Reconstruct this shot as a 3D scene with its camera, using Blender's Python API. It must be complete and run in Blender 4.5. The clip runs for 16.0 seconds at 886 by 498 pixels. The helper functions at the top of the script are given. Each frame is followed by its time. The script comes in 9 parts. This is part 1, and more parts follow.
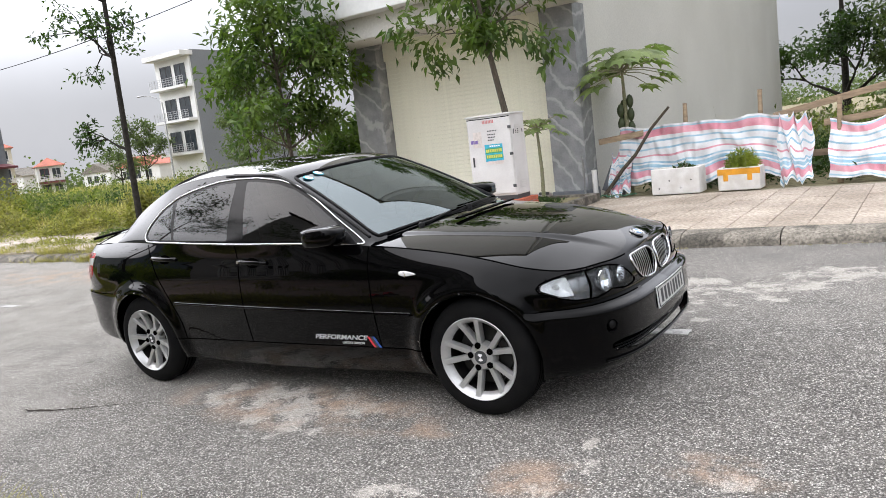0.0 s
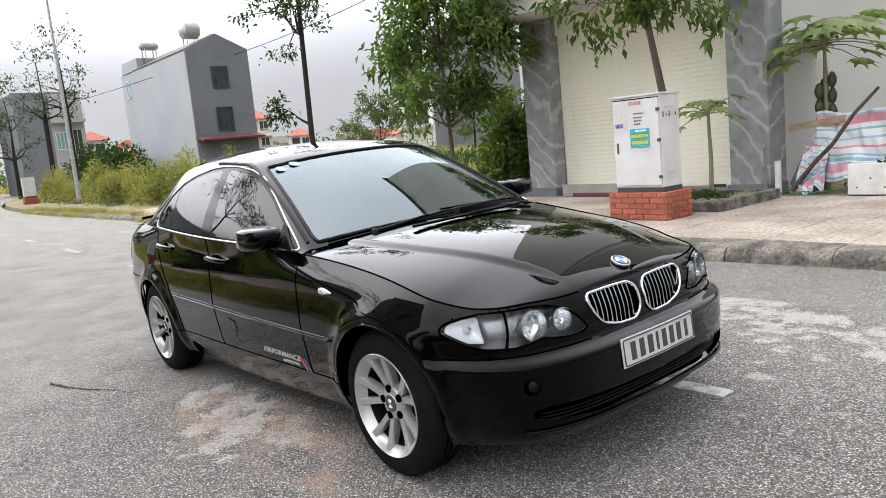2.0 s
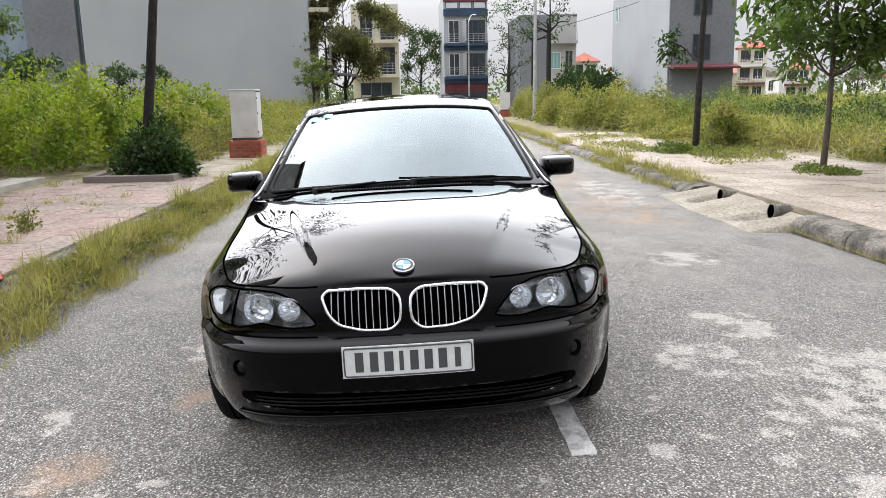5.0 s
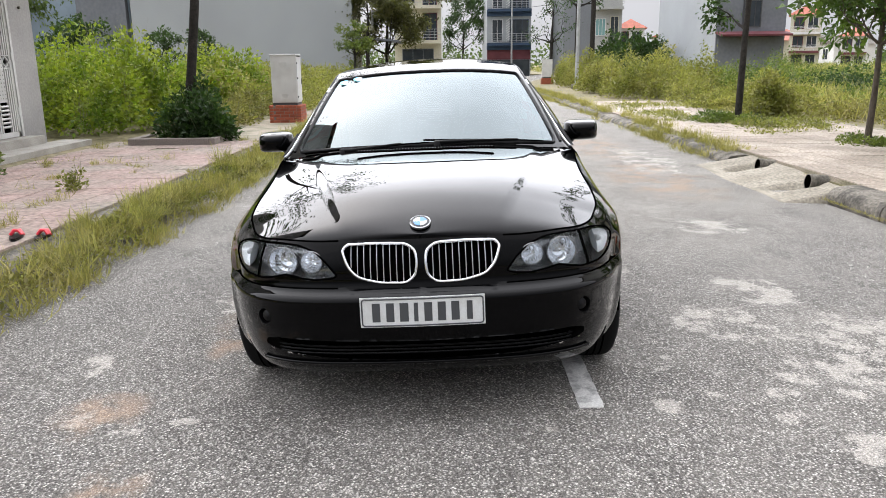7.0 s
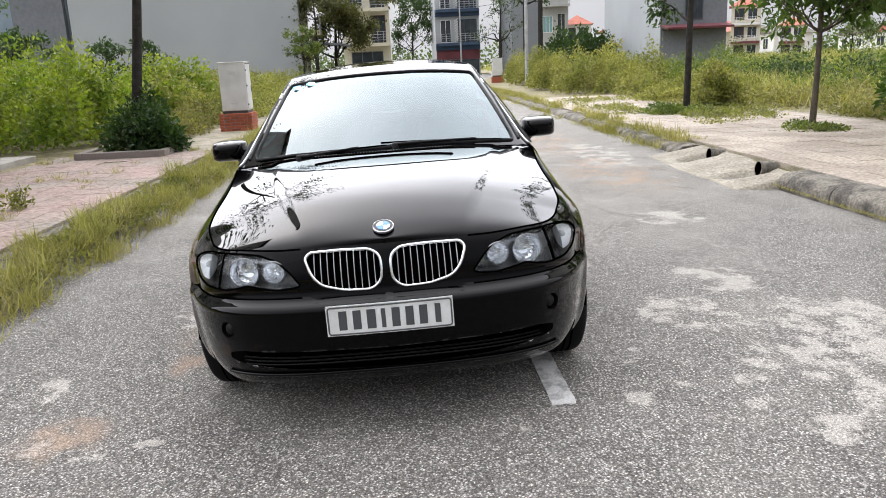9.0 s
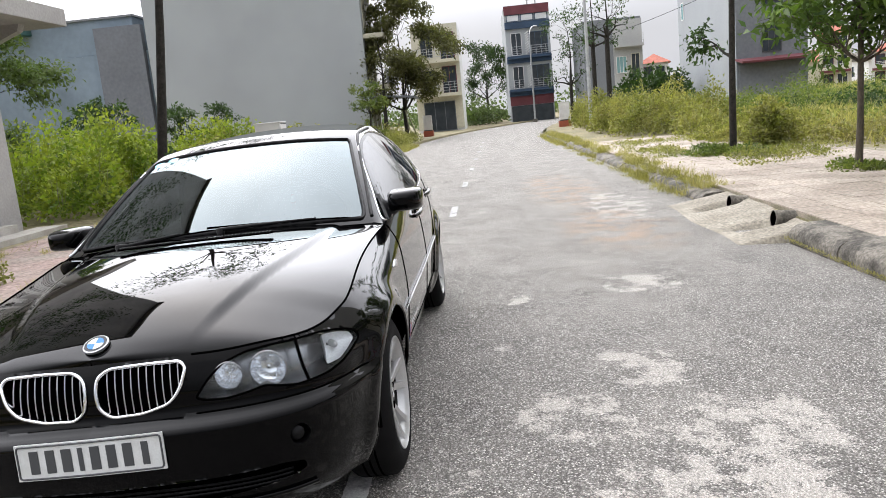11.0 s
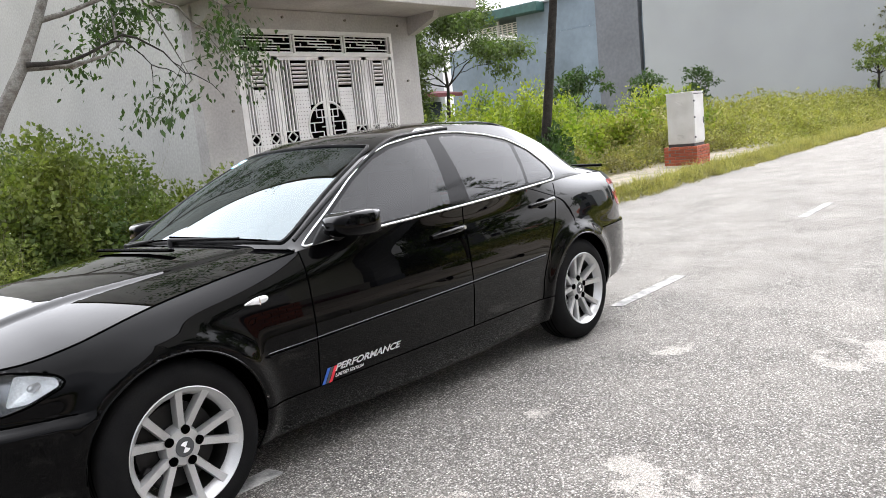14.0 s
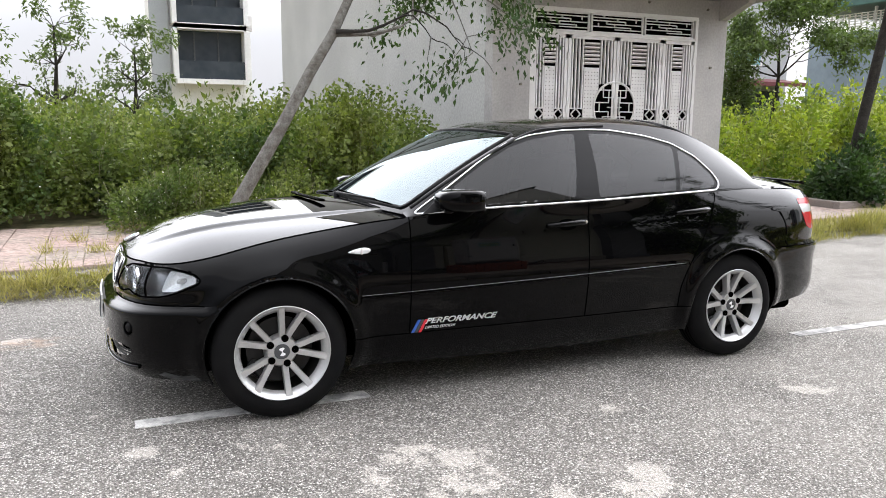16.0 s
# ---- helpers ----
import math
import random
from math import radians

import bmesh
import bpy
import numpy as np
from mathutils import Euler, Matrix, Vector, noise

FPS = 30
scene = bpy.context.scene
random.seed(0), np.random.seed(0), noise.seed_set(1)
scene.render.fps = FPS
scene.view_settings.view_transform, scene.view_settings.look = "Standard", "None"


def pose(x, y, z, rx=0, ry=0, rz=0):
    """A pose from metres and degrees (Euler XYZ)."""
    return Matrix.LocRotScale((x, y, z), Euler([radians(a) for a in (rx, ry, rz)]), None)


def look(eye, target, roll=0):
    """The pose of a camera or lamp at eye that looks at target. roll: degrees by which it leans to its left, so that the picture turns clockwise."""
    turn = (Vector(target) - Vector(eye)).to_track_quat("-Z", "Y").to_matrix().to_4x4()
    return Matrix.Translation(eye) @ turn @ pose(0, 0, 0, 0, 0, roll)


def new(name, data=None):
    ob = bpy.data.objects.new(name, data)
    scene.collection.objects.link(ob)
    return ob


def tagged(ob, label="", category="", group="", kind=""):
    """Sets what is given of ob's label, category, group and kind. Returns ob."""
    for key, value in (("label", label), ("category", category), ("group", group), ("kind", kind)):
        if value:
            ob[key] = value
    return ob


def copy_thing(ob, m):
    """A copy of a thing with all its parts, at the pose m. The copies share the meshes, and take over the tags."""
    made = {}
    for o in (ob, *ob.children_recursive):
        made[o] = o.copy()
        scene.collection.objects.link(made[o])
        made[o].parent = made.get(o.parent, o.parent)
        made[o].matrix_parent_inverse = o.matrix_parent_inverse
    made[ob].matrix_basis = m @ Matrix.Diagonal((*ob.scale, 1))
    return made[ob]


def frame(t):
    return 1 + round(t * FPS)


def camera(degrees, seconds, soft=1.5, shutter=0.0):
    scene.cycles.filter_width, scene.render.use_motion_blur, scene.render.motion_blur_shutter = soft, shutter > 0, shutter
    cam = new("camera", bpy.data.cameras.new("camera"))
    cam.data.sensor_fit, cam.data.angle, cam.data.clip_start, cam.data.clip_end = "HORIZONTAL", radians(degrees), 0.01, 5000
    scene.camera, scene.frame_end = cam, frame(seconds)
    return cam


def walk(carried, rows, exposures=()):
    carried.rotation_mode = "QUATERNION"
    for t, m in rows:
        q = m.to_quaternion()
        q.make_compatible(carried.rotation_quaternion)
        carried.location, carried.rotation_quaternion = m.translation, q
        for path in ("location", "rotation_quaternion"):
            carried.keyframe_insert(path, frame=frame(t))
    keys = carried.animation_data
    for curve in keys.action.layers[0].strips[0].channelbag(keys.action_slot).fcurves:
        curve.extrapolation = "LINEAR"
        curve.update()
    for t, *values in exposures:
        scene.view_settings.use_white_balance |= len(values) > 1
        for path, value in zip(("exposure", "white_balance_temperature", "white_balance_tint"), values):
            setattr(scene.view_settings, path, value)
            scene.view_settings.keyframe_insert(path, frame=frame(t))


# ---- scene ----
cam = camera(60.92, 16.0, soft=0.9)
ROWS = [
    (0.0, 3.340, -4.012, 1.424, 81.76, 6.77, 32.85),
    (0.5, 3.454, -3.721, 1.439, 82.22, 6.89, 36.16),
    (1.0, 3.650, -3.376, 1.446, 82.19, 6.60, 40.64),
    (1.5, 3.763, -2.952, 1.436, 82.01, 6.12, 45.91),
    (2.0, 3.890, -2.492, 1.358, 81.86, 5.43, 50.68),
    (2.5, 3.989, -1.925, 1.342, 82.02, 4.22, 55.91),
    (3.0, 4.168, -1.406, 1.363, 81.97, 2.70, 61.82),
    (3.5, 4.383, -0.926, 1.385, 81.23, 1.52, 68.87),
    (4.0, 4.575, -0.518, 1.419, 80.24, 1.57, 75.87),
    (4.5, 4.640, -0.208, 1.410, 79.22, 1.01, 82.10),
    (5.0, 4.684, 0.004, 1.418, 78.52, 1.02, 87.27),
    (5.2, 4.723, 0.102, 1.409, 78.37, 1.10, 88.91),
    (7.3, 4.815, 0.093, 1.401, 76.03, 0.53, 90.34),
    (7.5, 4.812, 0.097, 1.401, 75.96, 0.47, 90.10),
    (8.0, 4.809, 0.091, 1.398, 75.78, 0.76, 89.00),
    (8.5, 4.810, 0.082, 1.399, 75.88, 1.57, 87.87),
    (9.0, 4.775, 0.071, 1.397, 76.16, 2.57, 86.74),
    (9.5, 4.710, 0.255, 1.390, 76.89, 3.57, 85.80),
    (9.7, 4.649, 0.400, 1.396, 77.45, 4.04, 85.66),
    (11.8, 3.913, 1.861, 1.416, 80.43, 5.81, 103.75),
    (12.0, 3.834, 2.028, 1.411, 80.22, 5.94, 107.08),
    (12.5, 3.532, 2.373, 1.401, 79.87, 6.34, 114.05),
    (13.0, 3.218, 2.748, 1.398, 80.17, 6.50, 119.62),
    (13.5, 2.892, 3.023, 1.381, 80.63, 6.29, 125.08),
    (14.0, 2.611, 3.276, 1.382, 80.98, 5.76, 131.06),
    (14.5, 2.289, 3.548, 1.369, 81.21, 4.50, 138.78),
    (15.0, 2.039, 3.757, 1.370, 81.13, 2.56, 146.28),
    (15.5, 1.916, 4.050, 1.419, 80.60, 0.66, 152.95),
    (16.0, 2.039, 4.173, 1.424, 80.14, -0.47, 156.19),
]
walk(cam, [(t, pose(x, y, z, rx, ry, rz)) for t, x, y, z, rx, ry, rz in ROWS],
     exposures=[(0.0, 0.05), (2.0, 0.03), (4.5, 0.10), (9.0, 0.08), (12.0, 0.10), (13.0, 0.32), (14.5, 0.54), (16.0, 0.46)])

# ---- sky, sun ----
world = bpy.data.worlds.new("sky")
scene.world = world
world.use_nodes = True
wn, wl = world.node_tree.nodes, world.node_tree.links
wn.clear()
SUN_EL, SUN_AZ = 48.0, 208.0          # degrees; azimuth counted from +x towards +y
sky = wn.new("ShaderNodeTexSky")
sky.sky_type, sky.sun_disc = "NISHITA", False
sky.sun_elevation, sky.sun_rotation = radians(SUN_EL), radians(90 - SUN_AZ)
sky.air_density, sky.dust_density, sky.ozone_density = 1.0, 6.0, 1.0
haze = wn.new("ShaderNodeMix")
haze.data_type = "RGBA"
haze.inputs[0].default_value = 0.80
wl.new(sky.outputs[0], haze.inputs[6])
# an overcast sky: pale and hazy low down, more than three times as bright above
co = wn.new("ShaderNodeTexCoord")
sep = wn.new("ShaderNodeSeparateXYZ")
wl.new(co.outputs["Generated"], sep.inputs[0])
up = wn.new("ShaderNodeMapRange")
up.interpolation_type = "SMOOTHSTEP"
up.inputs[1].default_value, up.inputs[2].default_value, up.inputs[3].default_value, up.inputs[4].default_value = 0.08, 0.42, 0.0, 2.9
wl.new(sep.outputs[2], up.inputs[0])
cloud = wn.new("ShaderNodeTexNoise")
cloud.inputs["Scale"].default_value, cloud.inputs["Detail"].default_value = 3.6, 6.0
wl.new(co.outputs["Generated"], cloud.inputs["Vector"])
soft = wn.new("ShaderNodeMapRange")
soft.inputs[1].default_value, soft.inputs[2].default_value, soft.inputs[3].default_value, soft.inputs[4].default_value = 0.3, 0.7, 0.90, 1.12
wl.new(cloud.outputs[0], soft.inputs[0])
# the cloud is brighter on the side of the hidden sun
side = wn.new("ShaderNodeVectorMath")
side.operation = "DOT_PRODUCT"
side.inputs[1].default_value = (math.cos(radians(SUN_AZ)), math.sin(radians(SUN_AZ)), 0.0)
wl.new(co.outputs["Generated"], side.inputs[0])
lean = wn.new("ShaderNodeMapRange")
lean.inputs[1].default_value, lean.inputs[2].default_value, lean.inputs[3].default_value, lean.inputs[4].default_value = -1.0, 1.0, 0.24, 1.60
wl.new(side.outputs["Value"], lean.inputs[0])
high, lit, lum = (wn.new("ShaderNodeMath") for k in range(3))
high.operation, lit.operation, lum.operation = "MULTIPLY", "ADD", "MULTIPLY"
wl.new(up.outputs[0], high.inputs[0]), wl.new(lean.outputs[0], high.inputs[1])
lit.inputs[1].default_value = 0.76
wl.new(high.outputs[0], lit.inputs[0])
wl.new(lit.outputs[0], lum.inputs[0]), wl.new(soft.outputs[0], lum.inputs[1])
grey = wn.new("ShaderNodeVectorMath")
grey.operation = "SCALE"
grey.inputs[0].default_value = (8.85, 9.0, 9.75)
dim = wn.new("ShaderNodeMapRange")
dim.inputs[1].default_value, dim.inputs[2].default_value, dim.inputs[3].default_value, dim.inputs[4].default_value = -1.0, 1.0, 0.66, 1.04
wl.new(side.outputs["Value"], dim.inputs[0])
whole = wn.new("ShaderNodeMath")
whole.operation = "MULTIPLY"
wl.new(lum.outputs[0], whole.inputs[0]), wl.new(dim.outputs[0], whole.inputs[1])
wl.new(whole.outputs[0], grey.inputs["Scale"])
wl.new(grey.outputs[0], haze.inputs[7])
bg = wn.new("ShaderNodeBackground")
bg.inputs[1].default_value = 0.108
wl.new(haze.outputs[2], bg.inputs[0])
wo = wn.new("ShaderNodeOutputWorld")
wl.new(bg.outputs[0], wo.inputs[0])

sun = new("sun", bpy.data.lights.new("sun", "SUN"))
sun.data.energy, sun.data.angle, sun.data.color = 1.2, radians(170), (1.0, 0.96, 0.88)
az, el = radians(SUN_AZ), radians(SUN_EL)
sun.matrix_world = look((30 * math.cos(az) * math.cos(el), 30 * math.sin(az) * math.cos(el), 30 * math.sin(el)), (0, 0, 0))

# ---- materials ----
def material(name, base, rough=0.6, metal=0.0, var=0.0, scale=4.0, fine=0.0, fine_scale=60.0, bump=0.0, bump_scale=None,
             tint=None, coat=0.0, spec=0.5, trans=0.0, per=0.0, stretch=(1, 1, 1), emit=None, ramp=(0.35, 0.65), world=False):
    """A surface: base colour, patches of tint (var, scale), fine grain, relief, a shift from piece to piece (per)."""
    m = bpy.data.materials.new(name)
    m.use_nodes = True
    n, l = m.node_tree.nodes, m.node_tree.links
    p = n["Principled BSDF"]
    p.inputs["Roughness"].default_value, p.inputs["Metallic"].default_value = rough, metal
    p.inputs["Specular IOR Level"].default_value = spec
    p.inputs["Coat Weight"].default_value = coat
    p.inputs["Coat Roughness"].default_value = 0.02
    p.inputs["Transmission Weight"].default_value = trans
    p.inputs["Base Color"].default_value = (*base, 1)
    if emit:
        p.inputs["Emission Color"].default_value, p.inputs["Emission Strength"].default_value = (*emit[:3], 1), emit[3]
    co = n.new("ShaderNodeTexCoord")
    mp = n.new("ShaderNodeMapping")
    mp.inputs["Scale"].default_value = stretch
    if world:
        l.new(n.new("ShaderNodeNewGeometry").outputs["Position"], mp.inputs[0])
    else:
        l.new(co.outputs["Object"], mp.inputs[0])
    def noise_at(sc, detail=5.0):
        t = n.new("ShaderNodeTexNoise")
        t.inputs["Scale"].default_value, t.inputs["Detail"].default_value = sc, detail
        l.new(mp.outputs[0], t.inputs["Vector"])
        return t
    def blend(a, b, fac, kind="MIX"):
        x = n.new("ShaderNodeMix")
        x.data_type, x.blend_type = "RGBA", kind
        for socket, value in ((6, a), (7, b), (0, fac)):
            if isinstance(value, (tuple, float, int)):
                x.inputs[socket].default_value = (*value, 1) if isinstance(value, tuple) else value
            else:
                l.new(value, x.inputs[socket])
        return x.outputs[2]
    colour = base
    if var:
        r = n.new("ShaderNodeValToRGB")
        r.color_ramp.elements[0].position, r.color_ramp.elements[1].position = ramp
        l.new(noise_at(scale).outputs[0], r.inputs[0])
        mul = n.new("ShaderNodeMath")
        mul.operation, mul.inputs[1].default_value = "MULTIPLY", var
        l.new(r.outputs[0], mul.inputs[0])
        colour = blend(base, tint or tuple(c * 0.45 for c in base), mul.outputs[0])
    if fine:
        r = n.new("ShaderNodeMapRange")
        r.inputs[1].default_value, r.inputs[2].default_value = 0.3, 0.7
        r.inputs[3].default_value, r.inputs[4].default_value = 1 - fine, 1 + fine
        l.new(noise_at(fine_scale, 3.0).outputs[0], r.inputs[0])
        colour = blend(colour, r.outputs[0], 1.0, "MULTIPLY")
    if per:
        o = n.new("ShaderNodeObjectInfo")
        g = n.new("ShaderNodeNewGeometry")
        add = n.new("ShaderNodeMath")
        add.operation = "ADD"
        l.new(o.outputs["Random"], add.inputs[0]), l.new(g.outputs["Random Per Island"], add.inputs[1])
        fr = n.new("ShaderNodeMath")
        fr.operation = "FRACT"
        l.new(add.outputs[0], fr.inputs[0])
        r = n.new("ShaderNodeMapRange")
        r.inputs[3].default_value, r.inputs[4].default_value = 1 - per, 1 + per
        l.new(fr.outputs[0], r.inputs[0])
        colour = blend(colour, r.outputs[0], 1.0, "MULTIPLY")
    if not isinstance(colour, tuple):
        l.new(colour, p.inputs["Base Color"])
    if bump:
        b = n.new("ShaderNodeBump")
        b.inputs["Strength"].default_value, b.inputs["Distance"].default_value = 1.0, bump
        l.new(noise_at(bump_scale or fine_scale, 4.0).outputs[0], b.inputs["Height"])
        l.new(b.outputs[0], p.inputs["Normal"])
    m["p"] = 1
    return m


def glass(name, tint, ior=1.5, rough=0.0, film=(1, 1, 1)):
    """A thin pane: clear tint, and gloss that grows towards the edge of sight."""
    m = bpy.data.materials.new(name)
    m.use_nodes = True
    n, l = m.node_tree.nodes, m.node_tree.links
    n.clear()
    t, g, mix, fr, o = (n.new("ShaderNode" + k) for k in ("BsdfTransparent", "BsdfGlossy", "MixShader", "Fresnel", "OutputMaterial"))
    t.inputs[0].default_value = (*tint, 1)
    g.inputs["Roughness"].default_value, g.inputs["Color"].default_value = rough, (*film, 1)
    fr.inputs[0].default_value = ior
    l.new(fr.outputs[0], mix.inputs[0]), l.new(t.outputs[0], mix.inputs[1]), l.new(g.outputs[0], mix.inputs[2]), l.new(mix.outputs[0], o.inputs[0])
    return m


def car_paint(name, base):
    """Black lacquer under a clear coat."""
    m = material(name, base, 0.5, spec=0.0, fine=0.25, fine_scale=900)
    n, l = m.node_tree.nodes, m.node_tree.links
    p, o = n["Principled BSDF"], n["Material Output"]
    g, x, w = n.new("ShaderNodeBsdfGlossy"), n.new("ShaderNodeMixShader"), n.new("ShaderNodeFresnel")
    g.inputs["Roughness"].default_value = 0.012
    w.inputs[0].default_value = 1.48
    a = n.new("ShaderNodeMath")
    a.operation, a.use_clamp, a.inputs[1].default_value, a.inputs[2].default_value = "MULTIPLY_ADD", True, 1.75, -0.055
    l.new(w.outputs[0], a.inputs[0]), l.new(a.outputs[0], x.inputs[0])
    l.new(p.outputs[0], x.inputs[1]), l.new(g.outputs[0], x.inputs[2]), l.new(x.outputs[0], o.inputs[0])
    return m


PAINT = car_paint("black_paint", (0.001, 0.001, 0.0012))
TRIM = material("black_plastic", (0.004, 0.004, 0.0045), 0.42, spec=0.18, fine=0.2, fine_scale=300, bump=0.0004, bump_scale=700)
# near-black: panel gaps, and shade put into recesses and behind the gate
SEAM = material("flat_black", (0.001, 0.001, 0.001), 0.9, spec=0.0)
GLOSS = material("gloss_black", (0.002, 0.002, 0.002), 0.12, spec=0.12)
RUBBER = material("tyre_rubber", (0.0055, 0.0055, 0.006), 0.75, spec=0.08, var=0.5, scale=9, tint=(0.012, 0.0115, 0.011), fine=0.2, fine_scale=200, bump=0.0008, bump_scale=160)
CHROME = material("chrome", (0.85, 0.86, 0.88), 0.09, 1.0, fine=0.05, fine_scale=200)
SATIN = material("satin_strip", (0.55, 0.55, 0.56), 0.28, 1.0, fine=0.1, fine_scale=150)
ALLOY = material("alloy_silver", (0.50, 0.50, 0.50), 0.30, 0.55, var=0.5, scale=14, tint=(0.38, 0.375, 0.365), fine=0.06, fine_scale=300)
STEEL = material("brake_steel", (0.022, 0.021, 0.021), 0.5, 0.6, var=0.6, scale=30, tint=(0.012, 0.011, 0.010))
WINDOW = glass("tinted_glass", (0.05, 0.054, 0.058), 1.39)
SCREEN = glass("windscreen_glass", (0.16, 0.19, 0.21), 2.2, 0.0, (0.86, 0.97, 1.0))
LENS = glass("lamp_lens", (0.9, 0.92, 0.93), 1.25)
REDLENS = material("red_lens", (0.40, 0.006, 0.010), 0.18, coat=0.25, spec=0.3, var=0.4, scale=60, tint=(0.25, 0.004, 0.006))
CLEARLENS = material("white_lens", (0.5, 0.5, 0.5), 0.12, coat=1.0, var=0.4, scale=80, tint=(0.5, 0.5, 0.5))
LAMPDARK = material("lamp_housing", (0.27, 0.273, 0.28), 0.26, 0.8, fine=0.2, fine_scale=200)
REFLECT = material("lamp_reflector", (0.84, 0.85, 0.87), 0.16, 1.0, fine=0.1, fine_scale=90, bump=0.0008, bump_scale=45)
CORNER = material("corner_bowl", (0.80, 0.81, 0.82), 0.35, 0.25, fine=0.12, fine_scale=120, bump=0.002, bump_scale=90)
STRIP = material("bright_strip", (0.62, 0.63, 0.65), 0.16, 1.0, fine=0.06, fine_scale=200)
STRIPLINE = material("dull_strip", (0.22, 0.22, 0.23), 0.35, 1.0, fine=0.1, fine_scale=150)
PLATE = material("plate_white", (0.62, 0.63, 0.62), 0.35, var=0.5, scale=18, tint=(0.48, 0.47, 0.44), fine=0.06, fine_scale=200)
INK = material("dark_ink", (0.05, 0.052, 0.055), 0.5)
BLUE = material("badge_blue", (0.05, 0.22, 0.55), 0.3, coat=0.6)
NAVY = material("stripe_navy", (0.03, 0.10, 0.40), 0.35)
RED = material("stripe_red", (0.65, 0.03, 0.05), 0.35)
WHITE = material("decal_white", (0.88, 0.88, 0.88), 0.4)
CABIN = material("cabin_grey", (0.02, 0.02, 0.021), 0.8, var=0.5, scale=6, fine=0.2, fine_scale=150, bump=0.001)


# ---- mesh tools ----
class Shape:
    """Verts and faces of one mesh, put together from simple forms."""
    def __init__(self):
        self.v, self.f = [], []

    def add(self, verts, faces):
        k = len(self.v)
        self.v.extend(tuple(map(float, p)) for p in verts)
        self.f.extend(tuple(int(i) + k for i in f) for f in faces)
        return self

    def box(self, c, s, rot=None, bevel=0.0):
        """A box with centre c and sizes s; its edges are cut by bevel."""
        hx, hy, hz = (d / 2 for d in s)
        b = min(bevel, 0.49 * min(s))
        if b <= 0:
            pts = [Vector((x * hx, y * hy, z * hz)) for x in (-1, 1) for y in (-1, 1) for z in (-1, 1)]
            faces = [(0, 1, 3, 2), (4, 6, 7, 5), (0, 4, 5, 1), (2, 3, 7, 6), (0, 2, 6, 4), (1, 5, 7, 3)]
        else:
            pts, at = [], {}
            for x in (-1, 1):
                for y in (-1, 1):
                    for z in (-1, 1):
                        for k in range(3):
                            q = [x * (hx - b), y * (hy - b), z * (hz - b)]
                            q[k] = (x * hx, y * hy, z * hz)[k]
                            at[x, y, z, k] = len(pts)
                            pts.append(Vector(q))
            faces = []
            for k in range(3):
                i, j = (k + 1) % 3, (k + 2) % 3
                for s1 in (-1, 1):
                    quad = []
                    for a, c2 in ((-1, -1), (1, -1), (1, 1), (-1, 1)):
                        key = [0, 0, 0]
                        key[k], key[i], key[j] = s1, a, c2
                        quad.append(at[(*key, k)])
                    faces.append(tuple(quad if s1 > 0 else quad[::-1]))
            for k in range(3):
                i, j = (k + 1) % 3, (k + 2) % 3
                for a in (-1, 1):
                    for c2 in (-1, 1):
                        e = []
                        for s1 in (-1, 1):
                            key = [0, 0, 0]
                            key[k], key[i], key[j] = s1, a, c2
                            e.append((at[(*key, i)], at[(*key, j)]))
                        quad = (e[0][0], e[1][0], e[1][1], e[0][1])
                        faces.append(quad if a * c2 < 0 else quad[::-1])
            for x in (-1, 1):
                for y in (-1, 1):
                    for z in (-1, 1):
                        t = (at[x, y, z, 0], at[x, y, z, 1], at[x, y, z, 2])
                        faces.append(t if x * y * z > 0 else t[::-1])
        m = Matrix.Translation(c) @ (rot.to_4x4() if rot is not None else Matrix())
        return self.add([m @ p for p in pts], faces)

    def tube(self, pts, radii, n=8, closed=False, caps=True, flat=1.0, up=None):
        """A round bar along pts; radii: one number or one a point. flat squeezes it across `up`."""
        pts = [Vector(p) for p in pts]
        if not hasattr(radii, "__len__"):
            radii = [radii] * len(pts)
        ring, m, side = [], len(pts), None
        for i, p in enumerate(pts):
            a = pts[(i - 1) % m] if closed or i else p
            b = pts[(i + 1) % m] if closed or i < m - 1 else p
            t = (b - a).normalized()
            if up is not None:
                side = t.cross(Vector(up)).normalized()
            elif side is None:
                side = t.orthogonal().normalized()
            else:
                side = (side - t * side.dot(t)).normalized()
            o = t.cross(side)
            for k in range(n):
                w = 2 * math.pi * (k + 0.5) / n
                ring.append(p + radii[i] * (math.cos(w) * side + flat * math.sin(w) * o))
        faces = []
        for i in range(m if closed else m - 1):
            j = (i + 1) % m
            for k in range(n):
                q = (k + 1) % n
                faces.append((i * n + k, i * n + q, j * n + q, j * n + k))
        if caps and not closed:
            faces.append(tuple(range(n))[::-1])
            faces.append(tuple((m - 1) * n + k for k in range(n)))
        return self.add(ring, faces)

    def lathe(self, prof, n=32, m=None):
        """Spin a profile of (radius, height) round z."""
        m = m or Matrix()
        v, f = [], []
        for r, h in prof:
            v += [m @ Vector((r * math.cos(2 * math.pi * k / n), r * math.sin(2 * math.pi * k / n), h)) for k in range(n)]
        for i in range(len(prof) - 1):
            for k in range(n):
                q = (k + 1) % n
                f.append((i * n + k, i * n + q, (i + 1) * n + q, (i + 1) * n + k))
        return self.add(v, f)

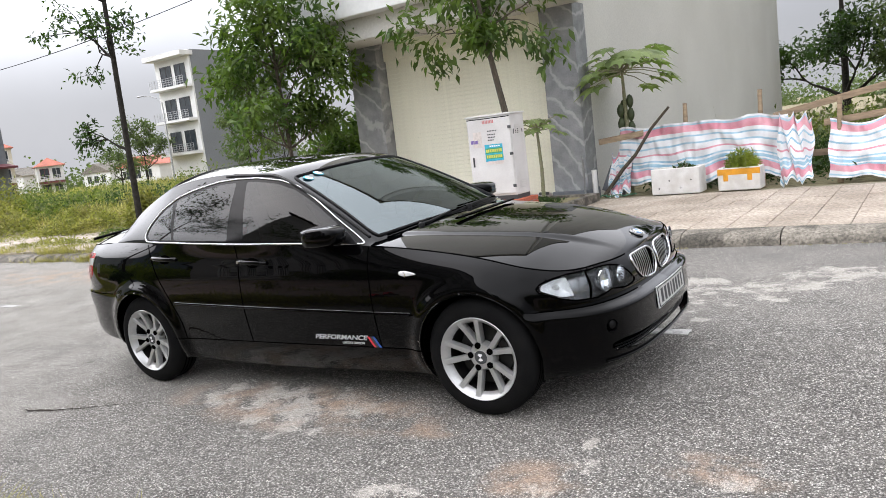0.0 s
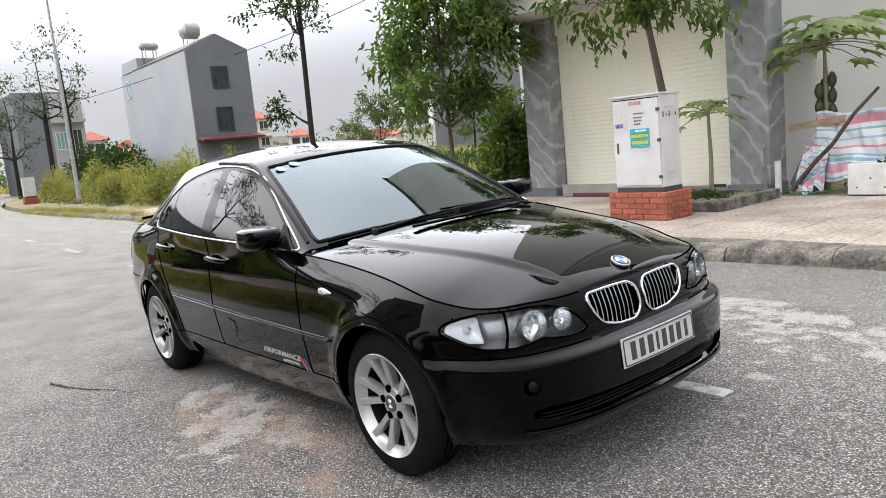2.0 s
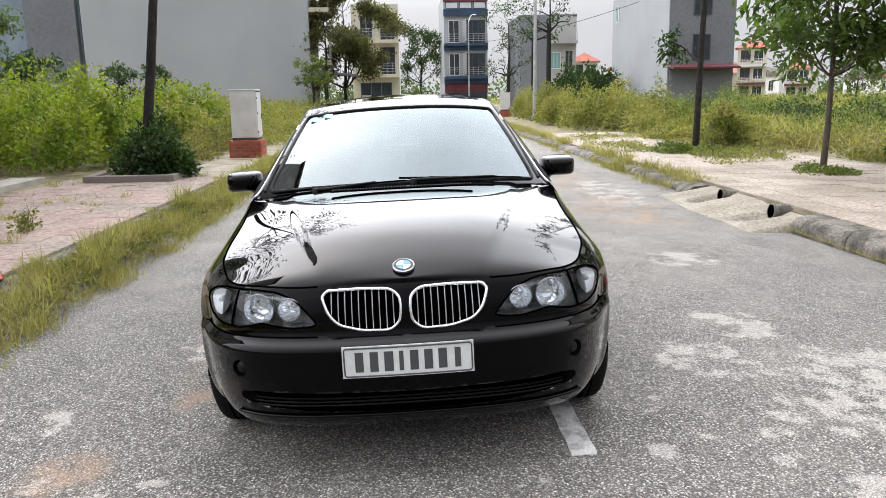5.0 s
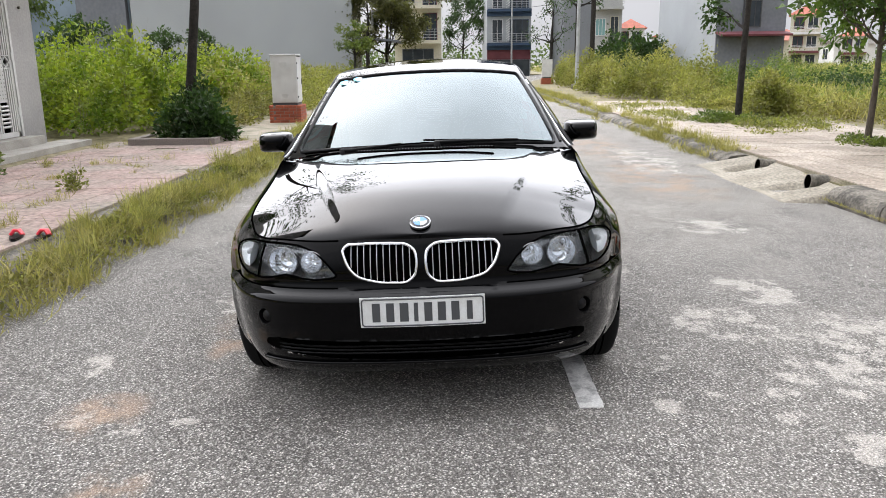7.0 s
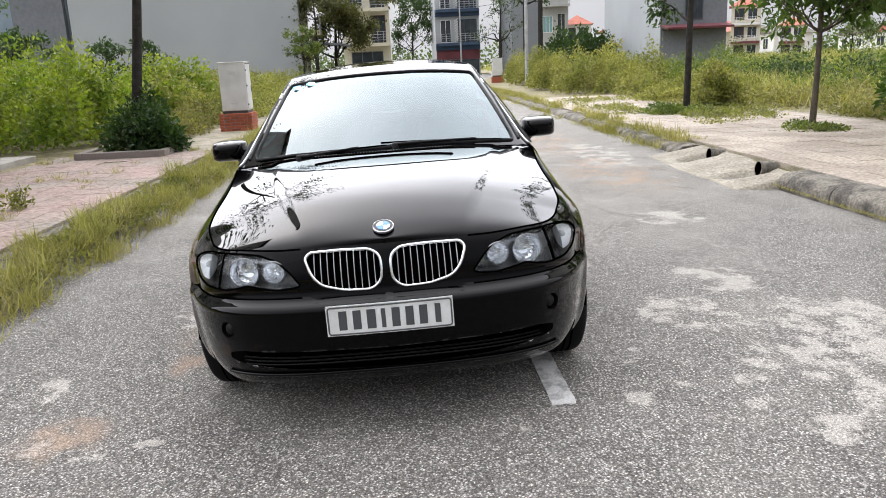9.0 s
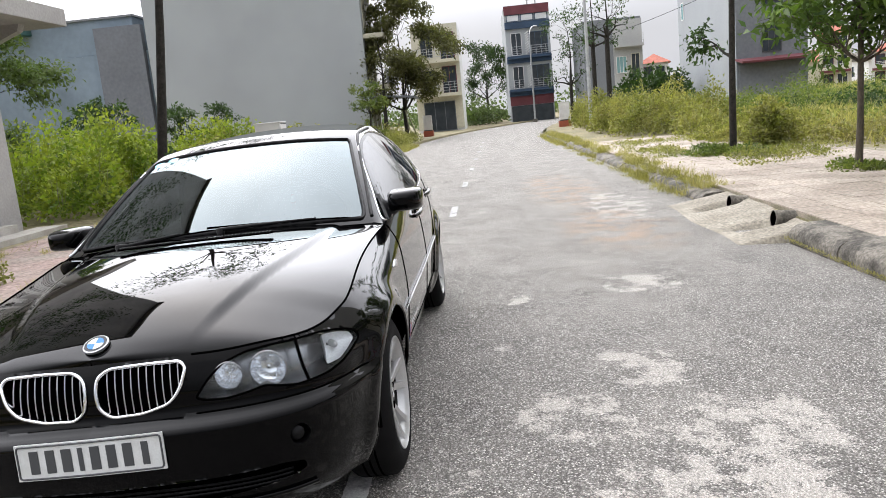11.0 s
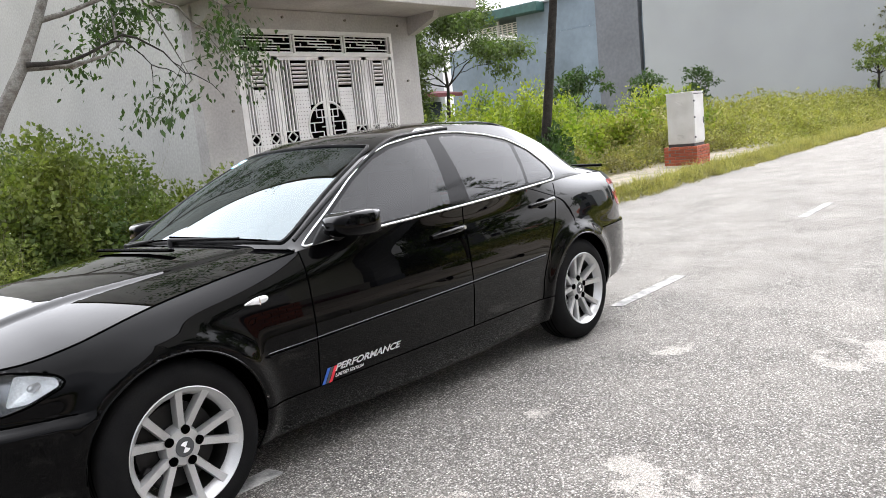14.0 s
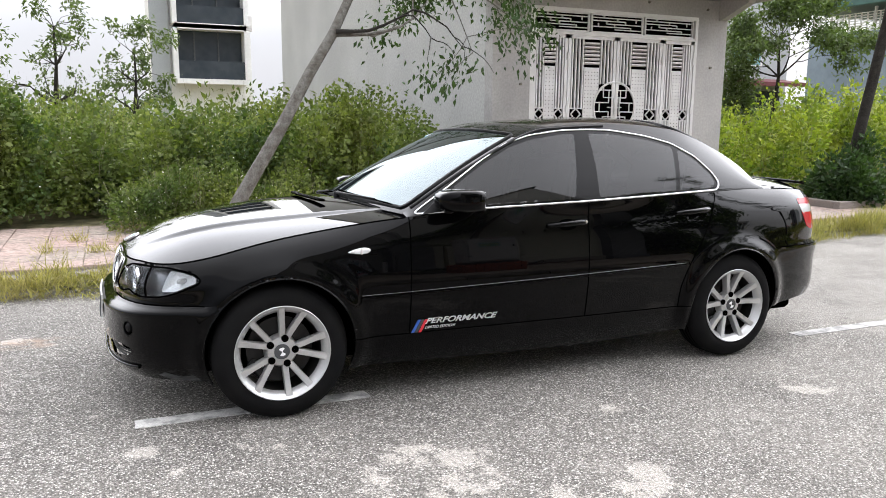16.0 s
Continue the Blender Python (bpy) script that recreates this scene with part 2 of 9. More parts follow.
    def prism(self, poly, depth, m=None):
        """A flat polygon in x, y, thickened along z from 0 to depth."""
        m = m or Matrix()
        k = len(poly)
        v = [m @ Vector((x, y, 0)) for x, y in poly] + [m @ Vector((x, y, depth)) for x, y in poly]
        f = [tuple(range(k))[::-1], tuple(range(k, 2 * k))] + [(i, (i + 1) % k, k + (i + 1) % k, k + i) for i in range(k)]
        return self.add(v, f)

    def mesh(self, name="mesh"):
        me = bpy.data.meshes.new(name)
        me.from_pydata(self.v, [], self.f)
        me.update()
        return me


def put(name, shape, mat, parent=None, label="", smooth=None, category="", group="", kind=""):
    """Link a shape as one mesh object, under a parent or at top level. smooth: degrees below which edges are shaded round."""
    me = shape.mesh(name) if isinstance(shape, Shape) else shape
    if mat and not me.materials:
        me.materials.append(mat)
    if smooth and len(me.polygons):
        me.polygons.foreach_set("use_smooth", [True] * len(me.polygons))
        if smooth < 180:
            me.set_sharp_from_angle(angle=radians(smooth))
    ob = new(name, me)
    if parent:
        ob.parent = parent
    return tagged(ob, label, category, group, kind)


def thing(name, label, category, group="", at=None, kind=""):
    """An empty that holds the parts of one thing."""
    ob = new(name)
    ob.empty_display_size = 0.1
    if at is not None:
        ob.matrix_basis = at
    return tagged(ob, label, category, group, kind)


def spline(xs, ys):
    """A natural cubic curve through the points, flat outside them; xs rise."""
    xs, ys = np.array(xs, float), np.array(ys, float)
    n = len(xs)
    h = np.diff(xs)
    a, r = np.zeros((n, n)), np.zeros(n)
    a[0, 0] = a[-1, -1] = 1
    for i in range(1, n - 1):
        a[i, i - 1], a[i, i], a[i, i + 1] = h[i - 1], 2 * (h[i - 1] + h[i]), h[i]
        r[i] = 6 * ((ys[i + 1] - ys[i]) / h[i] - (ys[i] - ys[i - 1]) / h[i - 1])
    k = np.linalg.solve(a, r)

    def curve(x):
        x = np.clip(np.asarray(x, float), xs[0], xs[-1])
        i = np.clip(np.searchsorted(xs, x) - 1, 0, n - 2)
        d, e = x - xs[i], xs[i + 1] - x
        return (k[i] * e ** 3 + k[i + 1] * d ** 3) / (6 * h[i]) + (ys[i] / h[i] - k[i] * h[i] / 6) * e + (ys[i + 1] / h[i] - k[i + 1] * h[i] / 6) * d
    return curve


def step(x, a, b):
    x = np.clip((np.asarray(x, float) - a) / (b - a), 0, 1)
    return x * x * (3 - 2 * x)


def inside(poly, x, y):
    """Whether points lie in a polygon."""
    x, y = np.asarray(x), np.asarray(y)
    hit = np.zeros(x.shape, bool)
    for (x0, y0), (x1, y1) in zip(poly, poly[1:] + poly[:1]):
        with np.errstate(divide="ignore", invalid="ignore"):
            c = ((y0 > y) != (y1 > y)) & (x < (x1 - x0) * (y - y0) / ((y1 - y0) or 1e-12) + x0)
        hit ^= c
    return hit


def rounded(poly, r=0.02, n=5):
    """The polygon with its corners cut round."""
    out, m = [], len(poly)
    for i in range(m):
        p, a, b = (Vector(q) for q in (poly[i], poly[i - 1], poly[(i + 1) % m]))
        d = min(r, 0.45 * (a - p).length, 0.45 * (b - p).length)
        s, e = p + (a - p).normalized() * d, p + (b - p).normalized() * d
        for k in range(n + 1):
            t = k / n
            q = s * (1 - t) ** 2 + p * 2 * t * (1 - t) + e * t * t
            out.append((q.x, q.y))
    return out


def dense(poly, d=0.01, closed=True):
    out = []
    ends = poly[1:] + poly[:1] if closed else poly[1:]
    for (x0, y0), (x1, y1) in zip(poly, ends):
        k = max(1, int(math.hypot(x1 - x0, y1 - y0) / d))
        out += [(x0 + (x1 - x0) * i / k, y0 + (y1 - y0) * i / k) for i in range(k)]
    return out if closed else out + [poly[-1]]


def snap(u, w, poly, reach):
    """Move grid points that lie near a polygon's edge onto it."""
    q = np.array(dense(poly, reach / 4))
    lo, hi = q.min(0) - reach, q.max(0) + reach
    near = np.argwhere((u > lo[0]) & (u < hi[0]) & (w > lo[1]) & (w < hi[1]))
    for i, j in near:
        d = (q[:, 0] - u[i, j]) ** 2 + (q[:, 1] - w[i, j]) ** 2
        k = d.argmin()
        if d[k] < reach * reach:
            u[i, j], w[i, j] = q[k]


def patch(u, w, pos, keep=None, flip=False):
    """A sheet over the grid u, w by the map pos, its faces chosen by keep, with the true normals of the map: a mesh."""
    e = 2e-4
    p = pos(u, w)
    n = np.cross(pos(u + e, w) - pos(u - e, w), pos(u, w + e) - pos(u, w - e))
    n /= np.maximum(np.linalg.norm(n, axis=-1, keepdims=True), 1e-12)
    if flip:
        n = -n
    a, b = u.shape
    idx = np.arange(a * b).reshape(a, b)
    quads = np.stack([idx[:-1, :-1], idx[1:, :-1], idx[1:, 1:], idx[:-1, 1:]], -1)
    if flip:
        quads = quads[..., ::-1]
    if keep is not None:
        quads = quads[keep]
    return p.reshape(-1, 3), n.reshape(-1, 3), quads.reshape(-1, 4)


def sheet(name, pieces, mat, parent, label="", mirror=(1,)):
    """One mesh out of patches; mirror: the signs of y under which each is laid down."""
    V, N, F, k = [], [], [], 0
    for p, n, q in pieces:
        used = np.unique(q)
        back = np.zeros(len(p), int)
        back[used] = np.arange(len(used))
        for s in mirror:
            V.append(p[used] * (1, s, 1)), N.append(n[used] * (1, s, 1))
            f = back[q] + k
            F.append(f if s > 0 else f[:, ::-1])
            k += len(used)
    V, N, F = np.concatenate(V), np.concatenate(N), np.concatenate(F)
    me = bpy.data.meshes.new(name)
    me.from_pydata(V.tolist(), [], F.tolist())
    me.polygons.foreach_set("use_smooth", [True] * len(me.polygons))
    me.materials.append(mat)
    me.normals_split_custom_set_from_vertices(N.tolist())
    ob = new(name, me)
    ob.parent = parent
    return tagged(ob, label)


# ---- the car: x ahead, y to its left, origin on the road between the axles ----
car = thing("sedan_car", "glossy black four-door sedan with chrome trim parked on the road", "car",
            at=pose(0, 0, 0, 1.74, -0.66, 0))

OUT_X = [2.12, 2.112, 2.078, 2.005, 1.87, 1.68, 1.36, 0.70, 0.0, -0.70, -1.36, -1.75, -2.02, -2.20, -2.29, -2.335, -2.345]
OUT_Y = [0.0, 0.25, 0.48, 0.64, 0.755, 0.822, 0.850, 0.858, 0.866, 0.866, 0.858, 0.83, 0.785, 0.69, 0.52, 0.28, 0.0]
arc = np.concatenate([[0], np.cumsum(np.hypot(np.diff(OUT_X), np.diff(OUT_Y)))])
END = arc[-1]
out_x, out_y = spline(arc, OUT_X), spline(arc, OUT_Y)
S_TAB = np.linspace(0, END, 3000)
X_TAB, Y_TAB = out_x(S_TAB), out_y(S_TAB)


def s_at_x(x):
    return np.interp(-np.asarray(x, float), -X_TAB, S_TAB)


def s_at_y(y):
    k = S_TAB < arc[4]
    return np.interp(y, Y_TAB[k], S_TAB[k])


def s_rear(y):
    k = S_TAB > arc[12]
    return np.interp(-np.asarray(y, float), -Y_TAB[k], S_TAB[k])


top_z = spline([0, s_at_y(0.3), s_at_y(0.43), s_at_y(0.58), s_at_x(1.87), s_at_x(1.76), s_at_x(1.64), s_at_x(1.46), s_at_x(1.16), s_at_x(0.76), s_at_x(0.32),
                s_at_x(-0.29), s_at_x(-1.22), s_at_x(-1.6), s_at_x(-1.95), s_at_x(-2.2), END],
               [0.728, 0.728, 0.726, 0.729, 0.728, 0.740, 0.764, 0.806, 0.858, 0.910, 0.938, 0.961, 1.0, 1.008, 0.998, 0.985, 0.98])
low_z = spline([0, s_at_y(0.6), s_at_x(1.7), s_at_x(1.0), s_at_x(-1.0), s_at_x(-1.7), s_at_x(-2.1), END], [0.215, 0.205, 0.195, 0.185, 0.19, 0.27, 0.31, 0.32])
roll_in = spline([0, s_at_y(0.5), s_at_x(1.6), s_at_x(1.1), s_at_x(0.72), s_at_x(0.4), s_at_x(-1.2), s_at_x(-1.6), s_at_x(-2.1), END],
                 [0.02, 0.03, 0.075, 0.075, 0.03, 0.0, 0.0, 0.035, 0.04, 0.03])
side_in = spline([0.15, 0.20, 0.27, 0.34, 0.46, 0.58, 0.70, 0.80, 0.88, 0.95, 1.02], [0.115, 0.085, 0.05, 0.03, 0.012, 0.0, 0.003, 0.012, 0.028, 0.047, 0.075])
front_in = spline([0.17, 0.20, 0.24, 0.30, 0.42, 0.502, 0.520, 0.532, 0.545, 0.557, 0.60, 0.66, 0.72, 0.76], [0.13, 0.075, 0.032, 0.01, 0.0, 0.001, 0.006, 0.026, 0.050, 0.060, 0.067, 0.073, 0.085, 0.10])
rear_in = spline([0.2, 0.28, 0.34, 0.42, 0.6, 0.645, 0.665, 0.72, 0.85, 0.95, 1.0], [0.15, 0.07, 0.02, 0.004, 0.0, 0.008, 0.045, 0.055, 0.065, 0.08, 0.10])
AXLE, HUB_Z, ARCH = 1.3625, 0.312, 0.350


def ring(s, z, deep=0.0):
    """The upright skin of the body at the way s round it and the height z; deep: metres inwards."""
    s, z = np.broadcast_arrays(np.asarray(s, float), np.asarray(z, float))
    x, y, e = out_x(s), out_y(s), 1e-3
    tx, ty = out_x(np.minimum(s + e, END)) - out_x(np.maximum(s - e, 0)), out_y(np.minimum(s + e, END)) - out_y(np.maximum(s - e, 0))
    q = np.maximum(np.hypot(tx, ty), 1e-9)
    nx, ny = ty / q, -tx / q
    f, r = np.clip(nx, 0, 1) ** 1.5, np.clip(-nx, 0, 1) ** 1.5
    o = side_in(z) * (1 - f - r) + front_in(z) * f + rear_in(z) * r
    o = o + roll_in(s) * np.clip(1 - (top_z(s) - z) / 0.13, 0, 1.2) ** 2
    for a in (AXLE, -AXLE):
        d = np.hypot(x - a, z - HUB_Z)
        o = o - 0.029 * np.exp(-((d - ARCH - 0.012) / 0.055) ** 2) * (1 - f - r)
    # the ledge on top of the front bumper, drawn back along the flanks
    ledge = step(x, AXLE + 0.25, AXLE + 0.40) * (1 - f)
    o = o + ledge * (0.028 * step(z, 0.520, 0.556) - 0.014)
    o = o + deep
    return np.stack([x - nx * o, y - ny * o, z], -1)


def top_edge(s):
    return ring(s, top_z(s))


def arch_poly(a, r=ARCH):
    w = np.linspace(-0.9, math.pi + 0.9, 60)
    return [(float(s_at_x(a + r * math.cos(t))), HUB_Z + r * math.sin(t)) for t in w]


LAMP = rounded([(s_at_y(0.332), 0.598), (s_at_y(0.378), 0.650), (s_at_y(0.43), 0.690), (s_at_y(0.51), 0.712), (s_at_y(0.60), 0.717), (s_at_x(1.87), 0.713), (s_at_x(1.80), 0.703),
                (s_at_x(1.735), 0.686), (s_at_x(1.713), 0.664), (s_at_x(1.727), 0.645), (s_at_x(1.765), 0.630), (s_at_x(1.83), 0.605), (s_at_x(1.895), 0.588), (s_at_y(0.655), 0.582), (s_at_y(0.60), 0.592), (s_at_y(0.56), 0.604),
                (s_at_y(0.50), 0.592), (s_at_y(0.43), 0.583), (s_at_y(0.36), 0.588)], 0.018)
KIDNEY = rounded([(s_at_y(0.017), 0.647), (s_at_y(0.024), 0.692), (s_at_y(0.06), 0.714), (s_at_y(0.17), 0.717), (s_at_y(0.292), 0.714), (s_at_y(0.311), 0.694), (s_at_y(0.288), 0.633), (s_at_y(0.25), 0.592), (s_at_y(0.164), 0.570), (s_at_y(0.06), 0.567), (s_at_y(0.024), 0.595)], 0.025)
INTAKE = rounded([(-0.02, 0.272), (s_at_y(0.36), 0.285), (s_at_y(0.58), 0.308), (s_at_y(0.635), 0.325), (s_at_y(0.63), 0.352), (s_at_y(0.57), 0.362), (s_at_y(0.3), 0.357), (-0.02, 0.352)], 0.012)
TAIL = rounded([(s_at_x(-1.93), 0.94), (s_at_x(-2.0), 0.77), (s_at_x(-2.06), 0.745), (s_rear(0.44), 0.74), (s_rear(0.40), 0.90), (s_rear(0.5), 0.945)], 0.03)
FOG = [(s_at_y(0.628) + 0.033 * math.cos(t), 0.440 + 0.033 * math.sin(t)) for t in np.linspace(0, 2 * math.pi, 24, endpoint=False)]
HOLES = [arch_poly(AXLE), arch_poly(-AXLE), LAMP, KIDNEY, INTAKE, TAIL, FOG]

gs, gv = np.meshgrid(np.linspace(0, END, 520), np.linspace(0, 1, 70), indexing="ij")
gz = low_z(gs) + gv * (top_z(gs) - low_z(gs))
for k, hole in enumerate(HOLES):
    edge = gs[[0, -1]].copy(), gz[:, [0, -1]].copy(), gs[:, [0, -1]].copy()
    snap(gs, gz, hole, 0.0075)
    gs[[0, -1]] = edge[0]
    gz[:, [0, -1]], gs[:, [0, -1]] = edge[1], edge[2]
ms, mz = (0.25 * (a[:-1, :-1] + a[1:, :-1] + a[1:, 1:] + a[:-1, 1:]) for a in (gs, gz))
mx = out_x(ms)
solid = np.ones(ms.shape, bool)
for hole in HOLES:
    solid &= ~inside(hole, ms, mz)
rear_cut = spline([0.33, 0.45, 0.60, 0.75, 0.99], [-0.93, -0.937, -0.995, -1.09, -1.205])
front_bumper = (mz < 0.552) & (mx > AXLE)
rear_bumper = (mz < 0.65) & (mx < -AXLE)
sill = (mz < 0.342) & (np.abs(mx) < AXLE)
body = ~(front_bumper | rear_bumper | sill)
front_door = body & (mx < 0.735) & (mx > -0.29)
rear_door = body & (mx <= -0.29) & (mx > rear_cut(mz))
fender = body & (mx >= 0.735)
quarter = body & ~fender & ~front_door & ~rear_door


def skin(which):
    return [patch(gs, gz, ring, which & solid, flip=True)]


sheet("front_bumper", skin(front_bumper), PAINT, car, "black painted front bumper", (1, -1))
sheet("rear_bumper", skin(rear_bumper), PAINT, car, "black painted rear bumper", (1, -1))
doors = {}
for sg, word in ((1, "left"), (-1, "right")):
    sheet("fender", skin(fender), PAINT, car, "", (sg,))
    doors[sg, 0] = sheet("front_door", skin(front_door), PAINT, car, "", (sg,))
    doors[sg, 1] = sheet("rear_door", skin(rear_door), PAINT, car, "", (sg,))
    sheet("quarter_panel", skin(quarter), PAINT, car, "", (sg,))
    sheet("sill", skin(sill), PAINT, car, "", (sg,))

# hood and boot lid
hood_c = spline([0.70, 0.98, 1.36, 1.69, 1.85, 1.955, 2.0, 2.05], [0.968, 0.958, 0.924, 0.868, 0.818, 0.775, 0.752, 0.726])
bulge_y = spline([0.7, 1.4, 2.0], [0.60, 0.47, 0.30])


def hood_at(s, w):
    e = top_edge(s)
    x, y = e[..., 0], e[..., 1] * w
    c = hood_c(x)
    z = c + (e[..., 2] - c) * np.abs(w) ** 2.3
    z = z + 0.012 * (1 - step(np.abs(y), bulge_y(x) - 0.028, bulge_y(x) + 0.028)) * step(x, 2.02, 1.7) * (1 - np.abs(w) ** 4)
    return np.stack([x, y, z], -1)


hs, hw = np.meshgrid(np.linspace(0.004, s_at_x(0.73), 150), np.linspace(-1, 1, 120), indexing="ij")
hood = sheet("hood", [patch(hs, hw, hood_at, flip=True)], PAINT, car, "black painted hood")
boot_c = spline([-2.30, -2.24, -2.19, -2.10, -1.9, -1.7, -1.5], [0.985, 0.99, 1.035, 1.045, 1.07, 1.10, 1.12])


def boot_at(s, w):
    e = top_edge(s)
    x, y = e[..., 0], e[..., 1] * w
    c = boot_c(x)
    return np.stack([x, y, c + (e[..., 2] - c) * np.abs(w) ** 4], -1)


bs, bw = np.meshgrid(np.linspace(s_at_x(-1.60), END - 0.004, 90), np.linspace(-1, 1, 90), indexing="ij")
sheet("boot_lid", [patch(bs, bw, boot_at, flip=True)], PAINT, car)
lip = Shape().tube([(-2.15 - 0.03 * math.cos(t * 1.5), 0.60 * t, 1.043 - 0.015 * t * t) for t in np.linspace(-1, 1, 25)], 0.014, 8, flat=0.6)
put("boot_spoiler", lip, PAINT, car, smooth=50)

# cabin: centre line and cant line, from the foot of the windscreen to the foot of the rear window
T = np.arange(9) / 8.0
cx, cz = spline(T, [0.90, 0.50, 0.10, -0.15, -0.60, -1.0, -1.25, -1.55, -1.82]), spline(T, [0.955, 1.19, 1.368, 1.411, 1.440, 1.435, 1.380, 1.245, 1.10])
ex, ey, ez = (spline(T, v) for v in ([0.74, 0.36, -0.03, -0.25, -0.60, -0.98, -1.2, -1.46, -1.66], [0.735, 0.655, 0.578, 0.566, 0.562, 0.570, 0.585, 0.615, 0.65],
                                     [0.925, 1.145, 1.33, 1.372, 1.39, 1.37, 1.318, 1.2, 1.06]))
E_X, E_T = ex(np.linspace(0, 1, 400))[::-1], np.linspace(0, 1, 400)[::-1]


def roof_at(u, w):
    q = w * w
    return np.stack([cx(u) + (ex(u) - cx(u)) * q, ey(u) * w, cz(u) + (ez(u) - cz(u)) * np.abs(w) ** 2.4], -1)


ru, rw = np.meshgrid(np.linspace(0, 1, 170), np.linspace(-1, 1, 120), indexing="ij")
GLASS_F = rounded([(0.012, -0.962), (0.235, -0.95), (0.235, 0.95), (0.012, 0.962)], 0.03)
GLASS_R = rounded([(0.665, -0.86), (0.985, -0.84), (0.985, 0.84), (0.665, 0.86)], 0.04)
for g in (GLASS_F, GLASS_R):
    snap(ru, rw, g, 0.006)
mu, mw = (0.25 * (a[:-1, :-1] + a[1:, :-1] + a[1:, 1:] + a[:-1, 1:]) for a in (ru, rw))
in_f, in_r = inside(GLASS_F, mu, mw), inside(GLASS_R, mu, mw)
roof = sheet("roof", [patch(ru, rw, roof_at, ~(in_f | in_r), flip=True)], PAINT, car)
screen = sheet("windscreen", [patch(ru, rw, roof_at, in_f, flip=True)], SCREEN, car, "clear windscreen with a round sticker")
sheet("rear_window", [patch(ru, rw, roof_at, in_r, flip=True)], WINDOW, car)
for g, nm in ((GLASS_F, "windscreen_seal"), (GLASS_R, "rear_window_seal")):
    q = np.array(dense(g, 0.02))
    put(nm, Shape().tube([Vector(p) + Vector((0, 0, 0.001)) for p in roof_at(q[:, 0], q[:, 1])], 0.010, 6, closed=True), TRIM, car, smooth=60)


def flank_at(x, h):
    """The side of the cabin at x, from the belt (h 0) to the cant line (h 1)."""
    x, h = np.broadcast_arrays(np.asarray(x, float), np.asarray(h, float))
    t = np.interp(x, E_X, E_T)
    b = top_edge(s_at_x(x))
    yb, zb = b[..., 1], b[..., 2]
    return np.stack([x, yb + (ey(t) - yb) * np.sign(h) * np.abs(h) ** 1.32, zb + (ez(t) - zb) * h], -1)


def h_of(x, z):
    t = np.interp(x, E_X, E_T)
    zb = top_z(s_at_x(x))
    return (z - zb) / np.maximum(ez(t) - zb, 1e-3)


def belt(x, up):
    return (x, float(top_z(s_at_x(x))) + up)


DLO = rounded([belt(0.70, 0.010), (0.49, 1.046), (0.28, 1.174), (0.10, 1.270), (-0.05, 1.317), (-0.25, 1.346), (-0.45, 1.354), (-0.60, 1.350), (-0.82, 1.320), (-0.985, 1.280), (-1.13, 1.205), (-1.23, 1.105), (-1.255, 1.045), belt(-1.225, 0.010)]
              + [belt(x, 0.010) for x in (-1.0, -0.75, -0.5, -0.25, 0.0, 0.25, 0.5)], 0.03)
PANES = [rounded([belt(0.58, 0.032), (0.45, 1.053), (0.26, 1.166), (0.09, 1.250), (-0.06, 1.297), (-0.25, 1.325), (-0.337, 1.331), belt(-0.205, 0.026), belt(0.1, 0.026), belt(0.35, 0.026)], 0.02),
         rounded([(-0.43, 1.333), (-0.60, 1.328), (-0.82, 1.298), (-0.985, 1.257), belt(-0.900, 0.026), belt(-0.65, 0.026), belt(-0.360, 0.026)], 0.02),
         rounded([(-1.018, 1.244), belt(-0.928, 0.026), belt(-1.195, 0.026), (-1.225, 1.048), (-1.205, 1.10), (-1.11, 1.193)], 0.018)]
fx, fh = np.meshgrid(np.linspace(-1.655, 0.735, 300), np.linspace(0, 1, 60), indexing="ij")
fz = flank_at(fx, fh)[..., 2]
for g in [DLO, *PANES]:
    snap(fx, fz, g, 0.0045)
fh = np.clip(h_of(fx, fz), 0, 1)
nx_, nz_ = (0.25 * (a[:-1, :-1] + a[1:, :-1] + a[1:, 1:] + a[:-1, 1:]) for a in (fx, fz))
dlo = inside(DLO, nx_, nz_)
panes = [inside(g, nx_, nz_) for g in PANES]
anyp = panes[0] | panes[1] | panes[2]
for sg in (1, -1):
    sheet("pillar_skin", [patch(fx, fh, flank_at, ~dlo, flip=True)], PAINT, car, "", (sg,))
    sheet("window_frame", [patch(fx, fh, flank_at, dlo & ~anyp, flip=True)], GLOSS, car, "gloss black window frame", (sg,))
    for g, nm in zip(panes, ("front_side_window", "rear_side_window", "quarter_window")):
        sheet(nm, [patch(fx, fh, flank_at, g, flip=True)], WINDOW, car, "dark tinted side window", (sg,))
    q = np.array(dense(DLO, 0.015))
    q = q[q[:, 0] > -1.37]
    pts = flank_at(q[:, 0], np.clip(h_of(q[:, 0], q[:, 1]), 0, 1)) * (1, sg, 1)
    put("chrome_window_strip", Shape().tube([Vector(p) + Vector((0, 0.002 * sg, 0)) for p in pts], 0.0060, 8, closed=True), STRIP, car, "chrome strip round the side windows", smooth=60)

# black tubes added to darken the pillars and roof edges where paint mirrors the sky
mx = np.linspace(0.69, -0.55, 60)
for sg in (1, -1):
    put("roof_moulding", Shape().tube([Vector(p) for p in flank_at(mx, np.full(60, 0.968)) * (1, sg, 1)], 0.009, 8), TRIM, car, "black strip added to darken the pillar and roof edge", smooth=60)

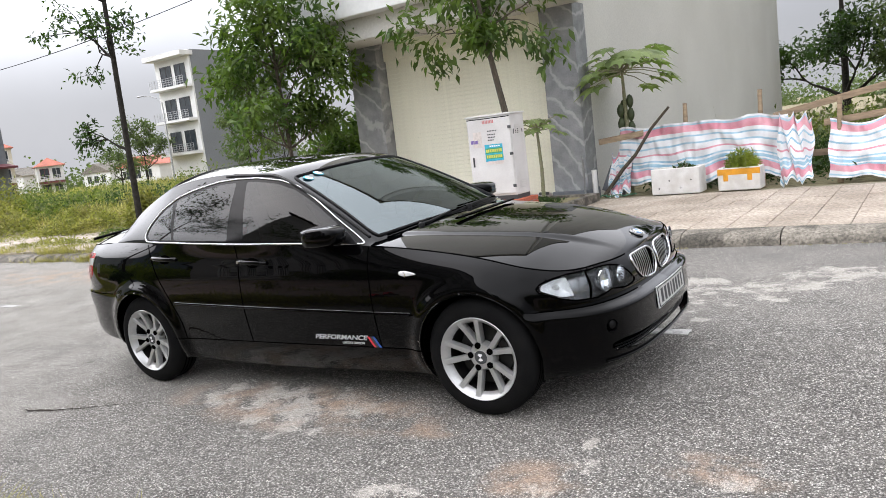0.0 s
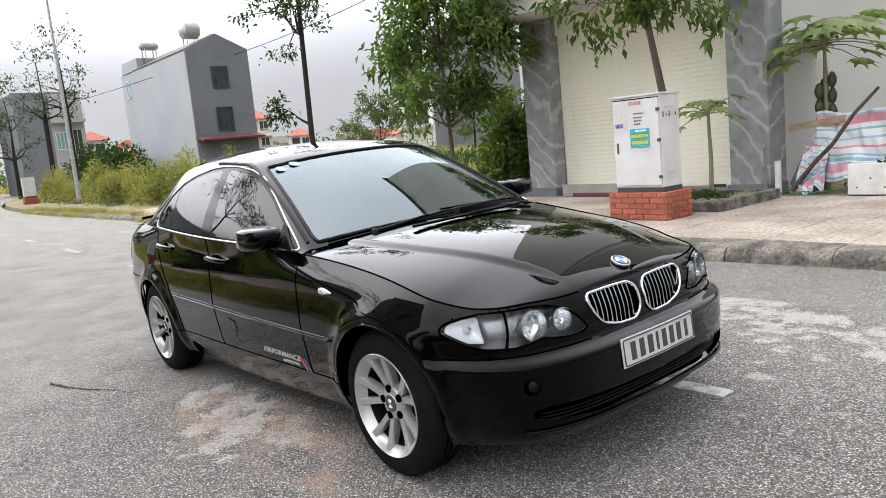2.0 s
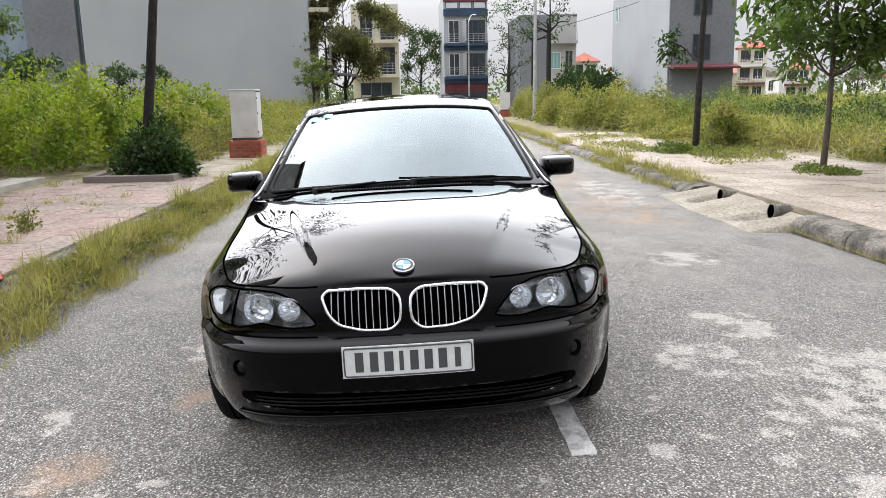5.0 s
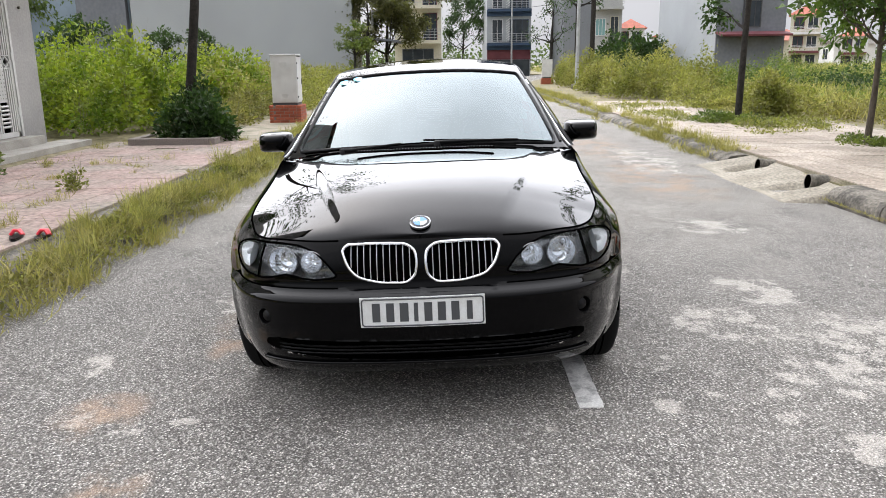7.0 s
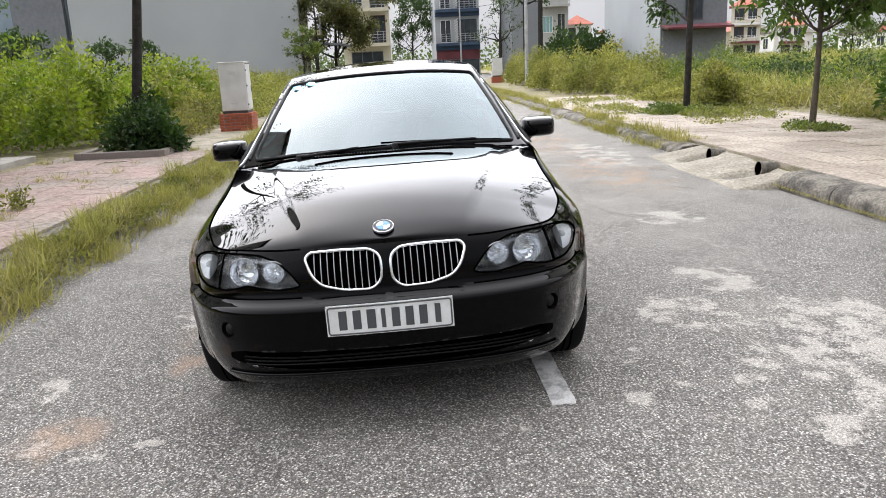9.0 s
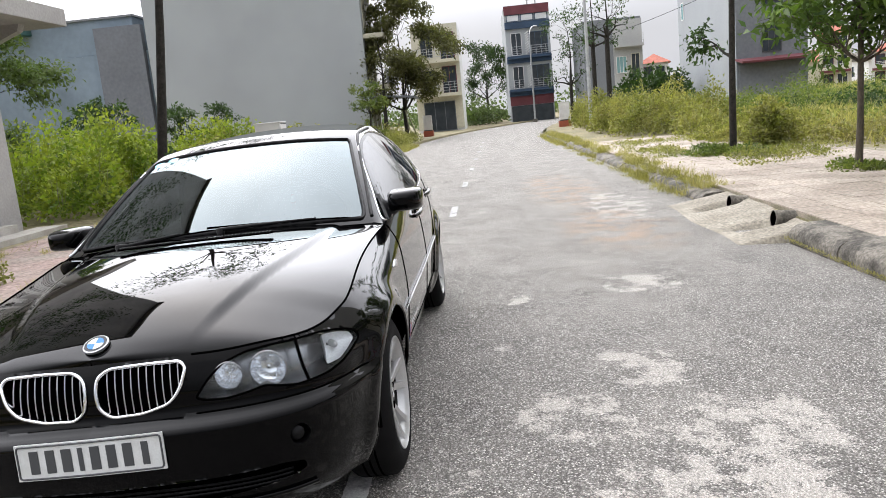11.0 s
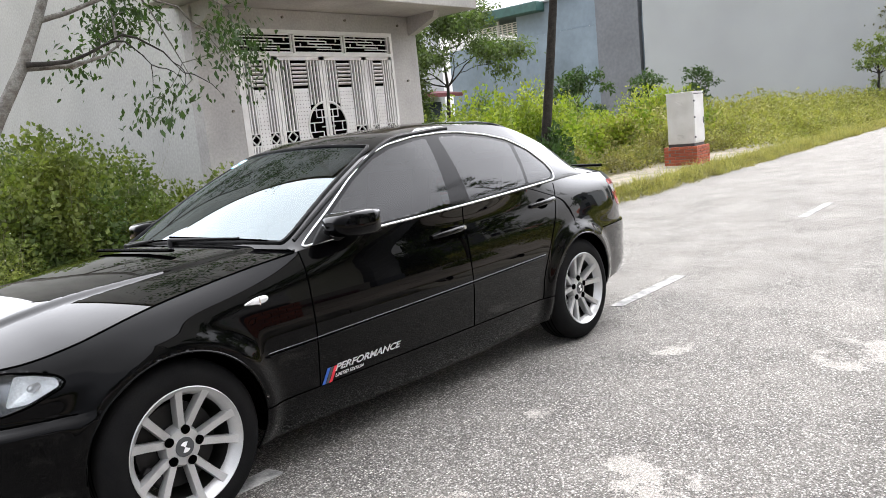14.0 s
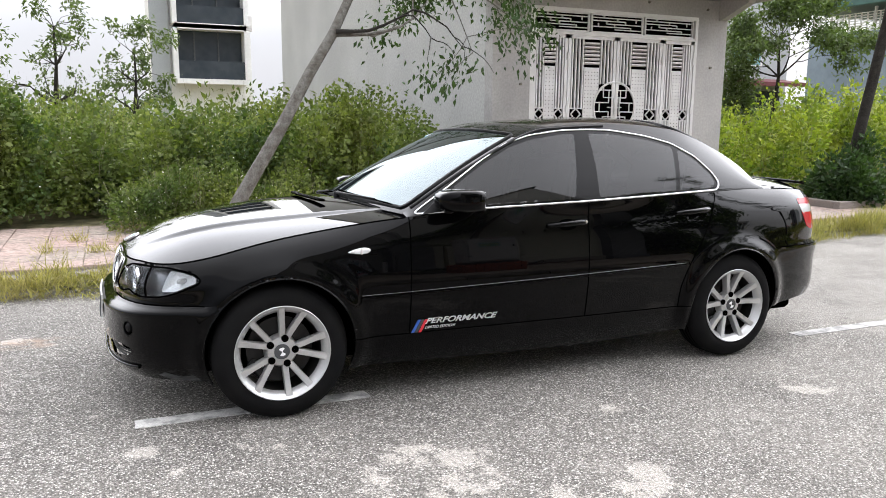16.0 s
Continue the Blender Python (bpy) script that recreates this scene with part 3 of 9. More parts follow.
# gaps between panels, laid on the skin
def groove(name, path, parent, sg, r=0.0032, at=ring, lift=0.0):
    q = np.array(dense(path, 0.02, closed=False))
    pts = at(q[:, 0], q[:, 1]) * (1, sg, 1)
    if lift:
        pts = pts + (0, sg * lift, 0)
    return put(name, Shape().tube([tuple(p) for p in pts], r, 6), SEAM, parent)


for sg in (1, -1):
    sx = lambda x: float(s_at_x(x))
    groove("door_gap", [(sx(0.735), 0.345), (sx(0.735), 0.80), (sx(0.725), 0.912)], car, sg)
    groove("door_gap", [(sx(-0.29), 0.345), (sx(-0.29), 0.962)], car, sg)
    groove("door_gap", [(sx(float(rear_cut(z))), z) for z in np.linspace(0.345, 0.99, 14)], car, sg)
    groove("sill_gap", [(sx(1.03), 0.342), (sx(-1.03), 0.342)], car, sg)
    groove("bumper_gap", [(sx(1.70), 0.552), (sx(1.85), 0.552), (s_at_y(0.5), 0.552), (s_at_y(0.33), 0.552)], car, sg)
    groove("bumper_gap", [(sx(-1.69), 0.65), (sx(-2.0), 0.65), (s_rear(0.3), 0.652), (END, 0.652)], car, sg)
    groove("hood_gap", [(s, 1.0) for s in np.linspace(s_at_y(0.33), sx(0.745), 40)], car, sg, 0.004, at=lambda s, w: top_edge(s))
    groove("boot_gap", [(s, 1.0) for s in np.linspace(sx(-1.75), sx(-2.18), 14)], car, sg, 0.003, at=lambda s, w: top_edge(s))
    # rub strip with a bright edge
    strip = [(sx(x), z) for x, z in ((0.985, 0.553), (0.75, 0.556), (-0.28, 0.581), (-0.955, 0.60))]
    q = np.array(dense(strip, 0.03, closed=False))
    put("rub_strip", Shape().tube([tuple(p) for p in ring(q[:, 0], q[:, 1] - 0.012, -0.002) * (1, sg, 1)], 0.013, 8, flat=0.35, up=(0, 0, 1)), PAINT, car, smooth=60)
    put("rub_strip_edge", Shape().tube([tuple(p) for p in ring(q[:, 0], q[:, 1], -0.003) * (1, sg, 1)], 0.0013, 6), STRIPLINE, car, "thin bright strip along the doors", smooth=60)
    # wheel housing
    for a in (AXLE, -AXLE):
        well = Shape()
        w = np.linspace(0.0, math.pi, 28)
        prof = [(0.83, ARCH + 0.001), (0.78, ARCH + 0.004), (0.50, ARCH + 0.004), (0.45, 0.0)]
        v = [(a + r * math.cos(t), sg * y, HUB_Z + r * math.sin(t)) for y, r in prof for t in w]
        m = len(w)
        well.add(v, [(i * m + k, i * m + k + 1, (i + 1) * m + k + 1, (i + 1) * m + k) for i in range(3) for k in range(m - 1)])
        put("wheel_housing", well, SEAM, car)
        q = np.array(arch_poly(a))[6:-6]
        put("arch_lip", Shape().tube([tuple(p) for p in ring(q[:, 0], q[:, 1], 0.004) * (1, sg, 1)], 0.006, 6), PAINT, car, smooth=60)

# headlamps, grilles, intake, tail lamps
for sg in (1, -1):
    lamp = sheet("headlamp", [patch(gs, gz, lambda s, z: ring(s, z, 0.075), inside(LAMP, ms, mz), flip=True)], LAMPDARK, car, "headlamp with twin reflectors and a clear corner lamp", (sg,))
    sheet("lens", [patch(gs, gz, ring, inside(LAMP, ms, mz), flip=True)], LENS, lamp, "clear lens", (sg,))
    q = np.array(LAMP)
    a, b = ring(q[:, 0], q[:, 1]) * (1, sg, 1), ring(q[:, 0], q[:, 1], 0.08) * (1, sg, 1)
    m = len(q)
    put("lamp_wall", Shape().add([*a, *b], [(k, (k + 1) % m, m + (k + 1) % m, m + k) for k in range(m)]), LAMPDARK, lamp)
    q = np.array(dense(LAMP, 0.012))
    put("lamp_seal", Shape().tube([tuple(p) for p in ring(q[:, 0], q[:, 1]) * (1, sg, 1)], 0.004, 6, closed=True), SEAM, lamp)
    # corner lamp: a bowl of its own beyond an upright divider
    div = s_at_y(0.690)
    zz = np.linspace(0.57, 0.735, 80)
    ok = zz[inside(LAMP, np.full(80, div), zz)]
    q = ring(div - 0.012 * np.sin(np.linspace(0, 3.14, 9)), np.linspace(ok[0], ok[-1], 9), 0.003) * (1, sg, 1)
    put("lamp_divider", Shape().tube([tuple(t) for t in q], 0.006, 6), SEAM, lamp, smooth=60)
    cu = [(s_at_x(1.892), 0.610), (s_at_x(1.83), 0.612), (s_at_x(1.765), 0.638), (s_at_x(1.732), 0.652), (s_at_x(1.738), 0.676), (s_at_x(1.80), 0.694), (s_at_x(1.862), 0.700), (s_at_x(1.876), 0.660)]
    q = np.array(dense(rounded(cu, 0.012), 0.012))
    cen = q.mean(0)
    rows = [ring(cen[0] + (q[:, 0] - cen[0]) * k, cen[1] + (q[:, 1] - cen[1]) * k, d) * (1, sg, 1) for k, d in ((1.0, 0.010), (0.92, 0.020), (0.72, 0.038), (0.4, 0.052), (0.1, 0.056))]
    m = len(q)
    put("corner_lamp", Shape().add([tuple(t) for r in rows for t in r], [(i * m + k, i * m + (k + 1) % m, (i + 1) * m + (k + 1) % m, (i + 1) * m + k) for i in range(4) for k in range(m)]), CORNER, lamp, "silvery corner lamp bowl", smooth=60)
    c = ring(cen[0], cen[1], 0.03) * (1, sg, 1)
    put("corner_bulb", Shape().lathe([(0.012, -0.03), (0.013, 0.0), (0.009, 0.012), (0.0005, 0.016)], 14, Matrix.Translation(tuple(c)) @ Euler((0, radians(90), radians(35 * sg))).to_matrix().to_4x4()), ALLOY, lamp, smooth=60)
    for y, r, d in ((0.442, 0.044, 0.018), (0.572, 0.058, 0.018)):
        c = ring(s_at_y(y), 0.648)
        m = Matrix.Translation((c[0] - d, sg * c[1], c[2])) @ Euler((0, radians(90), radians(8 * sg))).to_matrix().to_4x4()
        # a bowl of broad facets
        nf, prof = 20, [(r, 0.006), (r * 0.95, -0.008), (r * 0.80, -0.026), (r * 0.5, -0.042), (r * 0.15, -0.050)]
        v = [m @ Vector((p * math.cos(2 * math.pi * (k + 0.5 * (i % 2)) / nf), p * math.sin(2 * math.pi * (k + 0.5 * (i % 2)) / nf), z)) for i, (p, z) in enumerate(prof) for k in range(nf)]
        put("reflector", Shape().add(v, [(i * nf + k, i * nf + (k + 1) % nf, (i + 1) * nf + (k + 1) % nf, (i + 1) * nf + k) for i in range(4) for k in range(nf)]), REFLECT, lamp, "bright bowl reflector")
        put("bulb_cap", Shape().lathe([(r * 0.15, -0.052), (r * 0.15, -0.024), (r * 0.11, -0.016), (0.0005, -0.014)], 16, m), CHROME, lamp, smooth=50)
        put("reflector_rim", Shape().tube([m @ Vector((r * math.cos(t), r * math.sin(t), 0.008)) for t in np.linspace(0, 2 * math.pi, 36, endpoint=False)], 0.0028, 6, closed=True), LAMPDARK, lamp, smooth=60)
    grille = put("kidney_grille", Shape().tube([tuple(p) for p in ring(*np.array(dense(KIDNEY, 0.012)).T, -0.004) * (1, sg, 1)], 0.0060, 10, closed=True), CHROME, car, "chrome-framed grille with upright bars", smooth=60)
    sheet("grille_back", [patch(gs, gz, lambda s, z: ring(s, z, 0.06), inside(KIDNEY, ms, mz), flip=True)], SEAM, grille, "", (sg,))
    q = np.array(KIDNEY)
    a, b = ring(q[:, 0], q[:, 1]) * (1, sg, 1), ring(q[:, 0], q[:, 1], 0.024) * (1, sg, 1)
    m = len(q)
    put("grille_wall", Shape().add([*a, *b], [(k, (k + 1) % m, m + (k + 1) % m, m + k) for k in range(m)]), CHROME, grille)
    for y in np.linspace(0.046, 0.278, 10):
        zz = np.linspace(0.56, 0.72, 60)
        ok = zz[inside(KIDNEY, np.full(60, s_at_y(y)), zz)]
        p = ring(np.full(len(ok), s_at_y(y)), ok, 0.016)
        put("grille_bar", Shape().tube([(t[0], sg * t[1], t[2]) for t in p[::6]] + [(p[-1][0], sg * p[-1][1], p[-1][2])], 0.0019, 6), SATIN, grille, smooth=60)
    tail = sheet("tail_lamp", [patch(gs, gz, lambda s, z: ring(s, z, -0.002), inside(TAIL, ms, mz) & (mz < 0.85), flip=True)], REDLENS, car, "red and white tail lamp", (sg,))
    sheet("white_band", [patch(gs, gz, lambda s, z: ring(s, z, -0.002), inside(TAIL, ms, mz) & (mz >= 0.85) & (mz < 0.905), flip=True)], CLEARLENS, tail, "white band", (sg,))
    sheet("red_top", [patch(gs, gz, lambda s, z: ring(s, z, -0.002), inside(TAIL, ms, mz) & (mz >= 0.905), flip=True)], REDLENS, tail, "", (sg,))
    sheet("fog_lamp_recess", [patch(gs, gz, lambda s, z: ring(s, z, 0.03), inside(FOG, ms, mz), flip=True)], SEAM, car, "", (sg,))
    q = np.array(FOG)
    a, b = ring(q[:, 0], q[:, 1]) * (1, sg, 1), ring(q[:, 0], q[:, 1], 0.032) * (1, sg, 1)
    put("fog_lamp_ring", Shape().add([*a, *b], [(k, (k + 1) % 24, 24 + (k + 1) % 24, 24 + k) for k in range(24)]), TRIM, car)
    c = ring(s_at_y(0.620), 0.443, 0.012)
    put("fog_lamp", Shape().lathe([(0.024, -0.02), (0.024, 0.002), (0.014, 0.01), (0.0005, 0.012)], 18, Matrix.Translation((c[0], sg * c[1], c[2])) @ Euler((0, radians(90), radians(20 * sg))).to_matrix().to_4x4()), TRIM, car, "round black fog lamp cover", smooth=50)
intake = sheet("lower_intake", [patch(gs, gz, lambda s, z: ring(s, z, 0.06), inside(INTAKE, ms, mz), flip=True)], SEAM, car, "", (1, -1))
for z in (0.293, 0.308, 0.323):
    put("intake_slat", Shape().tube([tuple(p) for p in np.concatenate([ring(np.linspace(s_at_y(0.6), 0.001, 20), np.full(20, z), 0.03), (ring(np.linspace(0.001, s_at_y(0.6), 20), np.full(20, z), 0.03) * (1, -1, 1))])], 0.004, 6), TRIM, intake)
put("chin_lip", Shape().tube([tuple(p) for p in np.concatenate([ring(np.linspace(s_at_y(0.66), 0.001, 24), np.full(24, 0.262), -0.006), (ring(np.linspace(0.001, s_at_y(0.66), 24), np.full(24, 0.262), -0.006) * (1, -1, 1))])], 0.010, 8, flat=0.7), PAINT, car, smooth=60)

# number plate, badge
def plate_x(y, z):
    return float(np.interp(abs(y), Y_TAB[S_TAB < arc[4]], X_TAB[S_TAB < arc[4]])) - 0.06 * (z - 0.472) + 0.008


def plate_strip(y0, y1, z0, z1, lift, thick):
    ys_ = np.linspace(y0, y1, max(2, int((y1 - y0) / 0.04) + 1))
    v = [(plate_x(y, z) + lift - d, y, z) for d in (0.0, thick) for z in (z0, z1) for y in ys_]
    n = len(ys_)
    f = []
    for k in range(n - 1):
        f += [(k, k + 1, n + k + 1, n + k), (2 * n + k, 3 * n + k, 3 * n + k + 1, 2 * n + k + 1), (k, 2 * n + k, 2 * n + k + 1, k + 1), (n + k, n + k + 1, 3 * n + k + 1, 3 * n + k)]
    f += [(0, n, 3 * n, 2 * n), (n - 1, 3 * n - 1, 4 * n - 1, 2 * n - 1)]
    return Shape().add(v, f)


plate = put("number_plate", plate_strip(-0.236, 0.236, 0.415, 0.529, 0.0, 0.006), PLATE, car, "white number plate with dark bars")
put("plate_rim", Shape().tube([(plate_x(y, z) + 0.001, y, z) for y, z in dense(rounded([(-0.229, 0.421), (0.229, 0.421), (0.229, 0.523), (-0.229, 0.523)], 0.012), 0.03)], 0.003, 6, closed=True), INK, plate)
for y, w in ((-0.175, 0.042), (-0.122, 0.042), (-0.069, 0.046), (-0.024, 0.022), (0.022, 0.042), (0.073, 0.042), (0.124, 0.042), (0.178, 0.03)):
    put("plate_bar", plate_strip(y - w * 0.36, y + w * 0.36, 0.436, 0.508, 0.0015, 0.001), INK, plate)
bx = 1.962
bz = float(hood_c(bx)) + 0.010
slope = math.degrees(math.atan((hood_c(bx + 0.03) - hood_c(bx - 0.03)) / 0.06))
m = Matrix.Translation((bx, 0, bz)) @ Euler((0, radians(-slope), 0)).to_matrix().to_4x4()
badge = put("hood_badge", Shape().lathe([(0.041, -0.004), (0.041, 0.004), (0.0375, 0.006), (0.036, 0.004)], 32, m), SATIN, car, "round badge with blue and white quarters", smooth=50)
put("badge_ring", Shape().lathe([(0.037, 0.0035), (0.026, 0.005)], 32, m), INK, badge)
for k in range(4):
    w = [(0, 0)] + [(0.0265 * math.cos(t), 0.0265 * math.sin(t)) for t in np.linspace(k * math.pi / 2, (k + 1) * math.pi / 2, 8)]
    put("badge_quarter", Shape().prism(w, 0.0015, m @ Matrix.Translation((0, 0, 0.005))), BLUE if k % 2 else WHITE, badge)

# wheels
def make_wheel():
    w = thing("wheel", "silver ten-spoke alloy wheel with a worn black tyre", "")
    R, H = 0.316, 0.1025
    tyre = [(0.205, -H + 0.012), (0.220, -H), (0.262, -H - 0.004), (0.296, -H + 0.012), (0.310, -H + 0.028), (R, -H + 0.05), (R, H - 0.05), (0.310, H - 0.028), (0.296, H - 0.012), (0.262, H + 0.004), (0.222, H), (0.205, H - 0.012)]
    t = put("tyre", Shape().lathe(tyre, 72), RUBBER, w, "black rubber tyre", smooth=40)
    for z in (-0.028, 0.0, 0.028):
        put("tread_groove", Shape().lathe([(R + 0.0006, z - 0.004), (R + 0.0006, z + 0.004)], 72), SEAM, t)
    put("rim", Shape().lathe([(0.2215, H - 0.004), (0.2225, H + 0.003), (0.2195, H + 0.005), (0.2165, H + 0.001), (0.208, H - 0.006), (0.196, H - 0.018), (0.187, H - 0.040)], 64), ALLOY, w, "silver alloy rim", smooth=40)
    put("rim_barrel", Shape().lathe([(0.187, H - 0.040), (0.186, H - 0.06), (0.186, -H + 0.03), (0.206, -H + 0.01)], 48), STEEL, w, "dark inside of the rim", smooth=40)
    for k in range(10):
        a = 2 * math.pi * (k // 2) / 5 + math.pi / 2 + (0.262 if k % 2 else -0.262)
        m = Matrix.Rotation(a, 4, "Z")
        sp = Shape()
        lean = 0.010 if k % 2 else -0.010
        rows = [(0.050, 0.0165, H - 0.044), (0.085, 0.0158, H - 0.036), (0.14, 0.0155, H - 0.025), (0.178, 0.0162, H - 0.015), (0.200, 0.0185, H - 0.008), (0.2155, 0.022, H - 0.003)]
        v = []
        for r, hw_, z in rows:
            o = -lean * (1 - r / 0.21)
            v += [m @ Vector((r, o - hw_, z - 0.010)), m @ Vector((r, o - hw_ * 0.78, z)), m @ Vector((r, o + hw_ * 0.78, z)), m @ Vector((r, o + hw_, z - 0.010)), m @ Vector((r, o + hw_ * 0.8, z - 0.040)), m @ Vector((r, o - hw_ * 0.8, z - 0.040))]
        f = [(i * 6 + j, i * 6 + (j + 1) % 6, i * 6 + 6 + (j + 1) % 6, i * 6 + 6 + j) for i in range(5) for j in range(6)]
        sp.add(v, [q[::-1] for q in f])
        put("spoke", sp, ALLOY, w, smooth=35)
    put("hub", Shape().lathe([(0.078, H - 0.085), (0.076, H - 0.056), (0.066, H - 0.038), (0.038, H - 0.033), (0.036, H - 0.030), (0.0345, H - 0.030)], 40), ALLOY, w, smooth=35)
    cap = put("hub_cap", Shape().lathe([(0.0365, H - 0.031), (0.035, H - 0.027), (0.0005, H - 0.026)], 32), INK, w, "dark centre cap with pale quarters", smooth=35)
    for k in (0, 2):
        q = [(0, 0)] + [(0.020 * math.cos(t), 0.020 * math.sin(t)) for t in np.linspace(k * math.pi / 2 + 0.6, (k + 1) * math.pi / 2 + 0.6, 8)]
        put("cap_quarter", Shape().prism(q, 0.0012, Matrix.Translation((0, 0, H - 0.0262))), WHITE, cap)
    for k in range(5):
        a = 2 * math.pi * k / 5 + math.pi / 2
        m = Matrix.Translation((0.062 * math.cos(a), 0.062 * math.sin(a), 0))
        put("wheel_bolt", Shape().lathe([(0.0170, H - 0.040), (0.0170, H - 0.0320), (0.0155, H - 0.0315), (0.0005, H - 0.0330)], 14, m), SEAM, w, "dark bolt hole")
    put("brake_disc", Shape().lathe([(0.155, 0.0), (0.155, 0.012), (0.08, 0.012), (0.075, 0.03), (0.0005, 0.03)], 40), STEEL, w, "dark steel brake disc", smooth=35)
    a = math.radians(20)
    put("brake_caliper", Shape().box((0.135 * math.cos(a), 0.135 * math.sin(a), 0.02), (0.05, 0.12, 0.05), Matrix.Rotation(a, 3, "Z"), 0.012), STEEL, w, "grey brake caliper")
    w.parent = car
    return w


wheel = make_wheel()
Y_HUB = 0.748
spots = [(AXLE, 1), (-AXLE, 1), (AXLE, -1), (-AXLE, -1)]
for k, (x, sg) in enumerate(spots):
    m = Matrix.Translation((x, sg * Y_HUB, HUB_Z + 0.001)) @ Euler((radians(-90 * sg), 0, 0)).to_matrix().to_4x4() @ Matrix.Rotation((0.38, 0.63, 0.2, 0.5)[k], 4, "Z")
    if k == 0:
        wheel.matrix_basis = m
    else:
        copy_thing(wheel, m).parent = car

# mirrors, handles, side lamps, wipers, vents
for sg in (1, -1):
    mirror = thing("wing_mirror", "black wing mirror", "")
    mirror.parent = car
    shell = Shape()
    n, rows = 20, []
    for x, k in ((0.385, 0.90), (0.392, 0.98), (0.43, 1.02), (0.50, 1.0), (0.565, 0.88), (0.60, 0.62), (0.608, 0.3)):
        for t in np.linspace(0, 2 * math.pi, n, endpoint=False):
            cx_, sz_ = math.cos(t), math.sin(t)
            e = 0.42
            rows.append((x, sg * (0.873 + 0.088 * k * math.copysign(abs(cx_) ** e, cx_)), 0.995 + 0.056 * k * math.copysign(abs(sz_) ** e, sz_) + 0.02 * (x - 0.5)))
    f = [(i * n + k, i * n + (k + 1) % n, (i + 1) * n + (k + 1) % n, (i + 1) * n + k) for i in range(6) for k in range(n)]
    shell.add(rows, [q if sg < 0 else q[::-1] for q in f] + [tuple(range(n)), tuple(6 * n + k for k in range(n))])
    put("mirror_shell", shell, PAINT, mirror, smooth=50)
    put("mirror_face", Shape().box((0.383, sg * 0.873, 0.992), (0.004, 0.145, 0.088), None, 0.0018), CHROME, mirror, "mirror glass")
    put("mirror_foot", Shape().tube([(0.56, sg * 0.75, 0.915), (0.53, sg * 0.80, 0.945), (0.50, sg * 0.84, 0.965)], [0.045, 0.032, 0.026], 10, flat=0.6), TRIM, mirror, smooth=50)
    put("mirror_triangle", Shape().add([(0.66, sg * 0.805, 0.925), (0.50, sg * 0.812, 0.945), (0.50, sg * 0.745, 1.04), (0.66, sg * 0.79, 0.925), (0.50, sg * 0.79, 0.945), (0.50, sg * 0.73, 1.04)], [(0, 1, 2), (3, 5, 4), (0, 2, 5, 3), (1, 4, 5, 2), (0, 3, 4, 1)]), TRIM, mirror)
    for k, (x0, x1, z) in enumerate(((-0.045, -0.27, 0.853), (-0.90, -1.125, 0.892))):
        xm = 0.5 * (x0 + x1)
        c = ring(s_at_x(xm), z)
        hx, zz = x0 - x1, z
        handle = put("door_handle", Shape().tube([(x, sg * float(ring(s_at_x(x), zz + dz)[1] + dy), zz + dz) for x, dy, dz in ((x0 + 0.01, 0.004, -0.006), (x0 - 0.03, 0.022, -0.002), (xm, 0.03, 0.004), (x1 + 0.05, 0.028, 0.008), (x1 + 0.015, 0.022, 0.010), (x1, 0.006, 0.010))], [0.010, 0.014, 0.0155, 0.017, 0.016, 0.008], 10), PAINT, doors[sg, k], "black pull handle", smooth=60)
        rec = [(xm + 0.062 * math.cos(t), z - 0.003 + 0.03 * math.sin(t)) for t in np.linspace(0, 2 * math.pi, 20, endpoint=False)]
        put("handle_recess", Shape().add([(x, sg * float(ring(s_at_x(x), q)[1] + 0.0015), q) for x, q in rec], [tuple(range(20)) if sg < 0 else tuple(range(20))[::-1]]), SEAM, doors[sg, k])
        if k == 0:
            put("lock", Shape().lathe([(0.009, 0), (0.009, 0.002), (0.0005, 0.002)], 14, Matrix.Translation((x1 + 0.018, sg * float(ring(s_at_x(x1), z)[1] + 0.036), z + 0.011)) @ Euler((radians(-90 * sg), 0, 0)).to_matrix().to_4x4()), SATIN, handle)
    q = [(0.995 + 0.056 * math.cos(t), 0.766 + 0.0135 * math.sin(t) * (1.0 - 0.5 * math.cos(t)) - 0.003 * math.cos(t)) for t in np.linspace(0, 2 * math.pi, 28, endpoint=False)]
    a = [(x, sg * float(ring(s_at_x(x), z)[1] + 0.001), z) for x, z in q]
    b = [(0.995 + (x - 0.995) * 0.8, sg * float(ring(s_at_x(x), z)[1] + 0.008), 0.766 + (z - 0.766) * 0.75) for x, z in q]
    side = Shape().add(a + b, [(k, (k + 1) % 28, 28 + (k + 1) % 28, 28 + k) for k in range(28)] + [tuple(range(28, 56))])
    sl = put("side_lamp", side, CLEARLENS, car, "small clear side lamp on the fender", smooth=50)
    put("lamp_cross", Shape().box((0.985, sg * (ring(s_at_x(0.985), 0.766)[1] + 0.009), 0.766), (0.006, 0.003, 0.034), None, 0.001), CHROME, sl)

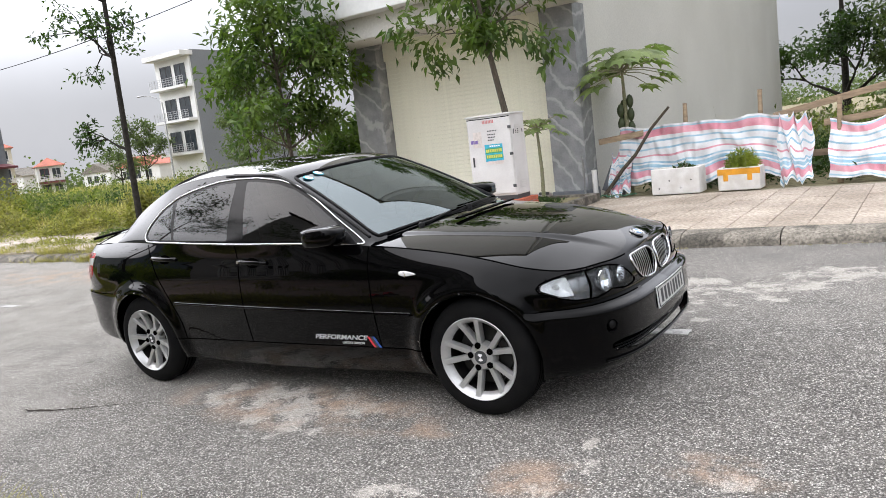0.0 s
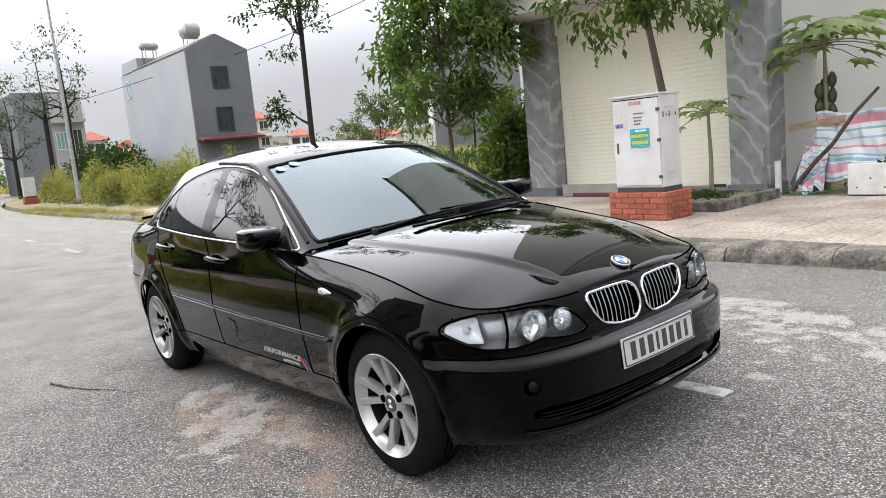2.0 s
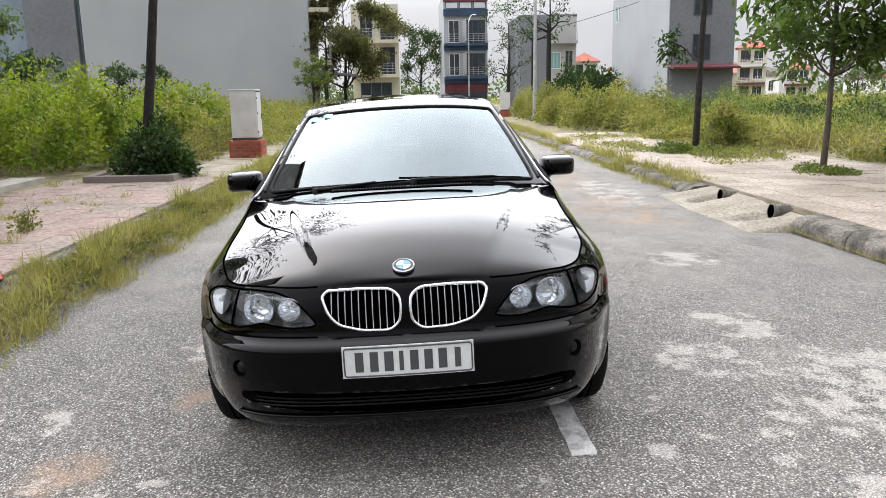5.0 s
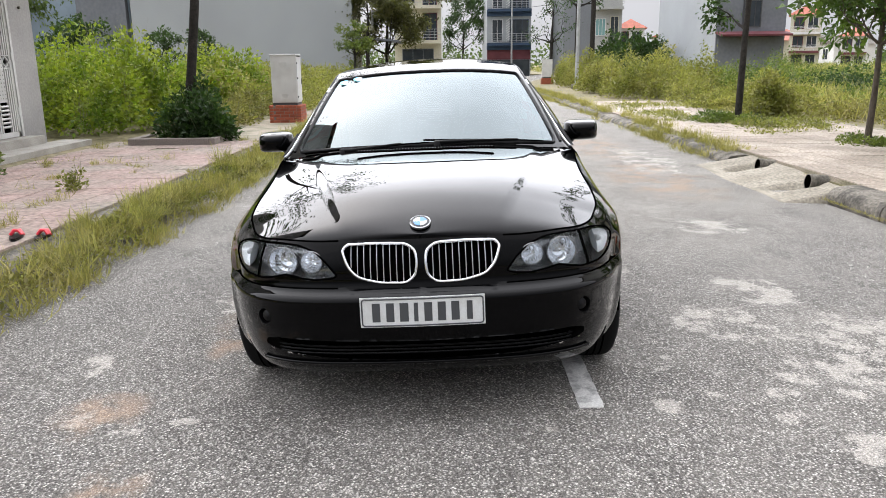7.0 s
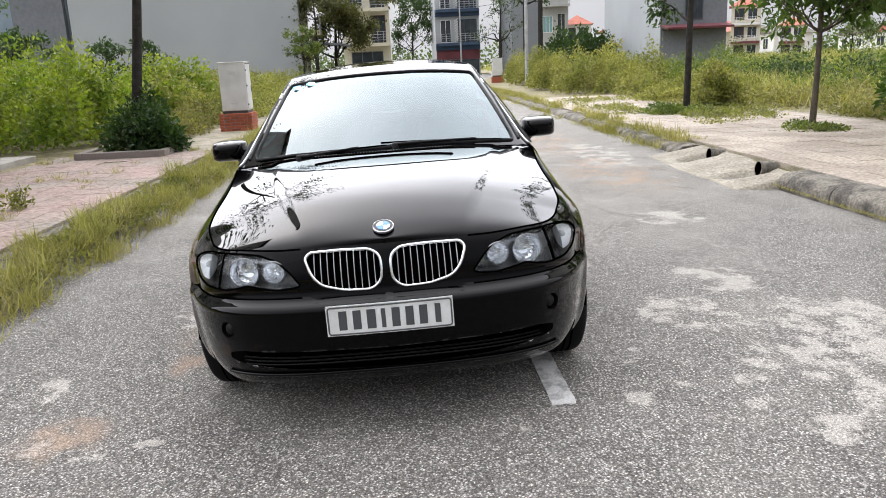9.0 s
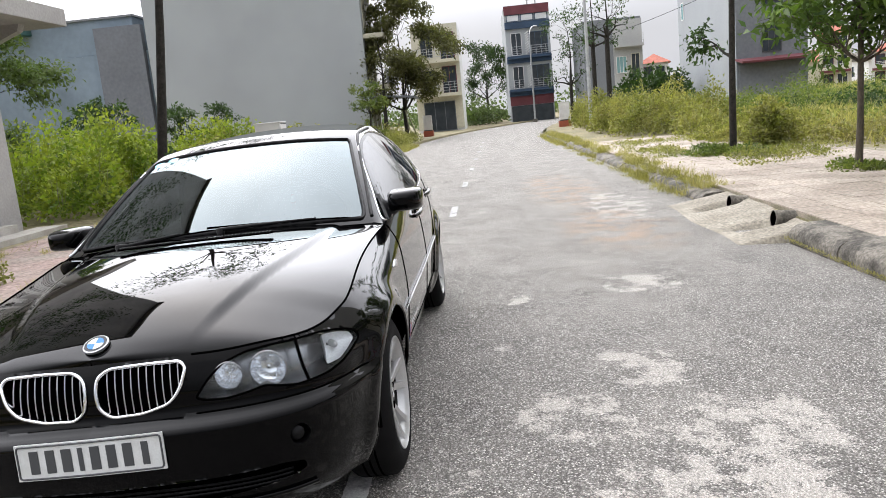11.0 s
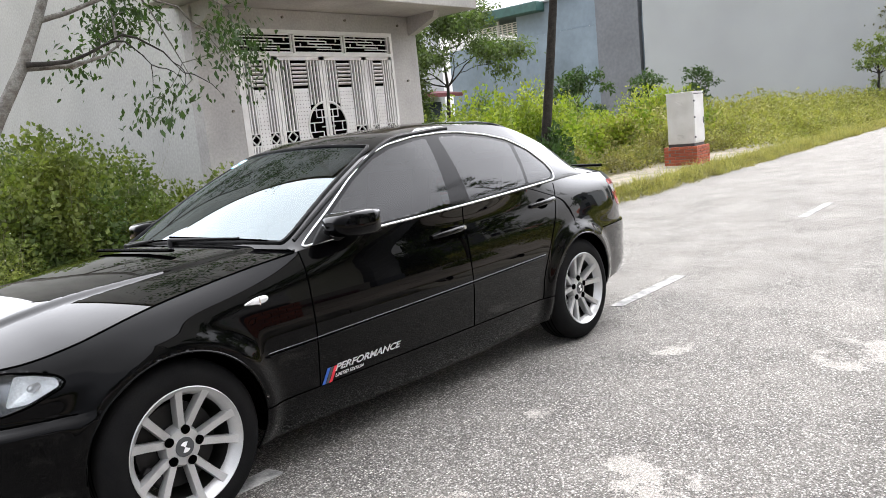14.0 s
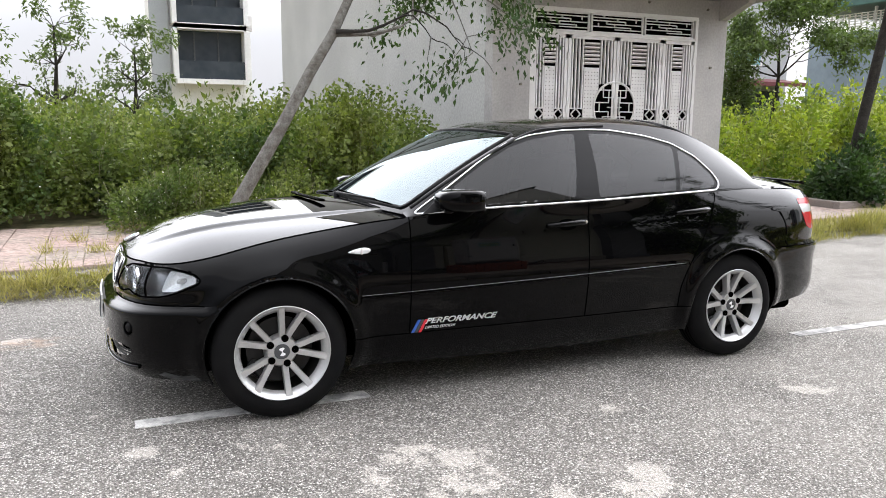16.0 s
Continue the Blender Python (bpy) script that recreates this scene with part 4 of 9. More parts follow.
for w0, u0, w1, u1, wp in ((-0.90, 0.004, 0.02, 0.014, -0.60), (-0.02, 0.020, 0.86, 0.012, 0.08)):
    def on_screen(t, up, du=0.0):
        w = w0 + (w1 - w0) * t
        u = u0 + (u1 - u0) * t + du
        return Vector(roof_at(np.array(u), np.array(w))) + Vector((0.45, 0, 0.9)) * up
    t0 = (wp - w0) / (w1 - w0)
    wiper = put("wiper", Shape().tube([on_screen(t0 + (0.78 - t0) * k, 0.022 - 0.006 * k, -0.010 * (1 - k)) for k in np.linspace(0, 1, 7)], [0.010, 0.009, 0.008, 0.007, 0.006, 0.005, 0.005], 8), TRIM, car, "black wiper arm", smooth=60)
    put("blade", Shape().tube([on_screen(t, 0.009) for t in np.linspace(0, 1, 16)], 0.0055, 6), SEAM, wiper)
    put("pivot", Shape().lathe([(0.018, -0.02), (0.018, 0.008), (0.012, 0.014), (0.0005, 0.015)], 16, Matrix.Translation(on_screen(t0, 0.016, -0.010))), TRIM, wiper, smooth=50)
vent = put("hood_vent", Shape().tube([(1.06 - 0.20 * y * y, y, float(hood_c(1.06 - 0.20 * y * y)) + 0.022 - 0.045 * y * y) for y in np.linspace(-0.345, 0.345, 30)], 0.016, 8, flat=0.35, up=(0, 0, 1)), SEAM, car, "black slotted vent across the hood", smooth=60)
for y in np.linspace(-0.335, 0.335, 46):
    put("vent_slat", Shape().box((1.06 - 0.20 * y * y, y, float(hood_c(1.06 - 0.20 * y * y)) + 0.0265 - 0.045 * y * y), (0.03, 0.005, 0.006)), TRIM, vent)

# round inspection stickers on the windscreen
for y, x, r in ((-0.50, 0.10, 0.037), (-0.415, 0.105, 0.037)):
    u = np.linspace(0, 0.25, 200)
    p = roof_at(u, y / ey(u))
    k = np.abs(p[:, 0] - x).argmin()
    c = Vector(p[k])
    d = (Vector(p[k + 2]) - Vector(p[k - 2])).normalized()
    n = d.cross(Vector((0, 1, 0))).normalized()
    n = n if n.z > 0 else -n
    m = Matrix.Translation(c + n * 0.0015) @ n.to_track_quat("Z", "Y").to_matrix().to_4x4()
    st = put("inspection_sticker", Shape().lathe([(r, 0.0), (r * 0.98, 0.0008), (0.0005, 0.0008)], 28, m), material("sticker_blue", (0.10, 0.50, 0.68), 0.4) if y < -0.45 else bpy.data.materials["sticker_blue"], screen, "round pale blue sticker")
    put("sticker_print", Shape().lathe([(r * 0.7, 0.001), (r * 0.68, 0.0014), (0.0005, 0.0014)], 24, m), WHITE, screen)

# decals on the front doors
def lettering(text, size, shear):
    cu = bpy.data.curves.new("text", "FONT")
    cu.body, cu.size, cu.shear, cu.extrude, cu.offset = text, size, shear, 0.0004, size * 0.03
    ob = bpy.data.objects.new("text", cu)
    scene.collection.objects.link(ob)
    me = bpy.data.meshes.new_from_object(ob.evaluated_get(bpy.context.evaluated_depsgraph_get()))
    bpy.data.objects.remove(ob)
    return me


def on_door(x, z, sg):
    p = ring(s_at_x(x), z, -0.003)
    return (float(p[0]), sg * float(p[1]), float(p[2]))


for sg in (1, -1):
    for word, size, x0, z0, wide in (("PERFORMANCE", 0.042, 0.655, 0.385, 0.40), ("LIMITED EDITION", 0.021, 0.655 if sg > 0 else 0.455, 0.358, 0.165)):
        me = lettering(word, size, 0.35)
        co = np.array([v.co for v in me.vertices])
        k = wide / (co[:, 0].max() - co[:, 0].min())
        base = co[:, 0].min()
        if sg > 0:
            for v in me.vertices:
                v.co = on_door(x0 - (v.co.x - base) * k, z0 + v.co.y * 0.95, sg)
        else:
            start = x0 - wide if word == "PERFORMANCE" else x0
            for v in me.vertices:
                v.co = on_door(start + (v.co.x - base) * k, z0 + v.co.y * 0.95, sg)
        put("door_lettering", me, WHITE, doors[sg, 0], "white slanted lettering " + word)
    for k, mt in enumerate((NAVY, INK, RED)):
        a = 0.728 - 0.019 * k if sg > 0 else 0.665 + 0.019 * (2 - k) 
        w = 0.017
        lean = -0.032
        if sg > 0:
            q = [(a, 0.342), (a - w, 0.342), (a - w + lean, 0.408), (a + lean, 0.408)]
        else:
            a = 0.735 - 0.019 * k
            q = [(a, 0.342), (a - w, 0.342), (a - w + lean, 0.408), (a + lean, 0.408)]
        sh = Shape().add([on_door(x, z, sg) for x, z in dense(q, 0.02)], [tuple(range(len(dense(q, 0.02))))])
        put("door_stripe", sh, mt, doors[sg, 0], ("dark blue stripe", "dark stripe", "red stripe")[k])

# cabin inside and floor pan
put("floor_pan", Shape().box((-0.1, 0, 0.24), (4.1, 1.16, 0.12), None, 0.03).box((0, 0, 0.255), (1.96, 1.48, 0.09), None, 0.02).box((1.80, 0, 0.27), (0.24, 1.06, 0.09), None, 0.02).box((-1.95, 0, 0.34), (0.42, 1.36, 0.09), None, 0.02), SEAM, car)
put("engine_bay_floor", Shape().box((1.70, 0, 0.33), (0.5, 1.0, 0.12), None, 0.03), SEAM, car)
put("cabin_tub", Shape().box((-0.45, 0, 0.60), (2.2, 1.46, 0.5), None, 0.05), CABIN, car)
put("dashboard", Shape().tube([(0.55, y, 0.84 - 0.03 * abs(y)) for y in np.linspace(-0.64, 0.64, 9)], 0.16, 12, flat=0.6, up=(0, 0, 1)), CABIN, car, smooth=60)
put("parcel_shelf", Shape().box((-1.45, 0, 1.0), (0.5, 1.2, 0.04), None, 0.01), CABIN, car)
for y in (-0.37, 0.37):
    for x in (-0.25, -1.05):
        seat = put("seat", Shape().box((x - 0.06, y, 1.02), (0.14, 0.48, 0.42), Euler((0, radians(-14), 0)).to_matrix(), 0.06), CABIN, car, "dark cabin seat")
        put("headrest", Shape().box((x - 0.12, y, 1.255), (0.09, 0.25, 0.15), Euler((0, radians(-10), 0)).to_matrix(), 0.04), CABIN, seat)
m = Matrix.Translation((0.33, 0.37, 0.97)) @ Euler((0, radians(-62), 0)).to_matrix().to_4x4()
put("steering_wheel", Shape().tube([m @ Vector((0.18 * math.cos(t), 0.18 * math.sin(t), 0)) for t in np.linspace(0, 2 * math.pi, 30, endpoint=False)], 0.015, 8, closed=True).tube([m @ Vector((0, 0.17, 0)), m @ Vector((0, -0.17, 0))], 0.03, 8), TRIM, car, smooth=60)
put("rear_view_mirror", Shape().box((0.10, 0, 1.27), (0.03, 0.22, 0.06), None, 0.012), TRIM, car)

# faces of lacquer and glass look outwards
for ob in [o for o in bpy.data.objects if o.type == "MESH" and o.data.materials and o.data.materials[0] in (PAINT, WINDOW, SCREEN, LENS, GLOSS)]:
    bm = bmesh.new()
    bm.from_mesh(ob.data)
    if all(e.is_manifold for e in bm.edges):
        bmesh.ops.recalc_face_normals(bm, faces=bm.faces[:])
    else:
        out = Vector((0, 0, 0.5))
        if sum((f.calc_center_median() - out).dot(f.normal) * f.calc_area() for f in bm.faces) < 0:
            bmesh.ops.reverse_faces(bm, faces=bm.faces[:])
    bm.to_mesh(ob.data)
    bm.free()


# ---- materials of the place ----
def stained_asphalt():
    m = material("asphalt", (0.122, 0.115, 0.106), 0.88, spec=0.3, fine=0.85, fine_scale=110, bump=0.012, bump_scale=130)
    n, l = m.node_tree.nodes, m.node_tree.links
    p = n["Principled BSDF"]
    old = p.inputs["Base Color"].links[0].from_socket
    co = n.new("ShaderNodeTexCoord")
    def tex(scale, detail, lo, hi):
        t = n.new("ShaderNodeTexNoise")
        t.inputs["Scale"].default_value, t.inputs["Detail"].default_value, t.inputs["Roughness"].default_value = scale, detail, 0.65
        l.new(co.outputs["Object"], t.inputs["Vector"])
        r = n.new("ShaderNodeMapRange")
        r.inputs[1].default_value, r.inputs[2].default_value = lo, hi
        l.new(t.outputs[0], r.inputs[0])
        return r.outputs[0]
    def mix(a, b, f, kind="MIX"):
        x = n.new("ShaderNodeMix")
        x.data_type, x.blend_type = "RGBA", kind
        l.new(a, x.inputs[6])
        if isinstance(b, tuple):
            x.inputs[7].default_value = (*b, 1)
        else:
            l.new(b, x.inputs[7])
        l.new(f, x.inputs[0]) if not isinstance(f, float) else None
        if isinstance(f, float):
            x.inputs[0].default_value = f
        return x.outputs[2]
    def maths(op, a, b):
        x = n.new("ShaderNodeMath")
        x.operation, x.use_clamp = op, op in ("ADD", "SUBTRACT", "MULTIPLY")
        for k, v in ((0, a), (1, b)):
            if isinstance(v, float):
                x.inputs[k].default_value = v
            else:
                l.new(v, x.inputs[k])
        return x.outputs[0]
    # pale grit between the dark stones
    v = n.new("ShaderNodeTexVoronoi")
    v.inputs["Scale"].default_value = 118
    l.new(co.outputs["Object"], v.inputs["Vector"])
    sepc = n.new("ShaderNodeSeparateColor")
    l.new(v.outputs["Color"], sepc.inputs[0])
    r = n.new("ShaderNodeMapRange")
    r.inputs[1].default_value, r.inputs[2].default_value = 0.30, 1.0
    l.new(sepc.outputs[0], r.inputs[0])
    c = mix(old, (0.75, 0.72, 0.67), maths("MULTIPLY", maths("POWER", r.outputs[0], 1.5), 0.85))
    gap = n.new("ShaderNodeMapRange")
    gap.inputs[1].default_value, gap.inputs[2].default_value, gap.inputs[3].default_value, gap.inputs[4].default_value = 0.28, 0.62, 1.10, 0.26
    l.new(v.outputs["Distance"], gap.inputs[0])
    c = mix(c, gap.outputs[0], 1.0, "MULTIPLY")
    # pale areas, worn patches among them, and crusts of cement where they lie
    at = n.new("ShaderNodeAttribute")
    at.attribute_name = "stain"
    sp = n.new("ShaderNodeSeparateColor")
    l.new(at.outputs["Color"], sp.inputs[0])
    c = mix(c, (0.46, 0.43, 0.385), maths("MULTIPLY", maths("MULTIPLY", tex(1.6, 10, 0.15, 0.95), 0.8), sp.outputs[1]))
    c = mix(c, (0.055, 0.054, 0.053), maths("MULTIPLY", tex(5.0, 9, 0.50, 0.75), 0.15))
    fray = maths("ADD", maths("MULTIPLY", tex(4.2, 12, 0.30, 0.70), 0.74), maths("MULTIPLY", tex(60.0, 4, 0.30, 0.70), 0.26))
    edge = n.new("ShaderNodeMapRange")
    edge.inputs[1].default_value, edge.inputs[2].default_value = 0.44, 0.55
    l.new(maths("MULTIPLY", fray, sp.outputs[0]), edge.inputs[0])
    crust = maths("MULTIPLY", edge.outputs[0], 0.66)
    c = mix(c, (0.50, 0.465, 0.42), crust)
    c = mix(c, (0.36, 0.26, 0.19), maths("MULTIPLY", maths("MULTIPLY", tex(3.0, 6, 0.45, 0.62), sp.outputs[2]), 0.75))
    # the grain of the stones goes through every stain
    g1, g2 = tex(95.0, 3, 0.30, 0.70), tex(240.0, 2, 0.32, 0.68)
    for k, (tone, low, top) in enumerate(((g1, 0.55, 1.45), (g2, 0.50, 1.50))):
        q = n.new("ShaderNodeMapRange")
        q.inputs[3].default_value, q.inputs[4].default_value = low, top
        l.new(tone, q.inputs[0])
        c = mix(c, q.outputs[0], 1.0, "MULTIPLY")
    l.new(c, p.inputs["Base Color"])
    return m


ASPHALT = stained_asphalt()
CONCRETE = material("kerb_concrete", (0.20, 0.18, 0.15), 0.9, var=0.9, scale=4.5, tint=(0.055, 0.05, 0.040), fine=0.45, fine_scale=38, bump=0.008, bump_scale=30, per=0.12, ramp=(0.42, 0.60), world=True)
CEMENT = material("cement", (0.42, 0.40, 0.36), 0.9, var=0.6, scale=3, tint=(0.24, 0.22, 0.19), fine=0.15, fine_scale=60, bump=0.004, bump_scale=30)
APRON = material("apron_cement", (0.33, 0.297, 0.24), 0.9, var=0.9, scale=2.6, tint=(0.23, 0.205, 0.16), fine=0.35, fine_scale=30, bump=0.005, bump_scale=30, world=True)
PAVER = material("paver_pale", (0.42, 0.36, 0.30), 0.9, var=0.85, scale=1.1, tint=(0.25, 0.205, 0.16), fine=0.35, fine_scale=24, bump=0.003, bump_scale=60, per=0.09, world=True)
PAVER_RED = material("paver_red", (0.33, 0.235, 0.205), 0.9, var=0.95, scale=1.0, tint=(0.25, 0.215, 0.18), fine=0.35, fine_scale=20, bump=0.003, bump_scale=60, per=0.10, world=True)
JOINT = material("sandy_joint", (0.31, 0.265, 0.21), 0.95, var=0.8, scale=2.5, tint=(0.12, 0.12, 0.06), fine=0.3, fine_scale=60)
SOIL = material("field_soil", (0.16, 0.145, 0.075), 0.95, var=0.9, scale=0.35, tint=(0.25, 0.21, 0.12), fine=0.4, fine_scale=9, bump=0.03, bump_scale=6)
ROADPAINT_DULL = material("dull_road_paint", (0.44, 0.43, 0.415), 0.8, var=0.95, scale=9, tint=(0.22, 0.215, 0.21), fine=0.25, fine_scale=90, bump=0.002, ramp=(0.42, 0.6))
ROADPAINT = material("road_paint", (0.60, 0.59, 0.57), 0.75, var=0.95, scale=14, tint=(0.26, 0.255, 0.25), fine=0.2, fine_scale=120, bump=0.002, ramp=(0.45, 0.62))
RENDER_GREY = material("grey_render", (0.345, 0.365, 0.375), 0.88, var=0.7, scale=0.3, tint=(0.30, 0.315, 0.325), fine=0.08, fine_scale=30, bump=0.002, bump_scale=60)
RENDER_PALE = material("pale_render", (0.59, 0.58, 0.54), 0.88, var=0.7, scale=0.45, tint=(0.52, 0.51, 0.47), fine=0.07, fine_scale=30, bump=0.002, bump_scale=60)
RENDER_GATE = material("gatehouse_render", (0.40, 0.385, 0.37), 0.9, var=0.85, scale=0.9, tint=(0.27, 0.26, 0.255), fine=0.1, fine_scale=25, bump=0.002, bump_scale=50)
CEMENT_WALL = material("cement_wall", (0.43, 0.43, 0.415), 0.92, var=0.85, scale=0.5, tint=(0.35, 0.348, 0.335), fine=0.12, fine_scale=22, bump=0.003, bump_scale=40)
RENDER_BLUE = material("blue_grey_render", (0.21, 0.265, 0.32), 0.9, var=0.9, scale=0.25, tint=(0.135, 0.17, 0.205), fine=0.06, fine_scale=3)
RENDER_DARK = material("dark_grey_render", (0.16, 0.17, 0.19), 0.9, var=0.6, scale=0.4, tint=(0.12, 0.128, 0.14), fine=0.1, fine_scale=5)
RENDER_MID = material("mid_grey_render", (0.20, 0.21, 0.225), 0.88, var=0.6, scale=0.3, tint=(0.165, 0.175, 0.185), fine=0.08, fine_scale=8)
RENDER_WHITE = material("white_render", (0.70, 0.70, 0.69), 0.85, var=0.6, scale=0.6, tint=(0.56, 0.56, 0.55), fine=0.06, fine_scale=8)
RENDER_CREAM = material("cream_render", (0.55, 0.52, 0.41), 0.85, var=0.6, scale=0.7, tint=(0.43, 0.405, 0.32), fine=0.08, fine_scale=8)
NAVY_WALL = material("navy_wall", (0.035, 0.065, 0.115), 0.8, var=0.5, scale=1)
RED_WALL = material("red_wall", (0.145, 0.04, 0.048), 0.8, var=0.5, scale=1)
ROOF_TILE = material("roof_tile", (0.45, 0.15, 0.10), 0.8, var=0.7, scale=1.2, tint=(0.30, 0.10, 0.07), fine=0.2, fine_scale=12)
PANE = material("window_pane", (0.025, 0.032, 0.04), 0.15, spec=0.35, var=0.5, scale=1.5, tint=(0.06, 0.07, 0.08))
PANE_PALE = material("pale_pane", (0.20, 0.36, 0.36), 0.12, spec=0.8)
SHUTTER = material("shutter_cream", (0.87, 0.85, 0.71), 0.45, var=0.6, scale=0.8, tint=(0.80, 0.78, 0.65), fine=0.05, fine_scale=40)
WHITESTEEL = material("white_steel", (0.66, 0.65, 0.64), 0.4, var=0.6, scale=3, tint=(0.50, 0.485, 0.47), fine=0.05, fine_scale=80)
GREYSTEEL = material("galvanised_steel", (0.45, 0.46, 0.47), 0.45, 0.6, var=0.5, scale=4, fine=0.1, fine_scale=60)
BRICK = material("red_brick", (0.40, 0.105, 0.055), 0.85, var=0.7, scale=9, tint=(0.28, 0.075, 0.045), fine=0.2, fine_scale=120, bump=0.003, bump_scale=90, per=0.22)
MORTAR = material("mortar", (0.22, 0.19, 0.17), 0.95, fine=0.2, fine_scale=60)
BARK = material("bark", (0.095, 0.078, 0.058), 0.95, var=0.9, scale=12, tint=(0.055, 0.045, 0.035), fine=0.3, fine_scale=60, bump=0.012, bump_scale=35, stretch=(1, 1, 0.25))
BARK_PALE = material("pale_bark", (0.17, 0.165, 0.15), 0.95, var=0.9, scale=14, tint=(0.085, 0.075, 0.062), fine=0.3, fine_scale=60, bump=0.012, bump_scale=35)
BARK_DARK = material("dark_bark", (0.020, 0.018, 0.016), 0.95, spec=0.2, var=0.8, scale=10, tint=(0.042, 0.038, 0.033), fine=0.3, fine_scale=60, bump=0.01, bump_scale=30)
STEM = material("green_stem", (0.20, 0.21, 0.11), 0.8, var=0.8, scale=9, tint=(0.26, 0.23, 0.16), fine=0.2, fine_scale=60, bump=0.004, bump_scale=30)
TIMBER = material("grey_timber", (0.36, 0.27, 0.18), 0.9, var=0.8, scale=5, tint=(0.19, 0.14, 0.10), fine=0.25, fine_scale=30, bump=0.004, stretch=(0.2, 1, 1))
FOAM = material("polystyrene", (0.72, 0.71, 0.69), 0.8, var=0.7, scale=5, tint=(0.52, 0.49, 0.45), fine=0.06, fine_scale=150, bump=0.002)
ORANGE = material("orange_tape", (0.75, 0.34, 0.03), 0.4, var=0.5, scale=9)
TARP_BLUE = material("tarp_blue", (0.21, 0.40, 0.52), 0.5, var=0.6, scale=5, tint=(0.45, 0.58, 0.66), fine=0.08, fine_scale=120)
TARP_PINK = material("tarp_pink", (0.56, 0.21, 0.27), 0.5, var=0.6, scale=5, tint=(0.66, 0.40, 0.43), fine=0.08, fine_scale=120)
TARP_WHITE = material("tarp_white", (0.70, 0.70, 0.71), 0.5, var=0.6, scale=5, tint=(0.58, 0.58, 0.60), fine=0.08, fine_scale=120)


def marble():
    m = material("grey_marble", (0.30, 0.305, 0.315), 0.25, var=0.8, scale=4.0, tint=(0.19, 0.195, 0.205), fine=0.08, fine_scale=40)
    n, l = m.node_tree.nodes, m.node_tree.links
    p = n["Principled BSDF"]
    old = p.inputs["Base Color"].links[0].from_socket
    co, mp, w = n.new("ShaderNodeTexCoord"), n.new("ShaderNodeMapping"), n.new("ShaderNodeTexWave")
    mp.inputs["Rotation"].default_value = (0.0, 0.75, 0.3)
    l.new(co.outputs["Object"], mp.inputs[0]), l.new(mp.outputs[0], w.inputs[0])
    w.inputs["Scale"].default_value, w.inputs["Distortion"].default_value, w.inputs["Detail"].default_value, w.inputs["Detail Scale"].default_value = 1.1, 9.0, 6.0, 1.3
    r = n.new("ShaderNodeMapRange")
    r.inputs[1].default_value, r.inputs[2].default_value, r.inputs[4].default_value = 0.86, 1.0, 0.8
    l.new(w.outputs["Fac"], r.inputs[0])
    x = n.new("ShaderNodeMix")
    x.data_type = "RGBA"
    l.new(old, x.inputs[6]), l.new(r.outputs[0], x.inputs[0])
    x.inputs[7].default_value = (0.43, 0.43, 0.435, 1)
    l.new(x.outputs[2], p.inputs["Base Color"])
    return m


MARBLE = marble()


def leaf_material(name, base, tint, per=0.35, through_=0.35):
    """Leaves: a dull face, and light that shines through."""
    m = material(name, base, 0.55, var=0.9, scale=1.3, tint=tint, per=per, spec=0.3)
    n, l = m.node_tree.nodes, m.node_tree.links
    p, o = n["Principled BSDF"], n["Material Output"]
    t, x = n.new("ShaderNodeBsdfTranslucent"), n.new("ShaderNodeMixShader")
    x.inputs[0].default_value = through_
    c = p.inputs["Base Color"].links[0].from_socket
    g = n.new("ShaderNodeMix")
    g.data_type, g.blend_type = "RGBA", "MULTIPLY"
    g.inputs[0].default_value, g.inputs[7].default_value = 1.0, (1.25, 1.5, 0.5, 1)
    l.new(c, g.inputs[6]), l.new(g.outputs[2], t.inputs[0])
    l.new(p.outputs[0], x.inputs[1]), l.new(t.outputs[0], x.inputs[2]), l.new(x.outputs[0], o.inputs[0])
    return m


LEAF = leaf_material("leaf_green", (0.044, 0.085, 0.020), (0.12, 0.17, 0.042))
LEAF_DARK = leaf_material("leaf_dark", (0.026, 0.050, 0.018), (0.05, 0.085, 0.026))
LEAF_BUSH = leaf_material("leaf_bush", (0.060, 0.096, 0.028), (0.20, 0.22, 0.062))
LEAF_BRIGHT = leaf_material("leaf_bright", (0.105, 0.16, 0.022), (0.30, 0.32, 0.05))
LEAF_DRY = leaf_material("leaf_dry", (0.16, 0.155, 0.06), (0.24, 0.20, 0.085))
LEAF_FIELD = leaf_material("leaf_field", (0.165, 0.17, 0.048), (0.31, 0.275, 0.105))
LEAF_FAR = leaf_material("leaf_far", (0.075, 0.105, 0.045), (0.11, 0.14, 0.06))
LEAF_BROWN = leaf_material("leaf_brown", (0.075, 0.072, 0.035), (0.13, 0.125, 0.052))
GRASS = leaf_material("grass_green", (0.24, 0.21, 0.072), (0.37, 0.31, 0.14))
GRASS_DRY = leaf_material("grass_straw", (0.36, 0.31, 0.145), (0.25, 0.24, 0.09))
PAPAYA = leaf_material("papaya_leaf", (0.14, 0.20, 0.075), (0.27, 0.32, 0.14))
FRUIT = material("green_fruit", (0.035, 0.05, 0.018), 0.5, var=0.5, scale=12, tint=(0.045, 0.06, 0.02))
FLOWER = material("white_flower", (0.75, 0.75, 0.68), 0.7)

# ---- ground, road, kerbs, pavements ----
def bend(x):
    return 0.004 * np.clip(-30 - np.asarray(x, float), 0, 60) ** 2


